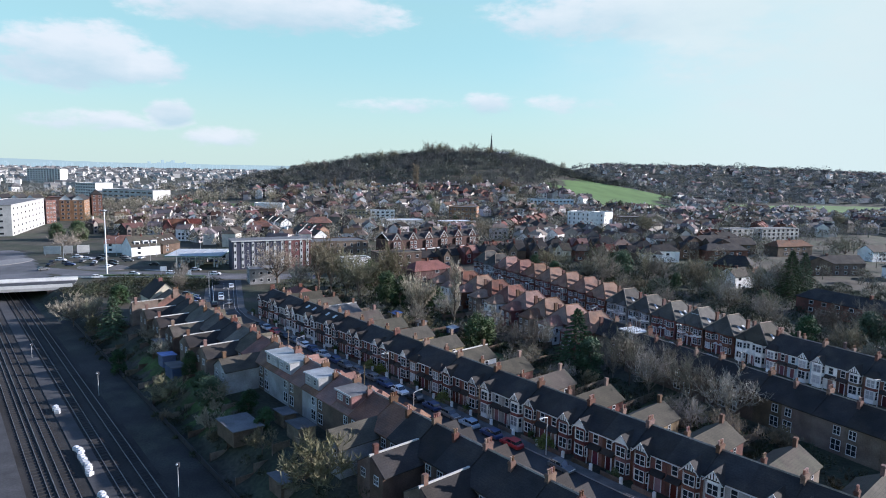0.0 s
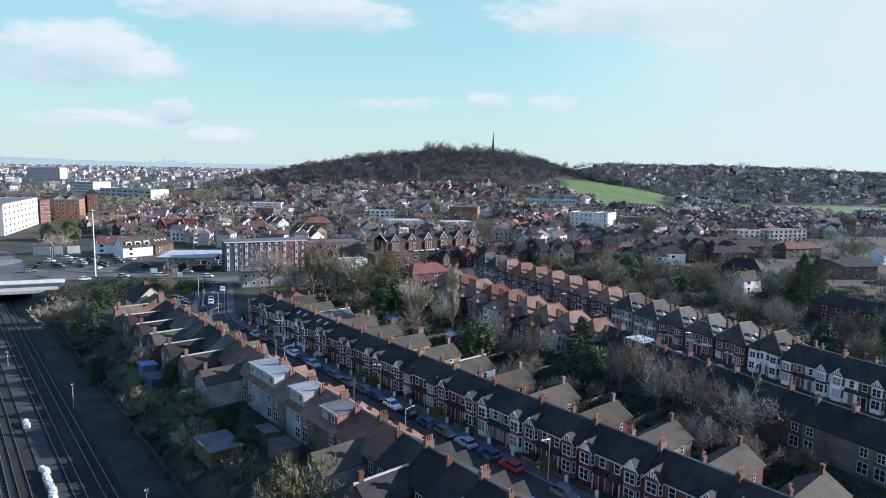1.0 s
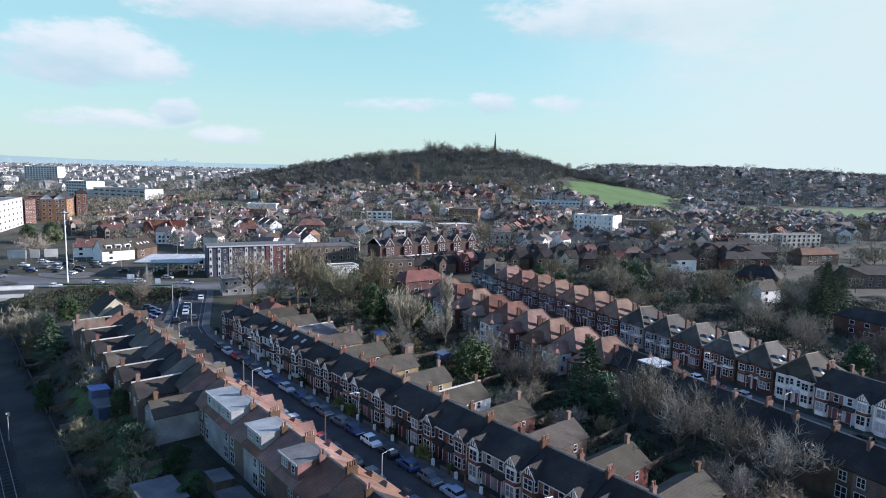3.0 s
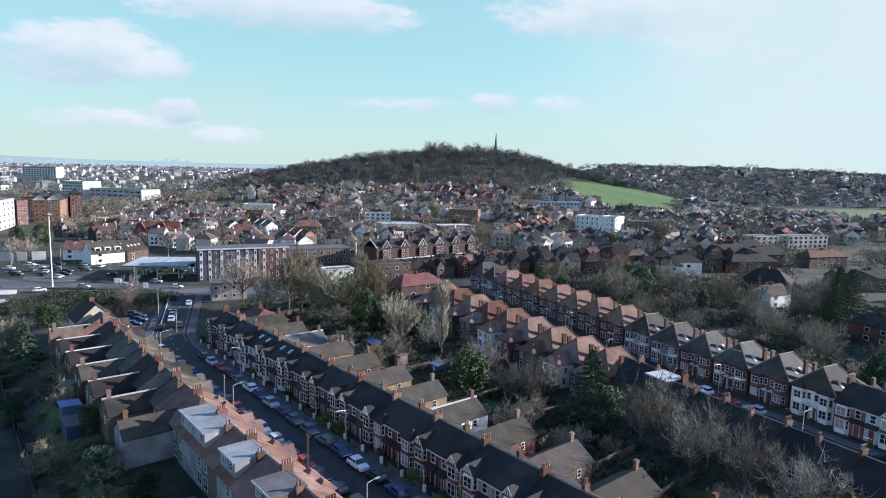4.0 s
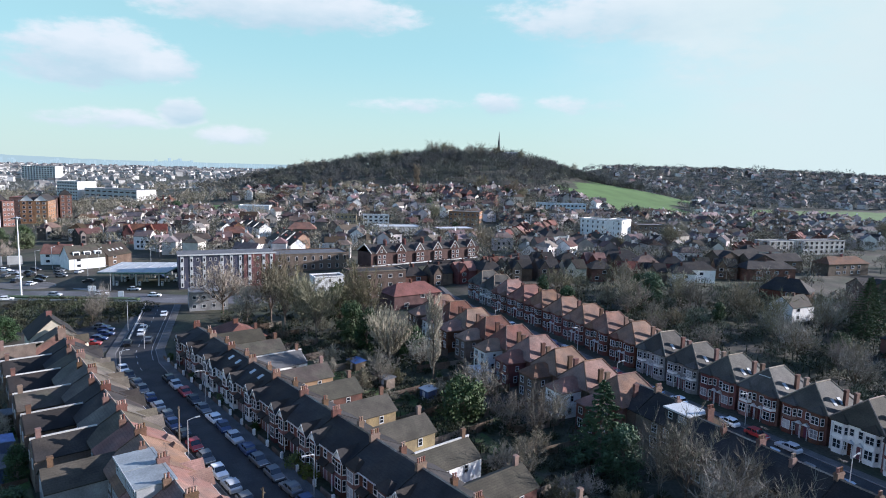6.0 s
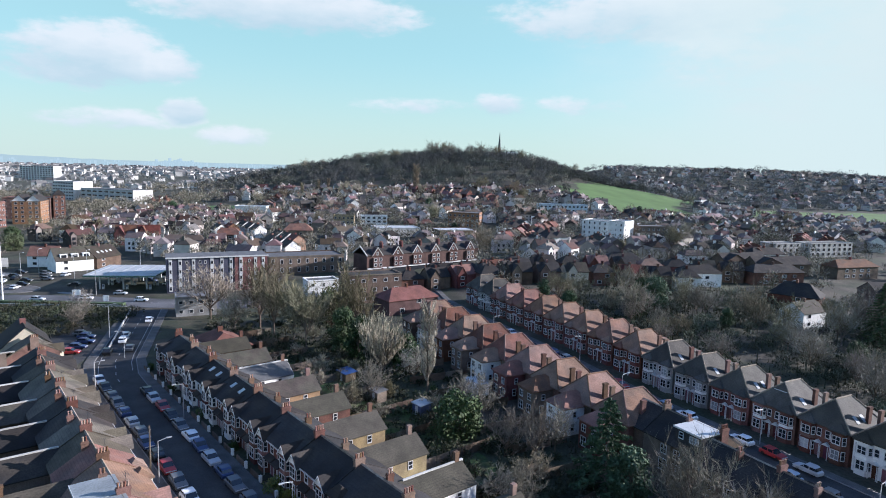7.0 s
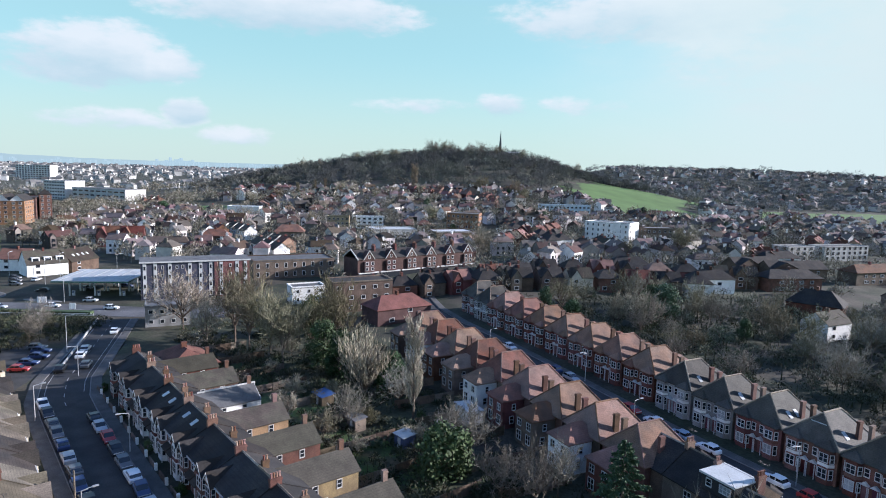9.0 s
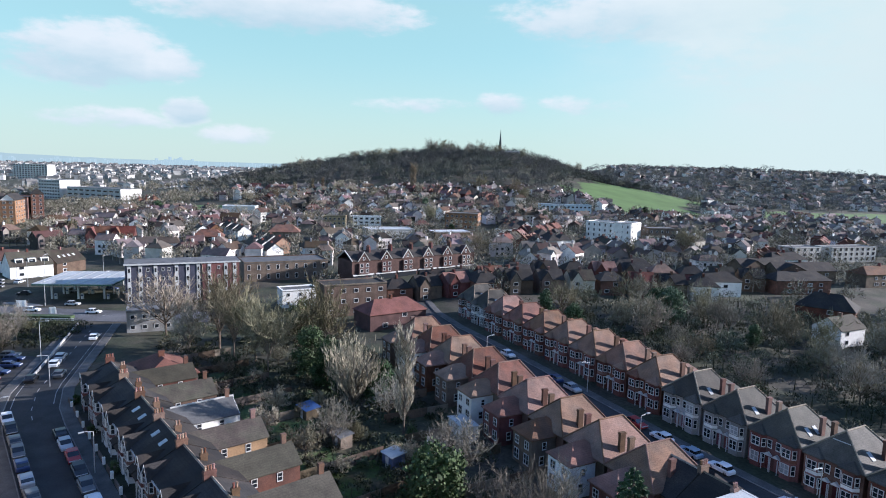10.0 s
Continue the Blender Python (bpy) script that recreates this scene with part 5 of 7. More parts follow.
for p, s0, s1, seq in ((-11.6, -20, 108, None), (-5.3, -20, 100, None)):
    s = s0
    while s < s1:
        kind = rng.choices(range(7), (1.5, 3, 7, 3, 1.0, 6, 2))[0]
        if p < -8 and 44 < s < 50 or p > -8 and 24 < s < 29:
            kind = 0
        if rng.random() < 0.94 or kind == 0:
            x, y = bxy(s, p + rng.gauss(0, 0.08))
            park(kind, x, y, along_b + (180 if rng.random() < 0.5 else 0) + rng.gauss(0, 1.2))
        s += rng.uniform(4.9, 5.6)
for p in (102.4, 107.6):
    q = 20
    while q < 165:
        if rng.random() < 0.6:
            x, y = cxy(q, p)
            park(rng.randrange(7), x, y, along_c + (180 if rng.random() < 0.5 else 0))
        q += 6
# moving and queuing cars stand still here
for x, y, t, k in ((-106, 155.5, 118, 0), (-108.5, 160, 118, 1), (-113, 176, 118, 0), (-103, 146, 118, 2), (-100, 150, 118, 5), (-114, 152, 20, 3), (-112.5, 147.5, 20, 3), (-111, 143.5, 20, 4), (-117, 156, 20, 3), (-120, 158, 25, 5),
                   (-132, 199, 15, 0), (-150, 196, 20, 0), (-163, 190, 15, 1), (-172, 180, 40, 0), (-205, 190, 60, 5), (-198, 212, 120, 1), (-170, 214, 200, 2), (-145, 206, 15, 1), (-210, 200, 90, 2), (-160, 222, 10, 5), (-140, 226, 10, 0), (-150, 230, 12, 3)):
    park(k, x, y, t, 0.09)
lot = []
for i in range(160):
    x, y = rng.uniform(-222, -184), rng.uniform(203, 231)
    if len(lot) < 26 and all((x - a) ** 2 + (y - b) ** 2 > 34 for a, b in lot + [(-205, 190), (-198, 212), (-210, 200)]) and y < 231 + (x + 200) * 0.2:
        lot.append((x, y))
        park(rng.choice((0, 1, 1, 2, 2, 5, 5, 3)), x, y, rng.choice((15, 15, 105)) + rng.gauss(0, 3), 0.09)


# ---------------------------------------------------------------- gardens
def fence_run(x0, y0, x1, y1, tall=1.7, mat="fence", label="weathered wooden garden fence", name="fence", step=1.9):
    f = thing(name, label, "fence", "garden fences")
    d = Vector((x1 - x0, y1 - y0))
    n = max(1, int(d.length / step))
    ang = math.degrees(math.atan2(d.y, d.x))
    f.matrix_basis = place(x0, y0, ang)
    L_ = d.length / n
    panel = shared(("panel", round(L_, 1), tall, mat), lambda: Geo().box(0.06, -0.03, 0.05, L_ - 0.06, 0.03, tall), mat)
    post = shared(("post", tall, mat), lambda: Geo().box(-0.06, -0.06, -0.5, 0.06, 0.06, tall + 0.1), mat)
    for i in range(n):
        part("panel", panel, None, f, at=(i * L_, 0, 0))
        if i % 3 == 0:
            part("post", post, None, f, at=(i * L_, 0, 0))
    return f


for i in range(15):
    s = -1.6 + 5.45 * 2 * (i - 3) + 5.45
    fence_run(*bxy(s, 18.5), *bxy(s, 34), step=3.8)
for i in range(12):
    s = 8 + 10.9 * i
    for a, b in ((-34, -37.2), (-37.2, -40.4), (-40.4, -43.4)):
        fence_run(*bxy(s, b), *bxy(s, a), step=3.6)
for i in range(9):
    q = 84 + 9.1 * i
    fence_run(*cxy(q, 79), *cxy(q, 66), step=3.8)


def shed(x, y, turn, w, d, hgt, wall, roof, label):
    s = thing("garden_shed", label, "shed", "garden sheds", place(x, y, turn))
    part("wall", Geo().box(-w / 2, -d / 2, -0.3, w / 2, d / 2, hgt), M[wall], s)
    part("roof", Geo().extrude_x([(-d / 2 - 0.25, hgt), (d / 2 + 0.25, hgt + 0.25), (d / 2 + 0.25, hgt + 0.37), (-d / 2 - 0.25, hgt + 0.12)], -w / 2 - 0.25, w / 2 + 0.25), M[roof], s)
    part("door", Geo().box(-0.4, -d / 2 - 0.04, 0, 0.4, -d / 2 + 0.01, 1.9), M["frame"], s)
    return s


for x, y, t, w, d, hh, wl, rf, lab in ((-49.8, 58.3, 140, 7.2, 5.2, 2.3, "fence", "felt", "low garden building with grey felt roof"), (-38, 57, 140, 4.2, 3.2, 2.4, "fence", "felt", "garden shed with grey felt roof"), (-43, 62, 140, 3.6, 2.4, 2.2, "fence", "felt", "garden shed with grey felt roof"),
                                        (-36, 44, 140, 4.0, 2.0, 2.0, "fence", "felt", "low shed with grey sheet roof"), (-84, 90, 140, 3.2, 3.0, 2.2, "graffiti_blue", "skin_blue", "shelter under a blue tarpaulin sheet"), (-78, 84, 140, 5.0, 3.2, 2.2, "graffiti_blue", "felt", "dark blue garden shed"),
                                        (-100, 112, 140, 3.2, 2.6, 2.3, "fence", "felt_pale", "garden shed with pale roof"), (-91, 98, 140, 3.0, 2.6, 2.3, "fence", "felt", "brown wooden garden shed with felt roof"), (-22, 128, -40, 2.6, 2.4, 2.2, "graffiti_blue", "felt_pale", "small blue garden shed"),
                                        (-42, 143, -40, 3.6, 2.6, 1.9, "fence", "skin_blue", "garden shed under blue sheet"), (-13, 140.5, 128, 5.0, 3.0, 2.8, "frame", "felt_pale", "white conservatory with pale roof"), (-16, 133, 128, 3.6, 2.2, 2.3, "render_white", "felt", "small white garden store"), (-32, 133, -40, 2.8, 2.2, 2.1, "fence", "felt", "brown wooden garden shed with felt roof")):
    shed(x, y, t, w, d, hh, wl, rf, lab)
# low front garden walls
for i in range(31):
    x0, y0 = bxy(-56 + 5.45 * i + 0.3, -1.75)
    wl = thing("garden_wall", "low brick front garden wall", "wall", "front garden walls", place(x0, y0, along_b))
    part("wall", shared("garden_wall_body", lambda: Geo().box(0, -0.11, -0.2, 3.6, 0.11, 0.8), "brick_brown"), None, wl)
    part("pier", shared("garden_wall_pier", lambda: Geo().box(-0.2, -0.2, -0.2, 0.2, 0.2, 1.1), "render_white"), None, wl)
    if i % 3 == 0:
        tree("shrub", *bxy(-56 + 5.45 * i + 2.2, -1.0), 0.62, i * 50, "front garden shrubs")
for s in (-7.8, 40.0, 18.4, 44.6):
    tree("golden", *bxy(s, -1.0), 0.9, s * 40 % 360, "front garden hedges")
lawn = Geo()
for k in range(15):
    for d in (-11.5, -9.4, -7.3, -5.2, -3.2):
        x, y = fxy(22 + 4.0 * k, d)
        lawn.v.append((x, y, height(x, y) + 0.12))
for k in range(14):
    for i in range(4):
        a = k * 5 + i
        lawn.f.append((a + 1, a, a + 5, a + 6))
structure("lawn", lawn, M["lawn"], "shaded rough grass sloping down to the railway fence", "lawn")
lawn_rng = random.Random(19)
for i in range(13):
    s0 = -1.6 + 10.9 * (i - 3) + 5.45
    p0, p1 = 20.5 + lawn_rng.uniform(0, 2), 30 + lawn_rng.uniform(0, 3.4)
    corners = [bxy(s0 + a, p) for a, p in ((0.4, p0), (10.4, p0 + 0.6), (10.4, p1), (0.4, p1 - 0.8))]
    z = max(height(*c) for c in corners)
    structure("lawn", Geo().extrude_z(corners, z - 0.4, z + 0.07), M["lawn"], "shaded mown grass of a back garden", "lawn")
fence_run(*fxy(-120, -1.4), *fxy(150, -1.0), 1.3, "metal_dark", "dark steel palisade fence along the railway", "railway_fence", 4.2)


# ---------------------------------------------------------------- landmarks
def frame_at(x0, y0, x1, y1):
    """Pose whose x axis runs from the first point to the second, and the length. A front on it faces -y, to the right of that way."""
    d = Vector((x1 - x0, y1 - y0))
    h = min(height(x0, y0), height(x1, y1))
    return pose(x0, y0, h, 0, 0, math.degrees(math.atan2(d.y, d.x))), d.length


def far_window(parent, x, y, z, w, h, turn=0, tone="glass"):
    """A plain window for buildings further off: frame and pane in one proud piece each."""
    key = ("far", w, h, tone)
    if key not in WIN:
        WIN[key] = window_meshes([-w / 2, -w / 2 + 0.12, w / 2 - 0.12, w / 2], [0, 0.12, h - 0.12, h], w, h, tone, False)
    part("window", WIN[key][0], None, parent, at=(x, y, z), turn=turn)


def block(name, label, x0, y0, x1, y1, depth, tall, wall, roof="felt", rows=3, cols=6, ww=1.4, wh=1.5, parapet=0.5, sides="f", category="building", band=None, base=0.9, first=None, tone="glass"):
    """A flat-roofed building on a front line, with its windows storey by storey."""
    m, L_ = frame_at(x0, y0, x1, y1)
    b = thing(name, label, category, m=m)
    part("wall", Geo().box(0, 0, -3, L_, depth, tall), M[wall], b)
    g = Geo()
    t = 0.3
    g.extrude_z([(-0.1, -0.1), (L_ + 0.1, -0.1), (L_ + 0.1, depth + 0.1), (-0.1, depth + 0.1)], tall - 0.05, tall + 0.12)
    part("roof", g, M[roof], b)
    for a in ((-0.12, -0.12, L_ + 0.12, t), (-0.12, depth - t, L_ + 0.12, depth + 0.12), (-0.12, t, t, depth - t), (L_ - t, t, L_ + 0.12, depth - t)):
        part("parapet", Geo().box(a[0], a[1], tall + 0.1, a[2], a[3], tall + parapet), M[band or wall], b)
    st = tall / rows
    for r in range(rows):
        z = base + st * r
        for c in range(cols):
            if "f" in sides:
                far_window(b, L_ * (c + 0.5) / cols, -0.01, z, ww, wh, 0, tone)
        nd = max(1, int(depth / (L_ / cols)))
        for c in range(nd):
            if "e" in sides:
                far_window(b, L_ + 0.01, depth * (c + 0.5) / nd, z, ww, wh, 90, tone)
            if "w" in sides:
                far_window(b, -0.01, depth * (c + 0.5) / nd, z, ww, wh, -90, tone)
        if band:
            part("band", Geo().box(-0.05, -0.05, z - 0.6, L_ + 0.05, 0.02, z - 0.25), M[band], b)
    return b, L_


# petrol station
can = thing("petrol_canopy", "white flat canopy of a petrol station with green edge", "petrol station", m=frame_at(-160.5, 207.2, -138.5, 214.1)[0])
part("roof", Geo().box(0, 0, 5.1, 24, 24, 5.75), M["felt_pale"], can)
part("fascia", Geo().box(-0.1, -0.1, 5.2, 24.1, 24.1, 5.5), M["sign_green"], can, "dark green band round the canopy edge")
for i in range(6):
    part("seam", Geo().box(2 + 4 * i - 0.15, 0.3, 5.75, 2 + 4 * i + 0.15, 23.7, 5.87), M["metal_grey"], can)
for x in (4, 12, 20):
    for y in (4, 12, 20):
        part("column", Geo().box(x - 0.25, y - 0.25, -0.3, x + 0.25, y + 0.25, 5.1), M["frame"], can)
        pump = thing("fuel_pump", "white fuel pump under the canopy", "fuel pump", "fuel pumps", can.matrix_basis @ pose(x + 1.2, y, 0.04))
        part("cabinet", Geo().box(-0.4, -0.3, 0, 0.4, 0.3, 1.7), M["frame"], pump)
        part("display", Geo().box(-0.3, -0.33, 1.0, 0.3, -0.29, 1.5), M["graffiti_blue"], pump)
block("kiosk", "low white petrol station shop", -160, 236, -140, 241, 7, 3.6, "render_white", "felt", 1, 5, 2.6, 1.8)

# four-storey flats with pale window strips
m, L_ = frame_at(-131.5, 212.5, -103.4, 232.6)
fl = thing("block_of_flats", "four-storey dark brick flats with white window strips", "apartment building", m=m)
part("wall", Geo().box(0, 0, -1, L_ * 0.66, 11, 12.3), M["brick_navy"], fl)
part("wall", Geo().box(L_ * 0.66, -0.3, -1, L_, 11.2, 12.5), M["brick_red"], fl, "red brick end bay")
part("roof", Geo().box(-0.3, -0.5, 12.5, L_ + 0.3, 11.5, 12.8), M["felt"], fl)
part("fascia", Geo().box(-0.35, -0.56, 12.35, L_ + 0.35, -0.5, 12.85), M["frame"], fl)
for i, x in enumerate((1.2, 4.4, 8.8, 15.0, 18.4, 21.6, 25.0, 30.2, 33.0)):
    yy = -0.32 if x > L_ * 0.66 else -0.02
    part("window_strip", Geo().box(x - 0.55, yy - 0.1, 0.6, x + 0.55, yy + 0.03, 12.1), M["frame"], fl, "white panel strip")
    for r in range(4):
        far_window(fl, x, yy - 0.1, 0.9 + 3 * r, 0.85, 1.5)
for x in (6.6, 11.0, 12.8, 28.0):
    yy = -0.32 if x > L_ * 0.66 else -0.02
    for r in range(4):
        far_window(fl, x, yy, 1.2 + 3 * r, 0.8, 1.2)
for r in range(4):
    for y in (2.5, 6, 9):
        far_window(fl, L_ + 0.01, y, 1.2 + 3 * r, 1.2, 1.3, 90)

block("corner_shop", "small white flat-roofed building at the junction", -109, 183, -99.5, 189.5, 8, 5.6, "render_grey", "felt", 2, 4, 1.2, 1.2, sides="fw")
block("library", "low brown brick civic building with flat roof", -115, 258, -88.7, 277.6, 16, 7.2, "brick_brown", "felt", 2, 9, 1.2, 2.0, sides="fe")
block("flats", "dark brick building with a strip of white windows", -66, 214, -50, 226, 9, 9.5, "brick_brown", "slate", 3, 5, 1.5, 1.3)
block("white_cottage", "small white flat-roofed house among trees", -83, 222, -74, 229, 7, 5.4, "render_white", "felt", 2, 3, 1.0, 1.2, sides="fe")

# parade of gabled brick shops
m, L_ = frame_at(-76, 270, -34, 318)
par_ = thing("shopping_parade", "three-storey red brick parade with white-trimmed gables", "shop building", m=m)
part("wall", Geo().box(0, 0, -3, L_, 11, 8.6), M["brick_shaded"], par_)
part("roof", gable_roof(Geo(), 0, L_, 0, 11, 8.6, 3.0), M["slate"], par_)
for i in range(6):
    x = 5.2 + 10.6 * i
    gb = part("gable", Geo().extrude_y([(x - 2.6, 8.3), (x + 2.6, 8.3), (x, 11.8)], -0.4, 3), M["brick_shaded"], par_)
    part("bargeboard", Geo().extrude_y([(x - 2.9, 8.3), (x - 2.55, 8.3), (x, 11.7), (x + 2.55, 8.3), (x + 2.9, 8.3), (x, 12.2)], -0.6, -0.42), M["concrete"], par_, "white gable trim")
    part("bay", Geo().box(x - 2.4, -0.9, 3.2, x + 2.4, 0.02, 7.6), M["brick_shaded"], par_)
    for z in (3.8, 6.0):
        for k in (-1.3, 1.3):
            far_window(par_, x + k, -0.92, z, 1.3, 1.4)
    far_window(par_, x, -0.42, 8.7, 1.0, 1.3)
    part("shopfront", Geo().box(x - 4.6, -0.3, 0.2, x + 4.6, 0.02, 2.7), M["glass"], par_)
    part("fascia", Geo().box(x - 4.8, -0.5, 2.6, x + 4.8, 0.02, 3.1), M["frame"], par_)
    if i:
        chimney(par_, x - 5.3, 5, 9.5, 13.3, 0.7, 2.2, 5)
part("coping", Geo().extrude_x([(-0.5, 8.4), (5.5, 11.9), (11.4, 8.4), (11.4, 8.8), (5.5, 12.4), (-0.5, 8.8)], -0.35, 0), M["concrete"], par_)

# white four-storey block and its neighbours
block("white_block", "white rendered four-storey building with grey mansard", 21, 437, 46, 421.5, 14, 12.6, "render_white", "felt", 4, 8, 1.1, 1.7, sides="f", category="apartment building")
bk, L2 = block("white_block", "white rendered end of the four-storey building", 46.5, 421.8, 53.5, 436, 10, 13.2, "render_white", "felt", 4, 4, 1.1, 1.7, category="apartment building")
block("brown_block", "brown brick three-storey block beside the white one", 58, 432, 78, 440, 12, 10.0, "brick_brown", "felt", 3, 6, 1.3, 1.4, sides="fw")
for x0, y0, x1, y1 in ((121, 377, 137, 387), (143, 389, 171, 405)):
    block("flats", "pale three-storey flats with white window bands", x0, y0, x1, y1, 10, 7.6, "concrete", "felt", 3, max(4, int((x1 - x0) / 3.4)), 2.2, 1.9, sides="fw", category="apartment building")
block("office_building", "long pale office building with window bands", -505, 618, -430, 602, 26, 13.0, "concrete", "felt", 3, 9, 6.0, 1.7, category="office building")
block("office_building", "pale office tower end with dark windows", -543, 622, -512, 616, 24, 20, "concrete_pale", "felt", 6, 8, 2.6, 1.8, category="office building")
block("tower_block", "tall white office slab with window grid", -1062, 1118, -988, 1122, 22, 29, "concrete_pale", "felt", 7, 12, 4.0, 2.6, category="office building")
block("office_building", "red-brown brick office building", -398, 412, -370, 426, 26, 15.5, "brick_red", "slate", 4, 7, 1.6, 1.6, category="office building")
bt_, bl_ = block("brick_tower", "brick stair tower with pale window column", -369, 428, -363.5, 433.5, 8, 17.5, "brick_red", "slate", 6, 2, 1.6, 1.7, sides="fe", category="tower")
part("pyramid_roof", Geo().hip(-0.6, -0.6, bl_ + 0.6, 8.6, 18.0, 4.0, 4.2), M["slate"], bt_, "dark pyramid roof")
block("white_block", "large pale flat-roofed building with rows of windows", -314, 290, -352, 358, 22, 18.5, "concrete", "felt", 5, 9, 2.4, 1.5, sides="few", category="building")
block("office_building", "pink brick office wing", -353, 361, -351, 368, 10, 16.5, "brick_red", "slate", 5, 3, 1.3, 1.3, sides="fe", category="office building")


def gabled_office(x0, y0, x1, y1, n, tall, wall, label):
    m, L_ = frame_at(x0, y0, x1, y1)
    b = thing("office_building", label, "office building", m=m)
    part("wall", Geo().box(0, 0, -3, L_, 20, tall), M[wall], b)
    for i in range(n):
        a, c = L_ * i / n, L_ * (i + 1) / n
        part("roof", gable_roof_y(Geo(), a, c, -0.6, 20, tall, (c - a) * 0.48), M["slate"], b)
        part("gable", Geo().extrude_y([(a, tall - 0.1), (c, tall - 0.1), ((a + c) / 2, tall + (c - a) * 0.46)], -0.1, 0.4), M["render_white"], b)
        for r in range(5):
            for k in (0.28, 0.72):
                far_window(b, a + (c - a) * k, -0.02, 1.5 + (tall - 1) / 5 * r, 1.8, 1.7)
    for r in range(5):
        for y in (3, 8, 13, 18):
            far_window(b, L_ + 0.01, y, 1.5 + (tall - 1) / 5 * r, 1.6, 1.7, 90)


gabled_office(-362, 384, -347, 392, 2, 16.0, "brick_orange", "orange brick office block with steep dark gables")
gabled_office(-396, 358, -368, 371, 3, 15.5, "concrete_pale", "pale office block with steep dark gables")


def far_house(kind, wall, roof, label, w=9.0, depth=8.0, eaves=5.2, rise=3.0, windows=4):
    """A detached or paired house of the wider town."""
    h = thing("house", label, "house", "houses of the town")
    part("wall", Geo().box(0, 0, -3, w, depth, eaves) if kind == "hip" else Geo().extrude_x([(0, -3), (depth, -3), (depth, eaves), (depth / 2, eaves + rise), (0, eaves)], 0, w), M[wall], h)
    if kind == "gable":
        part("roof", gable_roof(Geo(), -0.2, w + 0.2, 0, depth, eaves, rise), M[roof], h)
    elif kind == "cross":
        part("roof", gable_roof(Geo(), -0.2, w + 0.2, 0, depth, eaves, rise), M[roof], h)
        part("gable_roof", gable_roof_y(Geo(), 0.4, w * 0.48, -0.9, depth * 0.6, eaves, rise * 0.95), M[roof], h)
        part("gable", Geo().extrude_y([(0.4, -3), (w * 0.48, -3), (w * 0.48, eaves), (w * 0.24 + 0.2, eaves + rise * 0.9), (0.4, eaves)], -0.7, 1.0), M[wall], h, "gabled front bay")
    else:
        part("roof", Geo().hip(-0.4, -0.4, w + 0.4, depth + 0.4, eaves, rise, depth * 0.42), M[roof], h)
    yy = -0.71 if kind == "cross" else -0.01
    for z, x in ((0.9, 0.26), (3.3, 0.6 if kind == "hip" else 0.26)):
        far_window(h, w * x, yy if x < 0.5 else -0.01, z, 1.7, 1.3)
    chimney(h, w * 0.5, depth / 2, eaves + rise * 0.4, eaves + rise + 1.0, 0.6, 1.1, 0)
    return h


FAR_SPECS = [("cross", "brick_red", "tile_red", "red brick house with gabled bay and tiled roof"), ("hip", "render_white", "slate", "white rendered house with dark hipped roof"), ("cross", "render_cream", "tile_brown", "cream house with gabled bay"),
             ("gable", "brick_orange", "tile_red", "orange brick house with tiled roof"), ("hip", "brick_brown", "tile_terra", "brown brick house with hipped terracotta roof"), ("gable", "render_white", "tile_brown", "white gabled house with brown roof"),
             ("hip", "brick_red", "slate", "red brick house with dark hipped roof"), ("cross", "brick_brown", "slate", "brown brick house with slate roof")]
FAR = {}


def town_house(k, x, y, turn, size=1.0):
    m = pose(x, y, height(x, y), 0, 0, turn)
    if k not in FAR:
        FAR[k] = far_house(*FAR_SPECS[k])
        FAR[k].matrix_basis = m
        return FAR[k]
    return copy_thing(FAR[k], m)


def house_at(k, x0, y0, x1, y1, depth, eaves, rise, label):
    m, L_ = frame_at(x0, y0, x1, y1)
    spec = FAR_SPECS[k]
    h = far_house(spec[0], spec[1], spec[2], label, L_, depth, eaves, rise)
    h.matrix_basis = m
    return h


house_at(1, 54.3, 274, 69, 278, 9, 5.6, 3.2, "white rendered pair with dark hipped roof")
house_at(1, 26, 298, 41.5, 301.4, 9, 5.2, 3.0, "white rendered pair with dark hipped roof")
FAR_SPECS.append(("hip", "brick_shaded", "tile_red", "shaded brick house with red clay roof"))
house_at(8, -48, 202, -35, 215, 10, 4.8, 3.2, "brick house with broad red clay roof")
FAR_SPECS.append(("gable", "render_cream", "slate", ""))
house_at(9, *bxy(122.5, -18), *bxy(132.5, -18), 9, 6.0, 4.0, "end house with pale gable and steep slate roof")
house_at(8, *bxy(112, 8.5), *bxy(100, 8.5), 10, 5.2, 2.6, "red brick building with red clay roof")
shop = house_at(5, -196, 235, -188.5, 247, 11, 4.8, 4.6, "white shop building with brown roof and dormers")
for i in range(3):
    dm = part("dormer", Geo().box(2.0 + 4.2 * i, 1.0, 5.2, 4.6 + 4.2 * i, 4.4, 7.2), M["render_white"], shop, "white dormer window")
    part("pane", Geo().box(2.3 + 4.2 * i, 0.96, 5.8, 4.3 + 4.2 * i, 1.02, 6.9), M["glass"], dm)
FAR_SPECS.append(("gable", "brick_brown", "tile_brown", ""))
shop = house_at(10, -187.8, 248, -187, 262, 11, 4.6, 4.4, "brown-roofed shop building beside the car park")
for i in range(4):
    part("skylight", Geo().extrude_x([(2.0, 6.35), (2.9, 7.05), (2.9, 7.15), (2.0, 6.45)], 3.0 + 2.4 * i, 3.9 + 2.4 * i), M["felt_pale"], shop, "pale roof window")
FAR_SPECS.append(("gable", "render_white", "tile_red", ""))
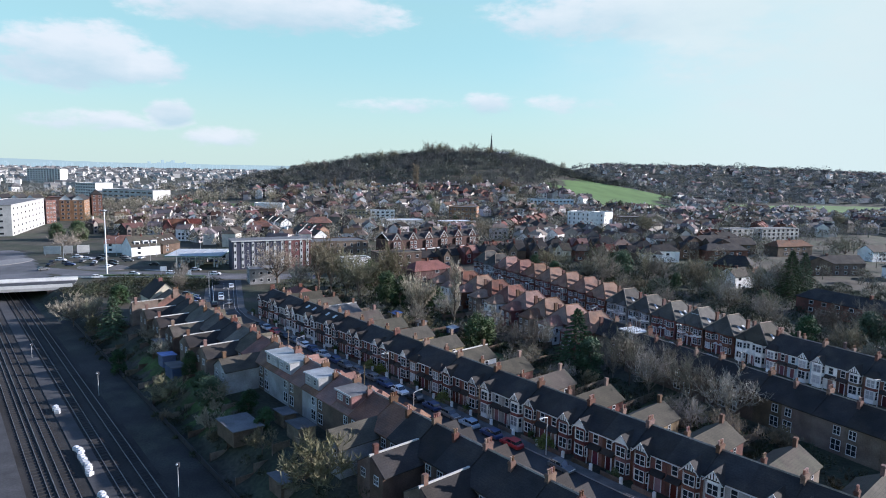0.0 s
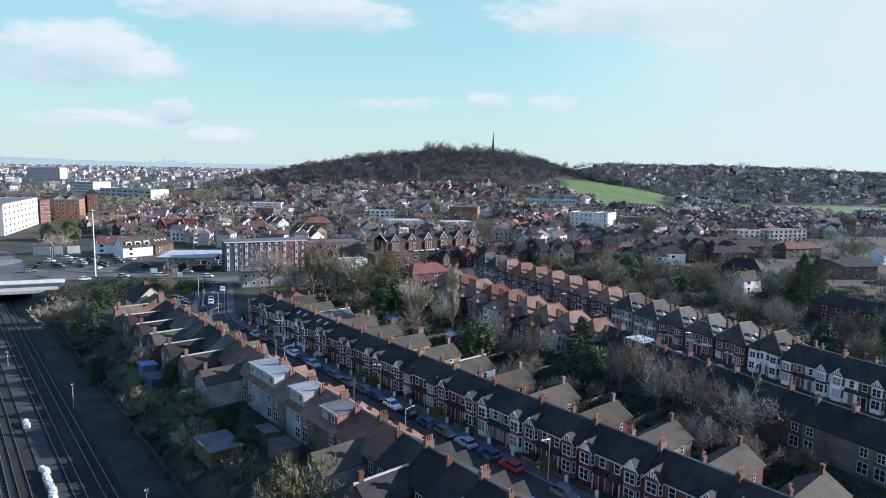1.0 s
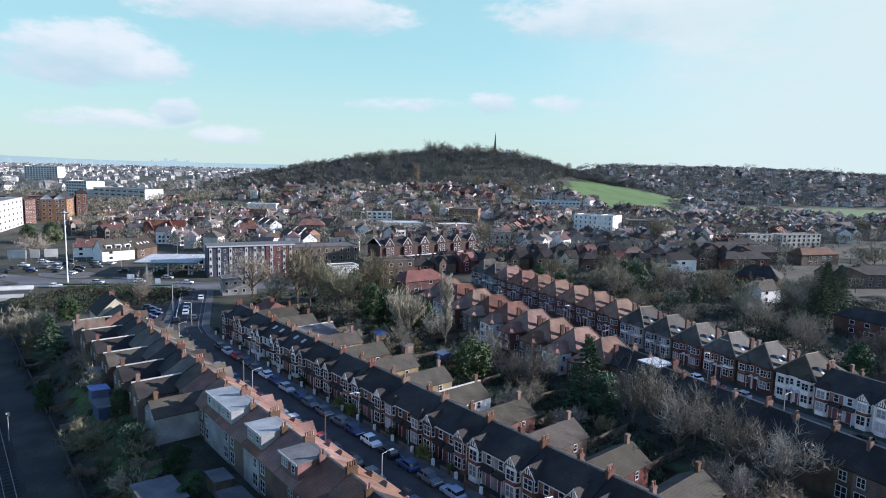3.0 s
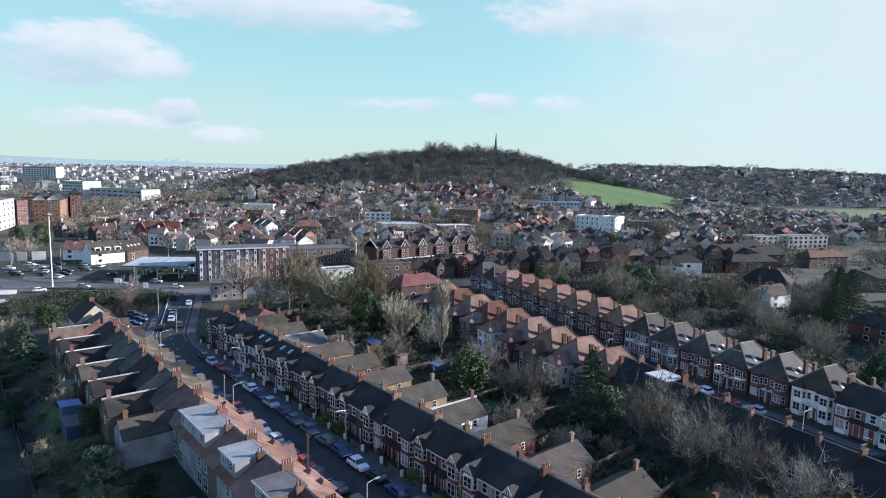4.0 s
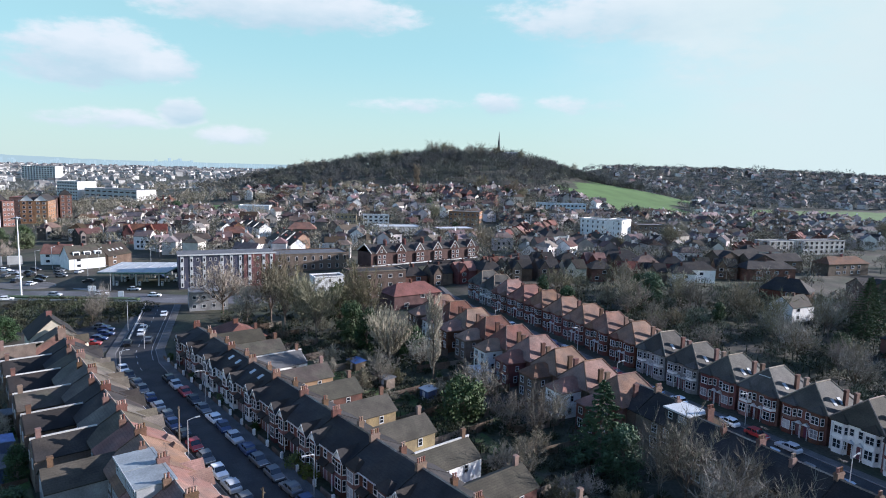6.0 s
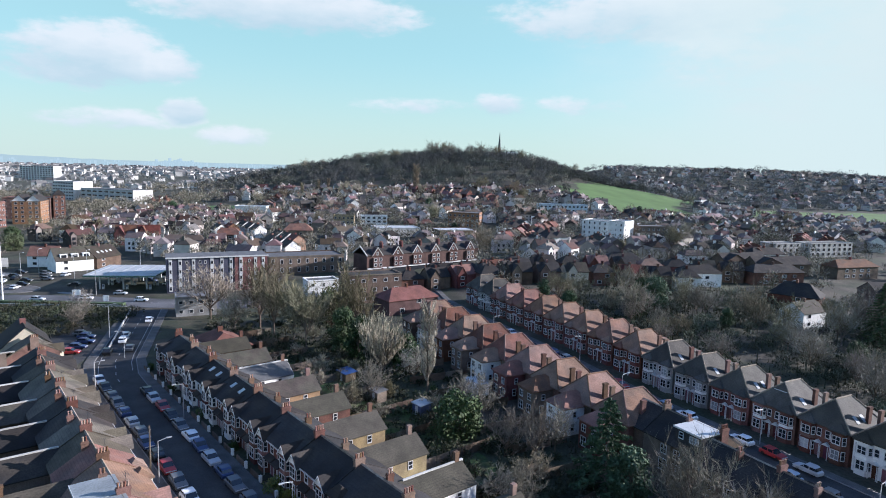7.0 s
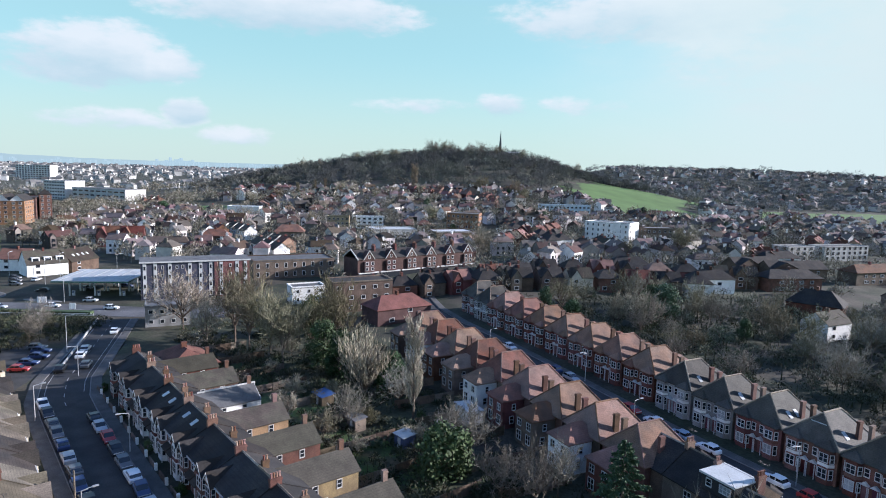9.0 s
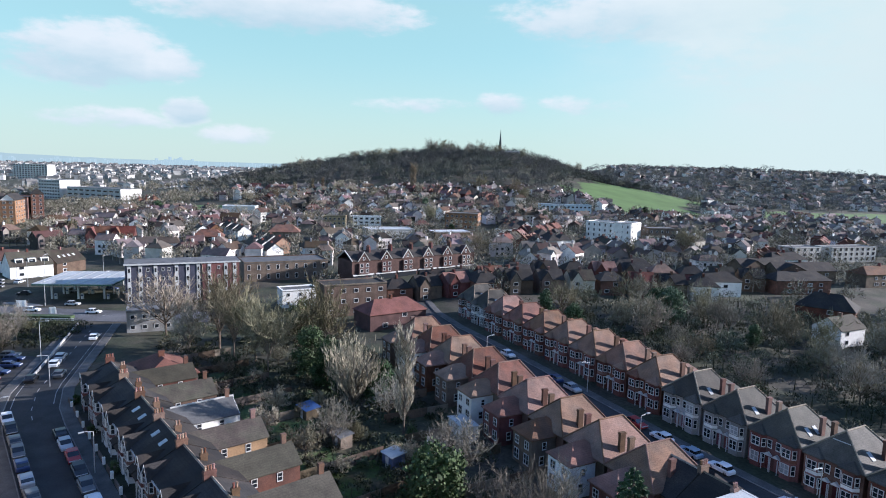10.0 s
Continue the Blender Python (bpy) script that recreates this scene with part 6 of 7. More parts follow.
house_at(11, -217, 243, -206.5, 247, 9, 4.9, 3.6, "low white building with red-brown roof")
house_at(0, -232, 316, -222, 321, 10, 6.0, 4.5, "brick house with steep white-trimmed gable")
house_at(0, -221.5, 321, -212, 326, 10, 6.0, 4.5, "brick house with steep white-trimmed gable")
house_at(4, -186, 337, -172, 343, 10, 5.6, 3.6, "orange brick house with terracotta roof")
house_at(4, -158, 368, -142, 374, 11, 6.0, 4.0, "orange brick house with terracotta roof")
block("school", "white flat-roofed hall at the park", -252, 484, -228, 490, 12, 8.0, "render_white", "felt_pale", 1, 4, 3.0, 1.6)
block("brick_block", "brown brick three-storey block with flat roof", -74, 468, -51, 467, 14, 10.5, "brick_orange", "felt", 3, 7, 1.5, 1.5, sides="fe")
block("long_school", "long pale school building under the hill", -10, 586, 33, 600, 10, 7.0, "render_blue", "felt_pale", 2, 12, 2.2, 1.6)
block("yellow_block", "buff brick three-storey block", -150, 433, -136, 437, 9, 9.0, "brick_yellow", "tile_brown", 3, 5, 1.4, 1.4)
block("white_flats", "white flats with dark window bands", -134, 446, -116, 452, 9, 8.0, "render_white", "felt", 3, 5, 2.2, 1.4)
block("flat_store", "low building with pale flat roof", -110, 402, -84, 416, 18, 5.5, "concrete", "felt_pale", 1, 6, 2.0, 1.4)
block("flat_store", "low building with pale flat roof", -68, 398, -46, 412, 16, 6.0, "brick_brown", "felt_pale", 1, 6, 2.0, 1.4)

house_at(6, 78, 252, 92, 244, 11, 5.0, 4.2, "dark brick house with broad steep roof")
house_at(5, 78, 219, 87, 226, 8, 5.0, 2.8, "small house with white side wall and brown roof")
house_at(7, 79, 313.5, 101, 325.5, 9, 5.6, 3.2, "brown brick terrace with dark roof and dormers")
# houses just beyond the second street
for i in range(8):
    town_house((6, 7, 7, 2, 6, 0, 7, 1)[i], -24 + 10.5 * i, 246 + 5.5 * i - 0.4 * i * i, 28 - 3 * i)
for i in range(9):
    town_house((6, 7, 6, 0, 7, 4, 6, 2, 7)[i], -16 + 11 * i, 270 + 5 * i - 0.3 * i * i, 24 - 3 * i)
for i in range(6):
    town_house((7, 6, 7, 0, 6, 7)[i], -62 + 9.5 * i, 232 + 4.5 * i, 30 + 4 * i)
for i in range(4):
    town_house((7, 6, 0, 7)[i], -44 + 10 * i, 252 + 3 * i, 26)
for x0, y0, x1, y1, k, e, lab in ((84, 288, 106, 296, 6, 5.6, "brick terrace with dark roof"), (92, 312, 118, 322, 7, 5.6, "brown brick terrace with slate roof"), (118, 262, 150, 272, 7, 6.0, "long brown brick terrace with dark roof"),
                                  (89, 188, 113, 151, 6, 5.2, "long dark brick flats with hipped roof"), (160, 262, 190, 276, 1, 5.8, "white rendered terrace with dark roof"), (128, 318, 150, 330, 4, 5.6, "brown brick pair with terracotta roof"),
                                  (176, 320, 204, 334, 5, 5.6, "white gabled terrace with brown roof"), (196, 286, 226, 300, 7, 5.6, "brown brick terrace with slate roof"), (210, 240, 244, 258, 6, 6.0, "dark brick flats with hipped roof"), (100, 344, 118, 352, 1, 5.6, "white rendered pair with dark roof")):
    h_ = house_at(k, x0, y0, x1, y1, 9, e, 3.0, lab)
    n_ = int(math.hypot(x1 - x0, y1 - y0) / 4.5)
    for j_ in range(1, n_):
        far_window(h_, 4.5 * j_ + 1, -0.02, 3.4, 1.5, 1.3)
        far_window(h_, 4.5 * j_ + 1, -0.02, 0.9, 1.6, 1.4)

# ---------------------------------------------------------------- mast, lamps, signs, bridge
mast = thing("light_mast", "tall white lighting mast with ring of floodlights", "mast", m=place(-172.4, 186.3, 0))
part("pole", Geo().tube((0, 0, -0.3), (0, 0, 27), 0.26, 0.14, 12), M["sign_white"], mast)
part("ring", Geo().tube((0, 0, 26.3), (0, 0, 26.6), 1.1, 1.1, 14, True), M["metal_grey"], mast)
for i in range(6):
    w = i * 1.047
    part("floodlight", Geo().box(math.cos(w) * 1.3 - 0.3, math.sin(w) * 1.3 - 0.3, 26.1, math.cos(w) * 1.3 + 0.3, math.sin(w) * 1.3 + 0.3, 26.5), M["metal_dark"], mast)


def street_lamp(x, y, turn=0, tall=8.0):
    l = thing("street_lamp", "grey street lamp with bent arm", "street lamp", "street lamps", place(x, y, turn))
    part("pole", shared(("pole", tall), lambda: Geo().tube((0, 0, -0.3), (0, 0, tall), 0.1, 0.06, 7), "metal_grey"), None, l)
    part("arm", shared(("arm", tall), lambda: Geo().tube((0, 0, tall), (1.3, 0, tall + 0.25), 0.05, 0.04, 6), "metal_grey"), None, l)
    part("head", shared(("head", tall), lambda: Geo().box(1.2, -0.13, tall + 0.16, 1.9, 0.13, tall + 0.3), "metal_grey"), None, l)


for x, y, t, hh in ((-111.6, 157.7, 20, 9), (-198, 220, 0, 10), (-186, 240, 90, 9), (-205, 236, 90, 9), (-152, 203, 200, 9), (-212, 210, 0, 10), (-226, 178, 30, 9), (-180, 226, 60, 9), (-166, 246, 60, 9), (-120, 205, 200, 8)):
    street_lamp(x, y, t, hh)
# advertising boards beside the car park
for x0, y0, x1, y1 in ((-236.7, 226.6, -229.8, 229.1), (-229.4, 231, -226.2, 232.6), (-225.1, 234.5, -221.0, 237.5)):
    m_, l_ = frame_at(x0, y0, x1, y1)
    hb = thing("hoarding", "large pale advertising board on posts", "hoarding", "advertising boards", m_)
    part("board", Geo().box(0, -0.08, 1.0, l_, 0.08, 4.4), M["concrete"], hb)
    part("border", Geo().box(-0.1, -0.06, 0.85, l_ + 0.1, 0.06, 1.02).box(-0.1, -0.06, 4.38, l_ + 0.1, 0.06, 4.55).box(-0.14, -0.06, 0.85, 0.02, 0.06, 4.55).box(l_ - 0.02, -0.06, 0.85, l_ + 0.14, 0.06, 4.55), M["frame"], hb)
    for x in (0.4, l_ - 0.5):
        part("post", Geo().box(x, 0.1, -0.3, x + 0.16, 0.26, 4.2), M["metal_grey"], hb)
for i in range(7):
    street_lamp(*bxy(-10 + 22 * i, -13.6 if i % 2 else -3.4), along_b + (90 if i % 2 else -90) + 180, 6.5)
for i in range(6):
    street_lamp(*cxy(30 + 24 * i, 100.2 if i % 2 else 109.8), along_c + (-90 if i % 2 else 90), 6.5)
for x, y, hh in ((*bxy(6, -3.3), 7.5), (*bxy(60, -13.7), 7.5), (*bxy(28, -13.5), 7.5), (41, 300, 11)):
    tp = thing("utility_pole", "wooden utility pole with short crossarm", "utility pole", "utility poles", place(x, y, along_b))
    part("pole", Geo().tube((0, 0, -0.4), (0, 0, hh), 0.13, 0.1, 7), M["fence"], tp)
    part("crossarm", Geo().box(-0.6, -0.05, hh - 0.5, 0.6, 0.05, hh - 0.38), M["fence"], tp)
for x, y, w, hh in ((-140.7, 193.4, 1.8, 2.6), (-154.1, 196.5, 2.6, 3.0)):
    sg = thing("road_sign", "white rectangular road sign on posts", "road sign", "road signs", place(x, y, 25))
    part("board", Geo().box(-w / 2, -0.04, hh - 1.9, w / 2, 0.04, hh), M["sign_white"], sg)
    part("post", Geo().box(-w / 3, -0.1, -0.3, -w / 3 + 0.1, -0.04, hh - 0.2), M["metal_grey"], sg)
    part("post", Geo().box(w / 3 - 0.1, -0.1, -0.3, w / 3, -0.04, hh - 0.2), M["metal_grey"], sg)
# bridge over the railway
bd = Vector((-240 + 184, 138 - 174)).normalized()
b0 = Vector((-178, 166))
br = thing("road_bridge", "pale concrete road bridge over the railway", "bridge", m=pose(b0.x, b0.y, 0, 0, 0, math.degrees(math.atan2(bd.y, bd.x))))
part("deck", Geo().box(-6, -8, -0.9, 84, 8, 0.1), M["concrete"], br)
for y in (-8, 7.7):
    part("parapet", Geo().box(-6, y, 0.1, 84, y + 0.3, 1.25), M["concrete_pale"], br, "pale concrete parapet")
for y in (-8.05,):
    part("girder", Geo().box(-5, y - 0.25, -1.5, 84, y, 0.0), M["concrete_pale"], br)
part("road_surface", Geo().box(-6, -5.5, 0.1, 84, 5.5, 0.16), M["asphalt"], br)
part("pier", Geo().box(36, -7.5, -5.2, 38, 7.5, -0.9), M["concrete"], br)
part("abutment", Geo().box(-9, -8, -6, 2, 8, -0.9), M["brick_brown"], br)
# trackside
for r, d, hh in ((59, 5.8, 4.9), (5.7, 5.2, 5.1), (-4, 2.0, 2.0), (98, 13.6, 3.4)):
    x, y = fxy(r, d)
    sg = thing("rail_signal", "small railway signal on a grey post", "signal", "railway signals", pose(x, y, height(x, y)))
    part("post", Geo().tube((0, 0, -0.2), (0, 0, hh), 0.07, 0.06, 6), M["metal_grey"], sg)
    part("head", Geo().box(-0.25, -0.15, hh - 0.1, 0.25, 0.15, hh + 0.6), M["metal_dark"], sg)
    part("lamp", Geo().tube((0, -0.16, hh + 0.35), (0, -0.3, hh + 0.35), 0.14, 0.16, 8, True), M["sign_white"], sg)
rb = random.Random(3)
for r0, nb in ((9, 5), (21, 13), (53, 4)):
    for i in range(nb):
        x, y = fxy(r0 + i * 0.95, 14.3 + rb.gauss(0, 0.12))
        bg_ = thing("ballast_bag", "white sack lying between the tracks", "sack", "white sacks beside the track", pose(x, y, RAIL_Z + 0.22, 0, 0, rb.uniform(0, 180)))
        part("sack", shared("sack", lambda: Geo().extrude_z([(-0.5, -0.4), (0.45, -0.42), (0.55, 0.1), (0.4, 0.45), (-0.35, 0.48), (-0.55, 0.1)], 0, 0.55).extrude_z([(-0.3, -0.25), (0.3, -0.25), (0.32, 0.3), (-0.28, 0.3)], 0.55, 0.78), "frame"), None, bg_)
g = thing("guard_rail", "pale steel railing along the roundabout", "railing", m=pose(0, 0, 0))
for pts in ([(-186, 174), (-170, 179), (-150, 184), (-130, 189)],):
    part("rail", strip(pts, -0.06, 0.06, 1.05, 0.85), M["concrete_pale"], g)
    part("rail", strip(pts, -0.06, 0.06, 0.6, 0.45), M["concrete_pale"], g)
structure("low_wall", strip([(-104.5, 148), (-127, 187)], -0.1, 0.1, 0.7), M["concrete"], "pale low wall beside the bending road", "wall")
structure("hedge", strip([(-175, 183), (-133, 192)], -1.1, 1.1, 0.9), M["leaf_dark"], "clipped dark hedge beside the main road", "hedge")


# ---------------------------------------------------------------- wider town, woods, hill and distance
KEEP_OUT = [(101, 170, 24), (85, 248, 10), (83, 224, 7), (90, 320, 13), (95, 292, 16), (105, 317, 18), (134, 267, 20), (164, 223, 24), (175, 269, 20), (139, 324, 16), (190, 327, 18), (211, 293, 20), (227, 249, 22), (10, 262, 30), (-38, 246, 26), (50, 285, 30), (30, 290, 24), (-150, 225, 48), (-187, 204, 45), (-55, 294, 38), (-101, 268, 24), (-60, 220, 20), (-95, 190, 26), (40, 430, 30), (66, 438, 18), (150, 392, 34), (62, 276, 14), (34, 300, 14), (-205, 245, 22), (-187, 250, 16), (-225, 233, 14), (-269, 289, 6), (-222, 321, 14), (-180, 340, 14), (-150, 371, 14), (-240, 487, 22),
            (-62, 468, 22), (10, 594, 32), (-143, 435, 16), (-125, 449, 16), (-97, 410, 24), (-57, 405, 22), (-372, 415, 40), (-335, 325, 45), (-365, 380, 40), (-480, 615, 80), (78, 720, 58), (100, 700, 40), (330, 850, 105), (440, 880, 90), (92, 780, 62), (-300, 545, 45), (-40, 208, 14), (93, 205, 10)]


def free(x, y, r=0.0):
    return all((x - a) ** 2 + (y - b) ** 2 > (c + r) ** 2 for a, b, c in KEEP_OUT)


rng = random.Random(21)
spots = []
# streets of the town: lines of houses, each with its own direction
lanes = []
for i in range(150):
    lanes.append((rng.uniform(-340, 330), rng.uniform(235, 600), rng.choice((20, 65, 110, 150)) + rng.gauss(0, 6), rng.randrange(5, 14), rng.choices(range(8), (5, 3, 3, 3, 4, 3, 3, 3))[0]))
for x0, y0, ang, n, kind in lanes:
    d = Vector((math.cos(radians(ang)), math.sin(radians(ang))))
    for side in (0, 1):
        for j in range(n):
            x, y = x0 + d.x * 11.5 * j - d.y * 20 * side, y0 + d.y * 11.5 * j + d.x * 20 * side
            if y < 232 + 0.25 * abs(x) or y > 640 or abs(x) > 380 or not free(x, y, 7):
                continue
            if x > 30 and y < 262 or any((x - a) ** 2 + (y - b) ** 2 < 105 for a, b in spots) or len(spots) > 165:
                continue
            if -0.615 * x + 0.788 * y < 205 and x > -70:
                continue
            spots.append((x, y))
            k = kind if rng.random() < 0.7 else rng.randrange(8)
            turn = ang + (180 if side else 0)
            # fronts look towards the open side
            town_house(k, x, y, turn if rng.random() < 0.8 else turn + 180)
for i in range(80):
    x, y = rng.uniform(-340, 340), rng.uniform(225, 640)
    if free(x, y, 3) and y > 225 + 0.2 * abs(x) and not any((x - a) ** 2 + (y - b) ** 2 < 60 for a, b in spots):
        tree(rng.choices(("broad_olive", "grey", "ever_dark", "tall", "broad", "ivy"), (4, 5, 2, 3, 3, 2))[0], x, y, rng.uniform(0.5, 0.95), rng.uniform(0, 360), "trees of the town", rng.uniform(0.9, 1.3))


for x, y, k, z in ((-269, 289, "ever_dark", 0.9), (-262, 282, "ever", 0.95), (-276, 281, "ever_dark", 0.85), (-232, 236, "broad", 0.7)):
    tree(k, x, y, z, x * 7 % 360, "trees of the town", 1.2)


def crowns(name, spots, mat, label, per, size, broad=0.35):
    """Winter crowns of far trees: each one a ragged dome of small blades, all joined."""
    rs = np.random.RandomState(7)
    vs, n = [], 0
    for x, y, z, tall, wide in spots:
        k = per
        u = rs.normal(size=(k, 3))
        u /= np.linalg.norm(u, axis=1)[:, None]
        u[:, 2] = np.abs(u[:, 2]) * 1.0 - 0.25
        rad = rs.uniform(0.45, 1.05, size=(k, 1)) ** 0.6
        c = np.array([x, y, z + tall * 0.45]) + u * rad * np.array([wide * 0.5, wide * 0.5, tall * 0.55])
        d = u + rs.normal(scale=0.5, size=(k, 3)) + np.array([0, 0, 0.5])
        d /= np.linalg.norm(d, axis=1)[:, None]
        s = np.cross(d, rs.normal(size=(k, 3)))
        s /= np.linalg.norm(s, axis=1)[:, None]
        ln, wd = size * rs.uniform(0.7, 1.6, size=(k, 1)), size * broad
        vs.append(np.stack([c - s * wd - d * ln * 0.4, c + s * wd - d * ln * 0.4, c + d * ln], 1).reshape(-1, 3))
        tr = np.array([[x - 0.25, y, z - 1], [x + 0.25, y, z - 1], [x, y, z + tall * 0.7]])
        vs.append(tr)
    v = np.concatenate(vs)
    me = bpy.data.meshes.new(name)
    me.from_pydata(v.tolist(), [], np.arange(len(v)).reshape(-1, 3).tolist())
    me.materials.append(M[mat])
    return tagged(new(name, me), label, "woodland", kind="stuff")


rng = random.Random(31)
wood = []
for i in range(380):
    # the tall crest trees
    a = rng.uniform(-1.2, 1)
    x, y = -170 + 250 * a, 860 + rng.uniform(-45, 60) + 30 * a * a
    t = rng.uniform(14, 25) * (1 - 0.3 * smooth(-230, -370, x)) * (1 - 0.45 * smooth(-50, 70, x))
    wood.append((x, y, height(x, y), t, t * rng.uniform(0.6, 1.0)))
for _ in range(9000):
    if len(wood) >= 1500:
        break
    x, y = rng.uniform(-520, 140), rng.uniform(640, 1010)
    e = ((x + 170) / 300) ** 2 + ((y - 860) / 190) ** 2
    if e > 1.15 or not free(x, y, 0) or (y < 700 and rng.random() < 0.5) or (x > 16 and y < 850 - 0.4 * x and ((x - 90) / 105) ** 2 + ((y - 722) / 85) ** 2 < 1):
        continue
    t = rng.uniform(11, 19) * (1.25 if rng.random() < 0.12 else 1) * (1 - 0.4 * smooth(-230, -370, x)) * (1 - 0.4 * smooth(-50, 70, x))
    wood.append((x, y, height(x, y), t, t * rng.uniform(0.6, 0.95)))
for x, y, k, z in ((-158, 868, "grey", 2.2), (-147, 866, "tall", 1.5), (-168, 872, "grey_b", 2.0), (-136, 864, "grey", 2.0), (-112, 862, "grey", 1.9), (-98, 860, "grey_b", 1.8)):
    tree(k, x, y, z, x * 11 % 360, "crest trees of the hill", 1.0)
# pale trees at the foot of the hill
for x, y, k, z in ((-263, 600, "fan", 0.95), (-247, 610, "poplar", 0.80), (-241, 640, "poplar", 0.75), (-234, 650, "poplar", 0.75), (-213, 640, "fan", 1.00), (-137, 640, "poplar", 1.50), (-128, 630, "fan", 0.95), (-189, 610, "broad", 0.90), (-71, 650, "broad_olive", 1.20), (-270, 560, "broad", 0.90), (-150, 600, "broad_olive", 1.00), (-37, 640, "broad", 1.10)):
    tree(k, x, y, z, x * 13 % 360, "trees at the foot of the hill")
for i in range(30):
    a = -1 + 2 * (i + rng.random() * 0.8) / 30
    x, y = -165 + 215 * a, 866 + rng.uniform(-22, 22) + 20 * a * a
    tree(rng.choice(("broad_olive", "grey_b", "grey", "grey", "tall")), x, y, rng.uniform(1.1, 1.6) * (1 - 0.3 * abs(a)), rng.uniform(0, 360), "crest trees of the hill", rng.uniform(0.9, 1.2))
crowns("hill_wood", wood, "wood_far", "bare winter woodland covering the hill", 190, 1.4, 0.12)
belt = []
for _ in range(24000):
    if len(belt) >= 3700:
        break
    x, y = rng.uniform(-700, 950), (rng.uniform(225, 640) if len(belt) < 1900 else rng.uniform(560, 1500))
    az = math.degrees(math.atan2(x, y))
    if az < -50 or az > 38 or not free(x, y, -5):
        continue
    if any((x - a) ** 2 + (y - b) ** 2 < 45 for a, b in spots) or (y < 232 + 0.25 * abs(x)) or (x > -70 and -0.615 * x + 0.788 * y < 205):
        continue
    t = rng.uniform(6, 12) * (1.3 if y > 1350 else 1)
    belt.append((x, y, height(x, y), t, t * rng.uniform(0.8, 1.2)))
copse = []
for i in range(420):
    # gardens and copses east of the second street
    x, y = rng.uniform(70, 430), rng.uniform(120, 360)
    if x * 0.788 + y * 0.615 > 215 and free(x, y, -8):
        t = rng.uniform(5, 11)
        copse.append((x, y, height(x, y), t, t * rng.uniform(0.8, 1.2)))
crowns("copse", copse, "scrub", "bare trees and scrub behind the gardens", 230, 0.75, 0.14)
under = []
for i in range(520):
    q = rng.uniform(0, 178)
    p = rng.uniform(131, 150 + 92 * smooth(20, 90, q))
    x, y = cxy(q, p)
    if free(x, y, 0):
        t = rng.uniform(2.0, 6.0)
        under.append((x, y, height(x, y) - 0.3, t, t * rng.uniform(0.8, 1.2)))
for i in range(18):
    x, y = cxy(rng.uniform(15, 190), rng.uniform(138, 205))
    if free(x, y, 2):
        tree(rng.choice(("broad_olive", "grey", "cedar", "tall", "broad", "grey_b", "ever_dark")), x, y, rng.uniform(0.7, 1.0), rng.uniform(0, 360), "trees behind the second street", rng.uniform(0.9, 1.2))
crowns("wood_understorey", under, "wood_green", "dense green and olive growth behind the houses", 240, 0.42, 0.2)
crowns("town_trees", [b for b in belt if b[1] < 480], "scrub", "bare trees among the houses of the town", 150, 0.9, 0.15)
crowns("tree_belts", [b for b in belt if b[1] >= 480], "scrub", "bare trees and scrub between the far houses", 90, 1.3, 0.16)
plain = []
for i in range(1500):
    x, y = rng.uniform(-2600, -330), rng.uniform(560, 3000)
    if -50 < math.degrees(math.atan2(x, y)) < -10 and free(x, y, 0):
        t = rng.uniform(9, 15)
        plain.append((x, y, height(x, y), t, t * rng.uniform(1.0, 1.8)))
crowns("plain_trees", plain, "wood_hazed", "bare tree belts in the far plain", 50, 2.4, 0.2)
ridge_t = []
for i in range(2100):
    x, y = rng.uniform(60, 1150), rng.uniform(820, 1640)
    if math.degrees(math.atan2(x, y)) < 38 and free(x, y, 0):
        t = rng.uniform(7, 13) * (1 + 1.3 * max(0.0, noise.noise((x * 0.021, y * 0.021, 3))))
        ridge_t.append((x, y, height(x, y), t, t * rng.uniform(0.9, 1.5)))
crowns("ridge_trees", ridge_t, "wood_hazed", "trees among the houses of the far ridge", 70, 1.9, 0.2)
low = []
for i in range(900):
    x, y = (rng.uniform(-166, -120), rng.uniform(148, 186)) if i % 2 else (rng.uniform(-97, -25), rng.uniform(148, 202))
    if i % 2 and (y > 0.33 * (x + 175) + 180 or x > -124 - 0.0 and y < 165) or not i % 2 and (x * 0.788 + y * 0.615 > 80 or (x + 2.2) * 0.65 + (y - 67.5) * 0.76 < 21):
        continue
    t = rng.uniform(0.9, 2.8)
    low.append((x, y, height(x, y) - 0.2, t, t * rng.uniform(1.0, 1.9)))
for i in range(2000):
    k = i % 4 if i < 1500 else 3
    if k == 0:
        x, y = bxy(rng.uniform(-45, 112), rng.uniform(19.5, 38))
    elif k == 1:
        x, y = bxy(rng.uniform(-40, 128), rng.uniform(-45, -34.5))
        if i % 3:
            continue
    elif k == 2:
        x, y = cxy(rng.uniform(10, 170), rng.uniform(55, 78))
    else:
        x, y = cxy(rng.uniform(0, 190), rng.uniform(128, 225))
    p = x * 0.788 + y * 0.615
    if k in (0, 1, 2) and not (p < 78 and (k != 2 or (x + 2.2) * 0.65 + (y - 67.5) * 0.76 > 21)):
        continue
    t = rng.uniform(0.8, 2.6) * (2.0 if k == 3 else 1)
    low.append((x, y, height(x, y) - 0.2, t, t * rng.uniform(0.9, 1.7)))
crowns("garden_scrub", low, "scrub_low", "dark shrubs and undergrowth of the back gardens", 50, 0.38, 0.3)


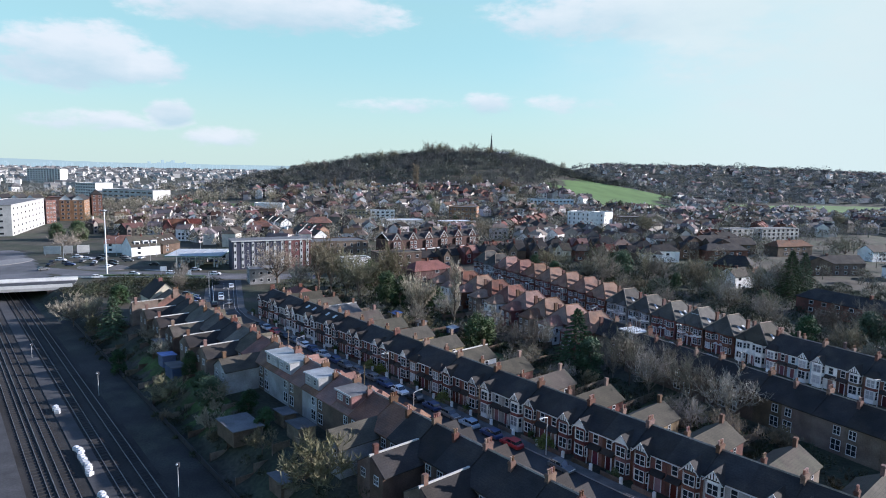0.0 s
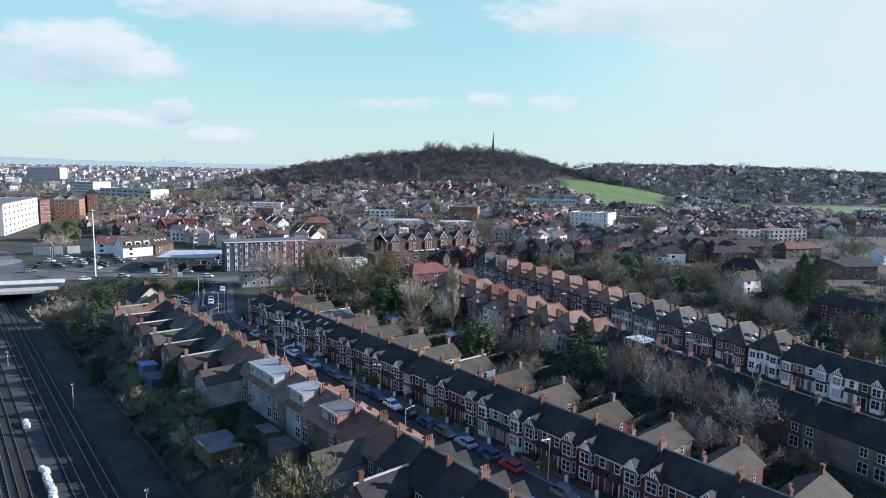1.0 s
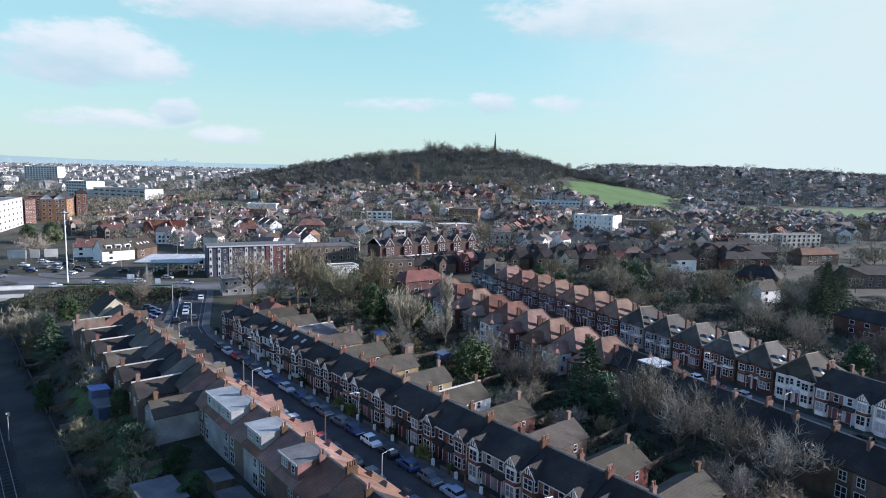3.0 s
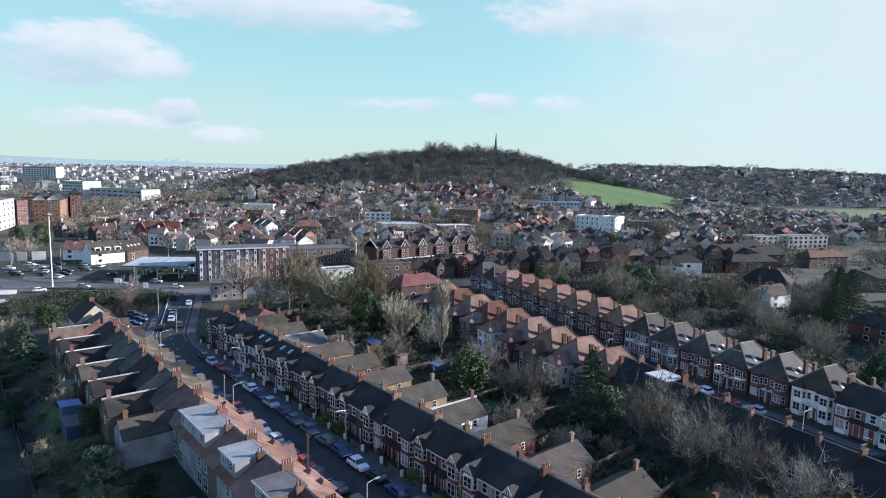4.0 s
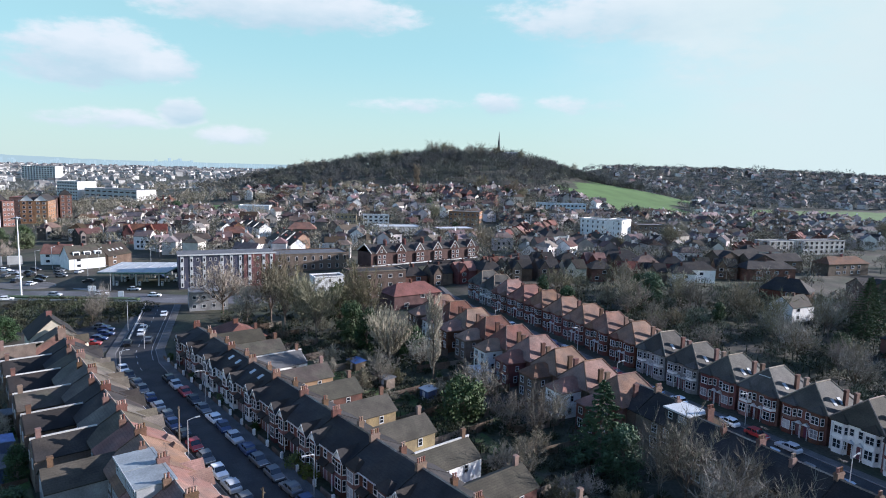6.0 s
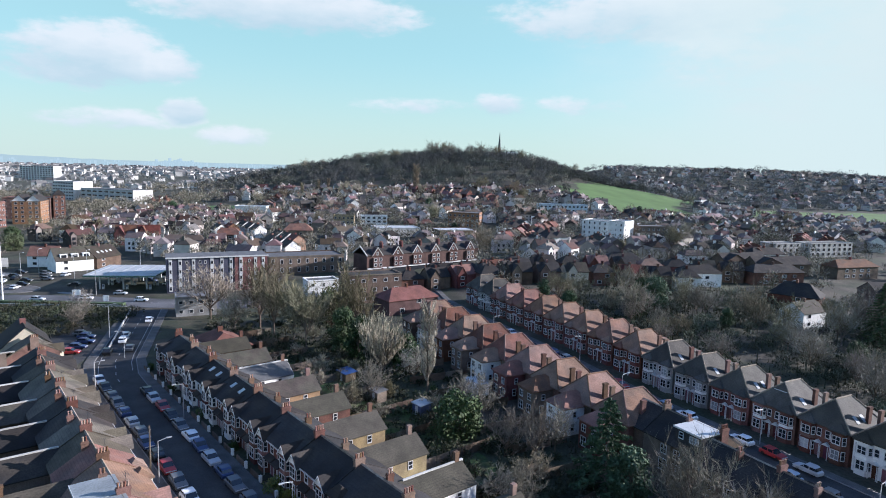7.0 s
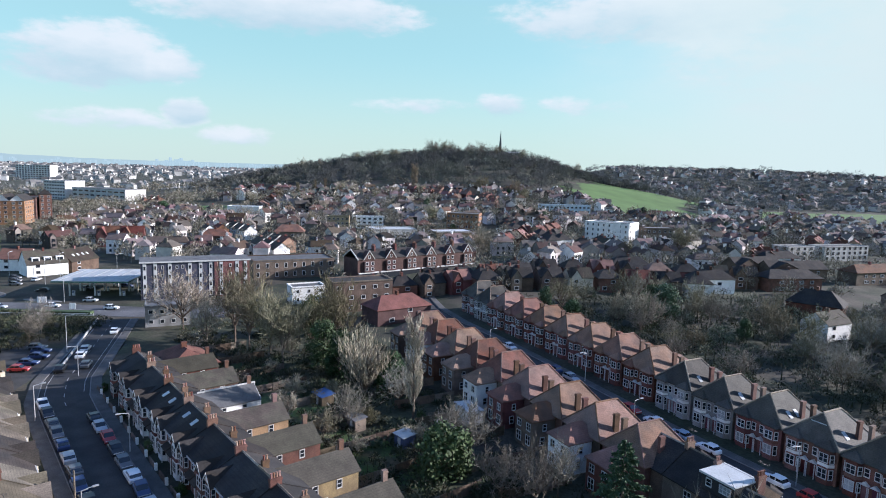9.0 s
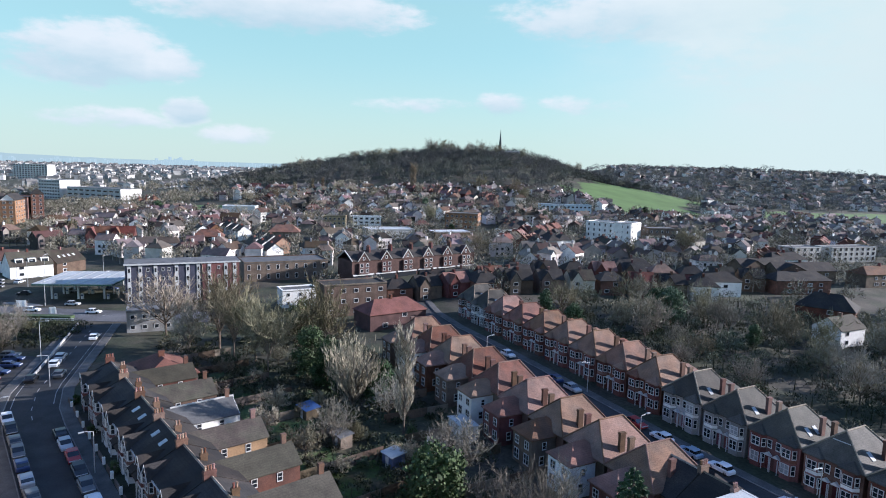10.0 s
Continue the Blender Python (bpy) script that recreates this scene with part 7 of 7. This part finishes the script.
def far_roofs(name, count, area, label, wall_mat, roof_mat, seed, grow=1.0):
    """Far houses joined: walls in one mesh, roofs in another."""
    rg = random.Random(seed)
    a, b, c = Geo(), Geo(), Geo()
    n = 0
    for _ in range(count * 12):
        if n >= count:
            break
        x, y = rg.uniform(area[0], area[1]), rg.uniform(area[2], area[3])
        az = math.degrees(math.atan2(x, y))
        if not -50 < az < 38 or not free(x, y, 10) or ((x + 170) / 310) ** 2 + ((y - 860) / 215) ** 2 < 1.0:
            continue
        if y < 640 and ((y < 240 + 0.25 * abs(x) and x < 90) or x * 0.788 + y * 0.615 < 225 and x > 60 or (x > -70 and -0.615 * x + 0.788 * y < 215) or any((x - p) ** 2 + (y - q) ** 2 < 130 for p, q in spots)):
            continue
        if y < 640:
            spots.append((x, y))
        n += 1
        w, d, e = rg.uniform(7, 13) * grow, rg.uniform(6.5, 8) * grow, rg.uniform(5.0, 7.5) * grow
        t = rg.choice((20, 110, 65)) + rg.gauss(0, 8)
        m = pose(x, y, height(x, y), 0, 0, t)
        hip = rg.random() < 0.4
        gb = Geo().hip(-0.3, -0.3, w + 0.3, d + 0.3, e, 2.7 * grow, d * 0.4) if hip else gable_roof(Geo(), -0.2, w + 0.2, 0, d, e, 2.6 * grow)
        ga = Geo().box(0, 0, -4, w, d, e) if hip else Geo().extrude_x([(0, -4), (d, -4), (d, e), (d / 2, e + 2.6 * grow), (0, e)], 0, w)
        gc = Geo()
        if y < 900:
            # bay with its own gable, stack, windows
            if rg.random() < 0.6:
                bx = rg.choice((0.5, w - 3.4))
                ga.extrude_y([(bx, -4), (bx + 2.9, -4), (bx + 2.9, e - 0.2), (bx + 1.45, e + 1.5), (bx, e - 0.2)], -0.8, 0.6)
                gable_roof_y(gb, bx, bx + 2.9, -1.1, d * 0.4, e - 0.2, 1.7)
                for z in (0.9, 3.4):
                    gc.box(bx + 0.6, -0.86, z, bx + 2.3, -0.78, z + 1.4)
            sx_ = rg.uniform(0.2, 0.8) * w
            ga.box(sx_ - 0.35, d / 2 - 0.6, e + 1.0, sx_ + 0.35, d / 2 + 0.6, e + 2.7 * grow + 1.2)
            for z in (1.0, 3.4):
                for f in (0.25, 0.5, 0.8):
                    gc.box(w * f - 0.55, -0.06, z, w * f + 0.55, 0.03, z + 1.25)
                gc.box(w - 0.03, d * 0.35, z, w + 0.06, d * 0.35 + 1.1, z + 1.25)
        for src, dst in ((ga, a), (gb, b), (gc, c)):
            k = len(dst.v)
            dst.v += [tuple(m @ Vector(v)) for v in src.v]
            dst.f += [tuple(i + k for i in f) for f in src.f]
    o = tagged(new(name, a.mesh(name, M[wall_mat])), label, "houses", kind="stuff")
    r = tagged(new(name.replace("walls", "roofs"), b.mesh(name, M[roof_mat])), label.replace("walls", "roofs"), "roofs", kind="stuff")
    if c.v:
        tagged(new(name.replace("walls", "windows"), c.mesh(name, M["glass"])), label.replace("walls", "dark windows"), "windows", kind="stuff")
    return o, r


M["far_wall"] = material("far_house_wall", (0.42, 0.38, 0.35), 0.9, 0.2, 0.05, 0.6, 0.6, island=True)
M["far_roof"] = material("far_house_roof", (0.085, 0.068, 0.062), 0.9, 0.25, 0.05, 0.6, 0.55, island=True, second=(0.12, 0.07, 0.055), second_scale=0.02)
# greyer and less varied than far_wall and far_roof, imitating haze by colour
M["plain_wall"] = material("hazed_plain_wall", (0.40, 0.40, 0.39), 0.9, 0.2, 0.05, 0.6, 0.3, island=True)
M["plain_roof"] = material("hazed_plain_roof", (0.13, 0.125, 0.12), 0.9, 0.2, 0.05, 0.6, 0.3, island=True)
far_roofs("distant_walls", 800, (120, 1000, 900, 1640), "walls of far houses on the suburban ridge", "far_wall", "far_roof", 41)
far_roofs("distant_walls", 260, (150, 620, 420, 800), "walls of houses in the far suburb", "far_wall", "far_roof", 42)
far_roofs("distant_walls", 1000, (-2600, -380, 620, 3300), "walls of far houses in the plain", "plain_wall", "plain_roof", 43, 1.3)
far_roofs("distant_walls", 900, (-3600, -900, 1700, 4100), "walls of far houses near the horizon", "plain_wall", "plain_roof", 47, 2.0)
far_roofs("distant_walls", 150, (95, 430, 150, 380), "walls of houses east of the wood", "far_wall", "far_roof", 46)
far_roofs("distant_walls", 370, (-330, 330, 245, 620), "walls of houses in the town gaps", "far_wall", "far_roof", 45)
far_roofs("distant_walls", 90, (-330, 60, 560, 720), "walls of houses on the foot of the hill", "far_wall", "far_roof", 44)

# church spire on the hill, and big houses in the trees
sx, sy = -75, 893
ch = thing("church", "grey stone church tower with a slender lead spire", "church", m=pose(sx, sy, height(sx, sy)))
zt = 100.5 - height(sx, sy)
part("tower", Geo().box(-4, -4, -3, 4, 4, zt - 26), M["concrete"], ch)
part("spire", Geo().tube((0, 0, zt - 26), (0, 0, zt), 2.3, 0.1, 8), M["lead_dark"], ch)
part("nave", gable_roof(Geo(), 4, 30, -6, 6, 8, 5).box(4, -6, -3, 30, 6, 8), M["concrete"], ch)
for x, y, t in ((-95, 652, 10), (-82, 660, 30), (-48, 655, -20), (-30, 664, 15), (-120, 640, 40), (-150, 650, 0), (10, 668, 10)):
    town_house(rng.choice((5, 1, 0)), x, y, t)

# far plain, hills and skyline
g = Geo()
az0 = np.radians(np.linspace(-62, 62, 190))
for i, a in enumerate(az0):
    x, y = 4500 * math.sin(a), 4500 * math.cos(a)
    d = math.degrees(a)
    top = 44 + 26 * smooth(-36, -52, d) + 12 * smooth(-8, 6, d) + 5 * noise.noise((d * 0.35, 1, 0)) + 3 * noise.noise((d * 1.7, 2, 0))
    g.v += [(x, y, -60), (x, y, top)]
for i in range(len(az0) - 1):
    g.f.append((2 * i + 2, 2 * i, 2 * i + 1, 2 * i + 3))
structure("backdrop", g, M["haze_hill"], "far hills at the horizon in painted blue-grey haze", "backdrop")
# towers glow in a painted haze colour too
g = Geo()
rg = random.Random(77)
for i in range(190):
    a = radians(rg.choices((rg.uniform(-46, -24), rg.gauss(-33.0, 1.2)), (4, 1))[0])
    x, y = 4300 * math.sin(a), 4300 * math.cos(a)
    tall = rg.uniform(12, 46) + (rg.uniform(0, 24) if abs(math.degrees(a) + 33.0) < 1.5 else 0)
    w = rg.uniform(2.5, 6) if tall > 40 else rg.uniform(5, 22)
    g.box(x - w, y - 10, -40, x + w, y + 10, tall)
tagged(structure("city_skyline", g, M["haze_city"], "far city towers on the horizon in painted pale blue haze", "skyline"), kind="stuff")
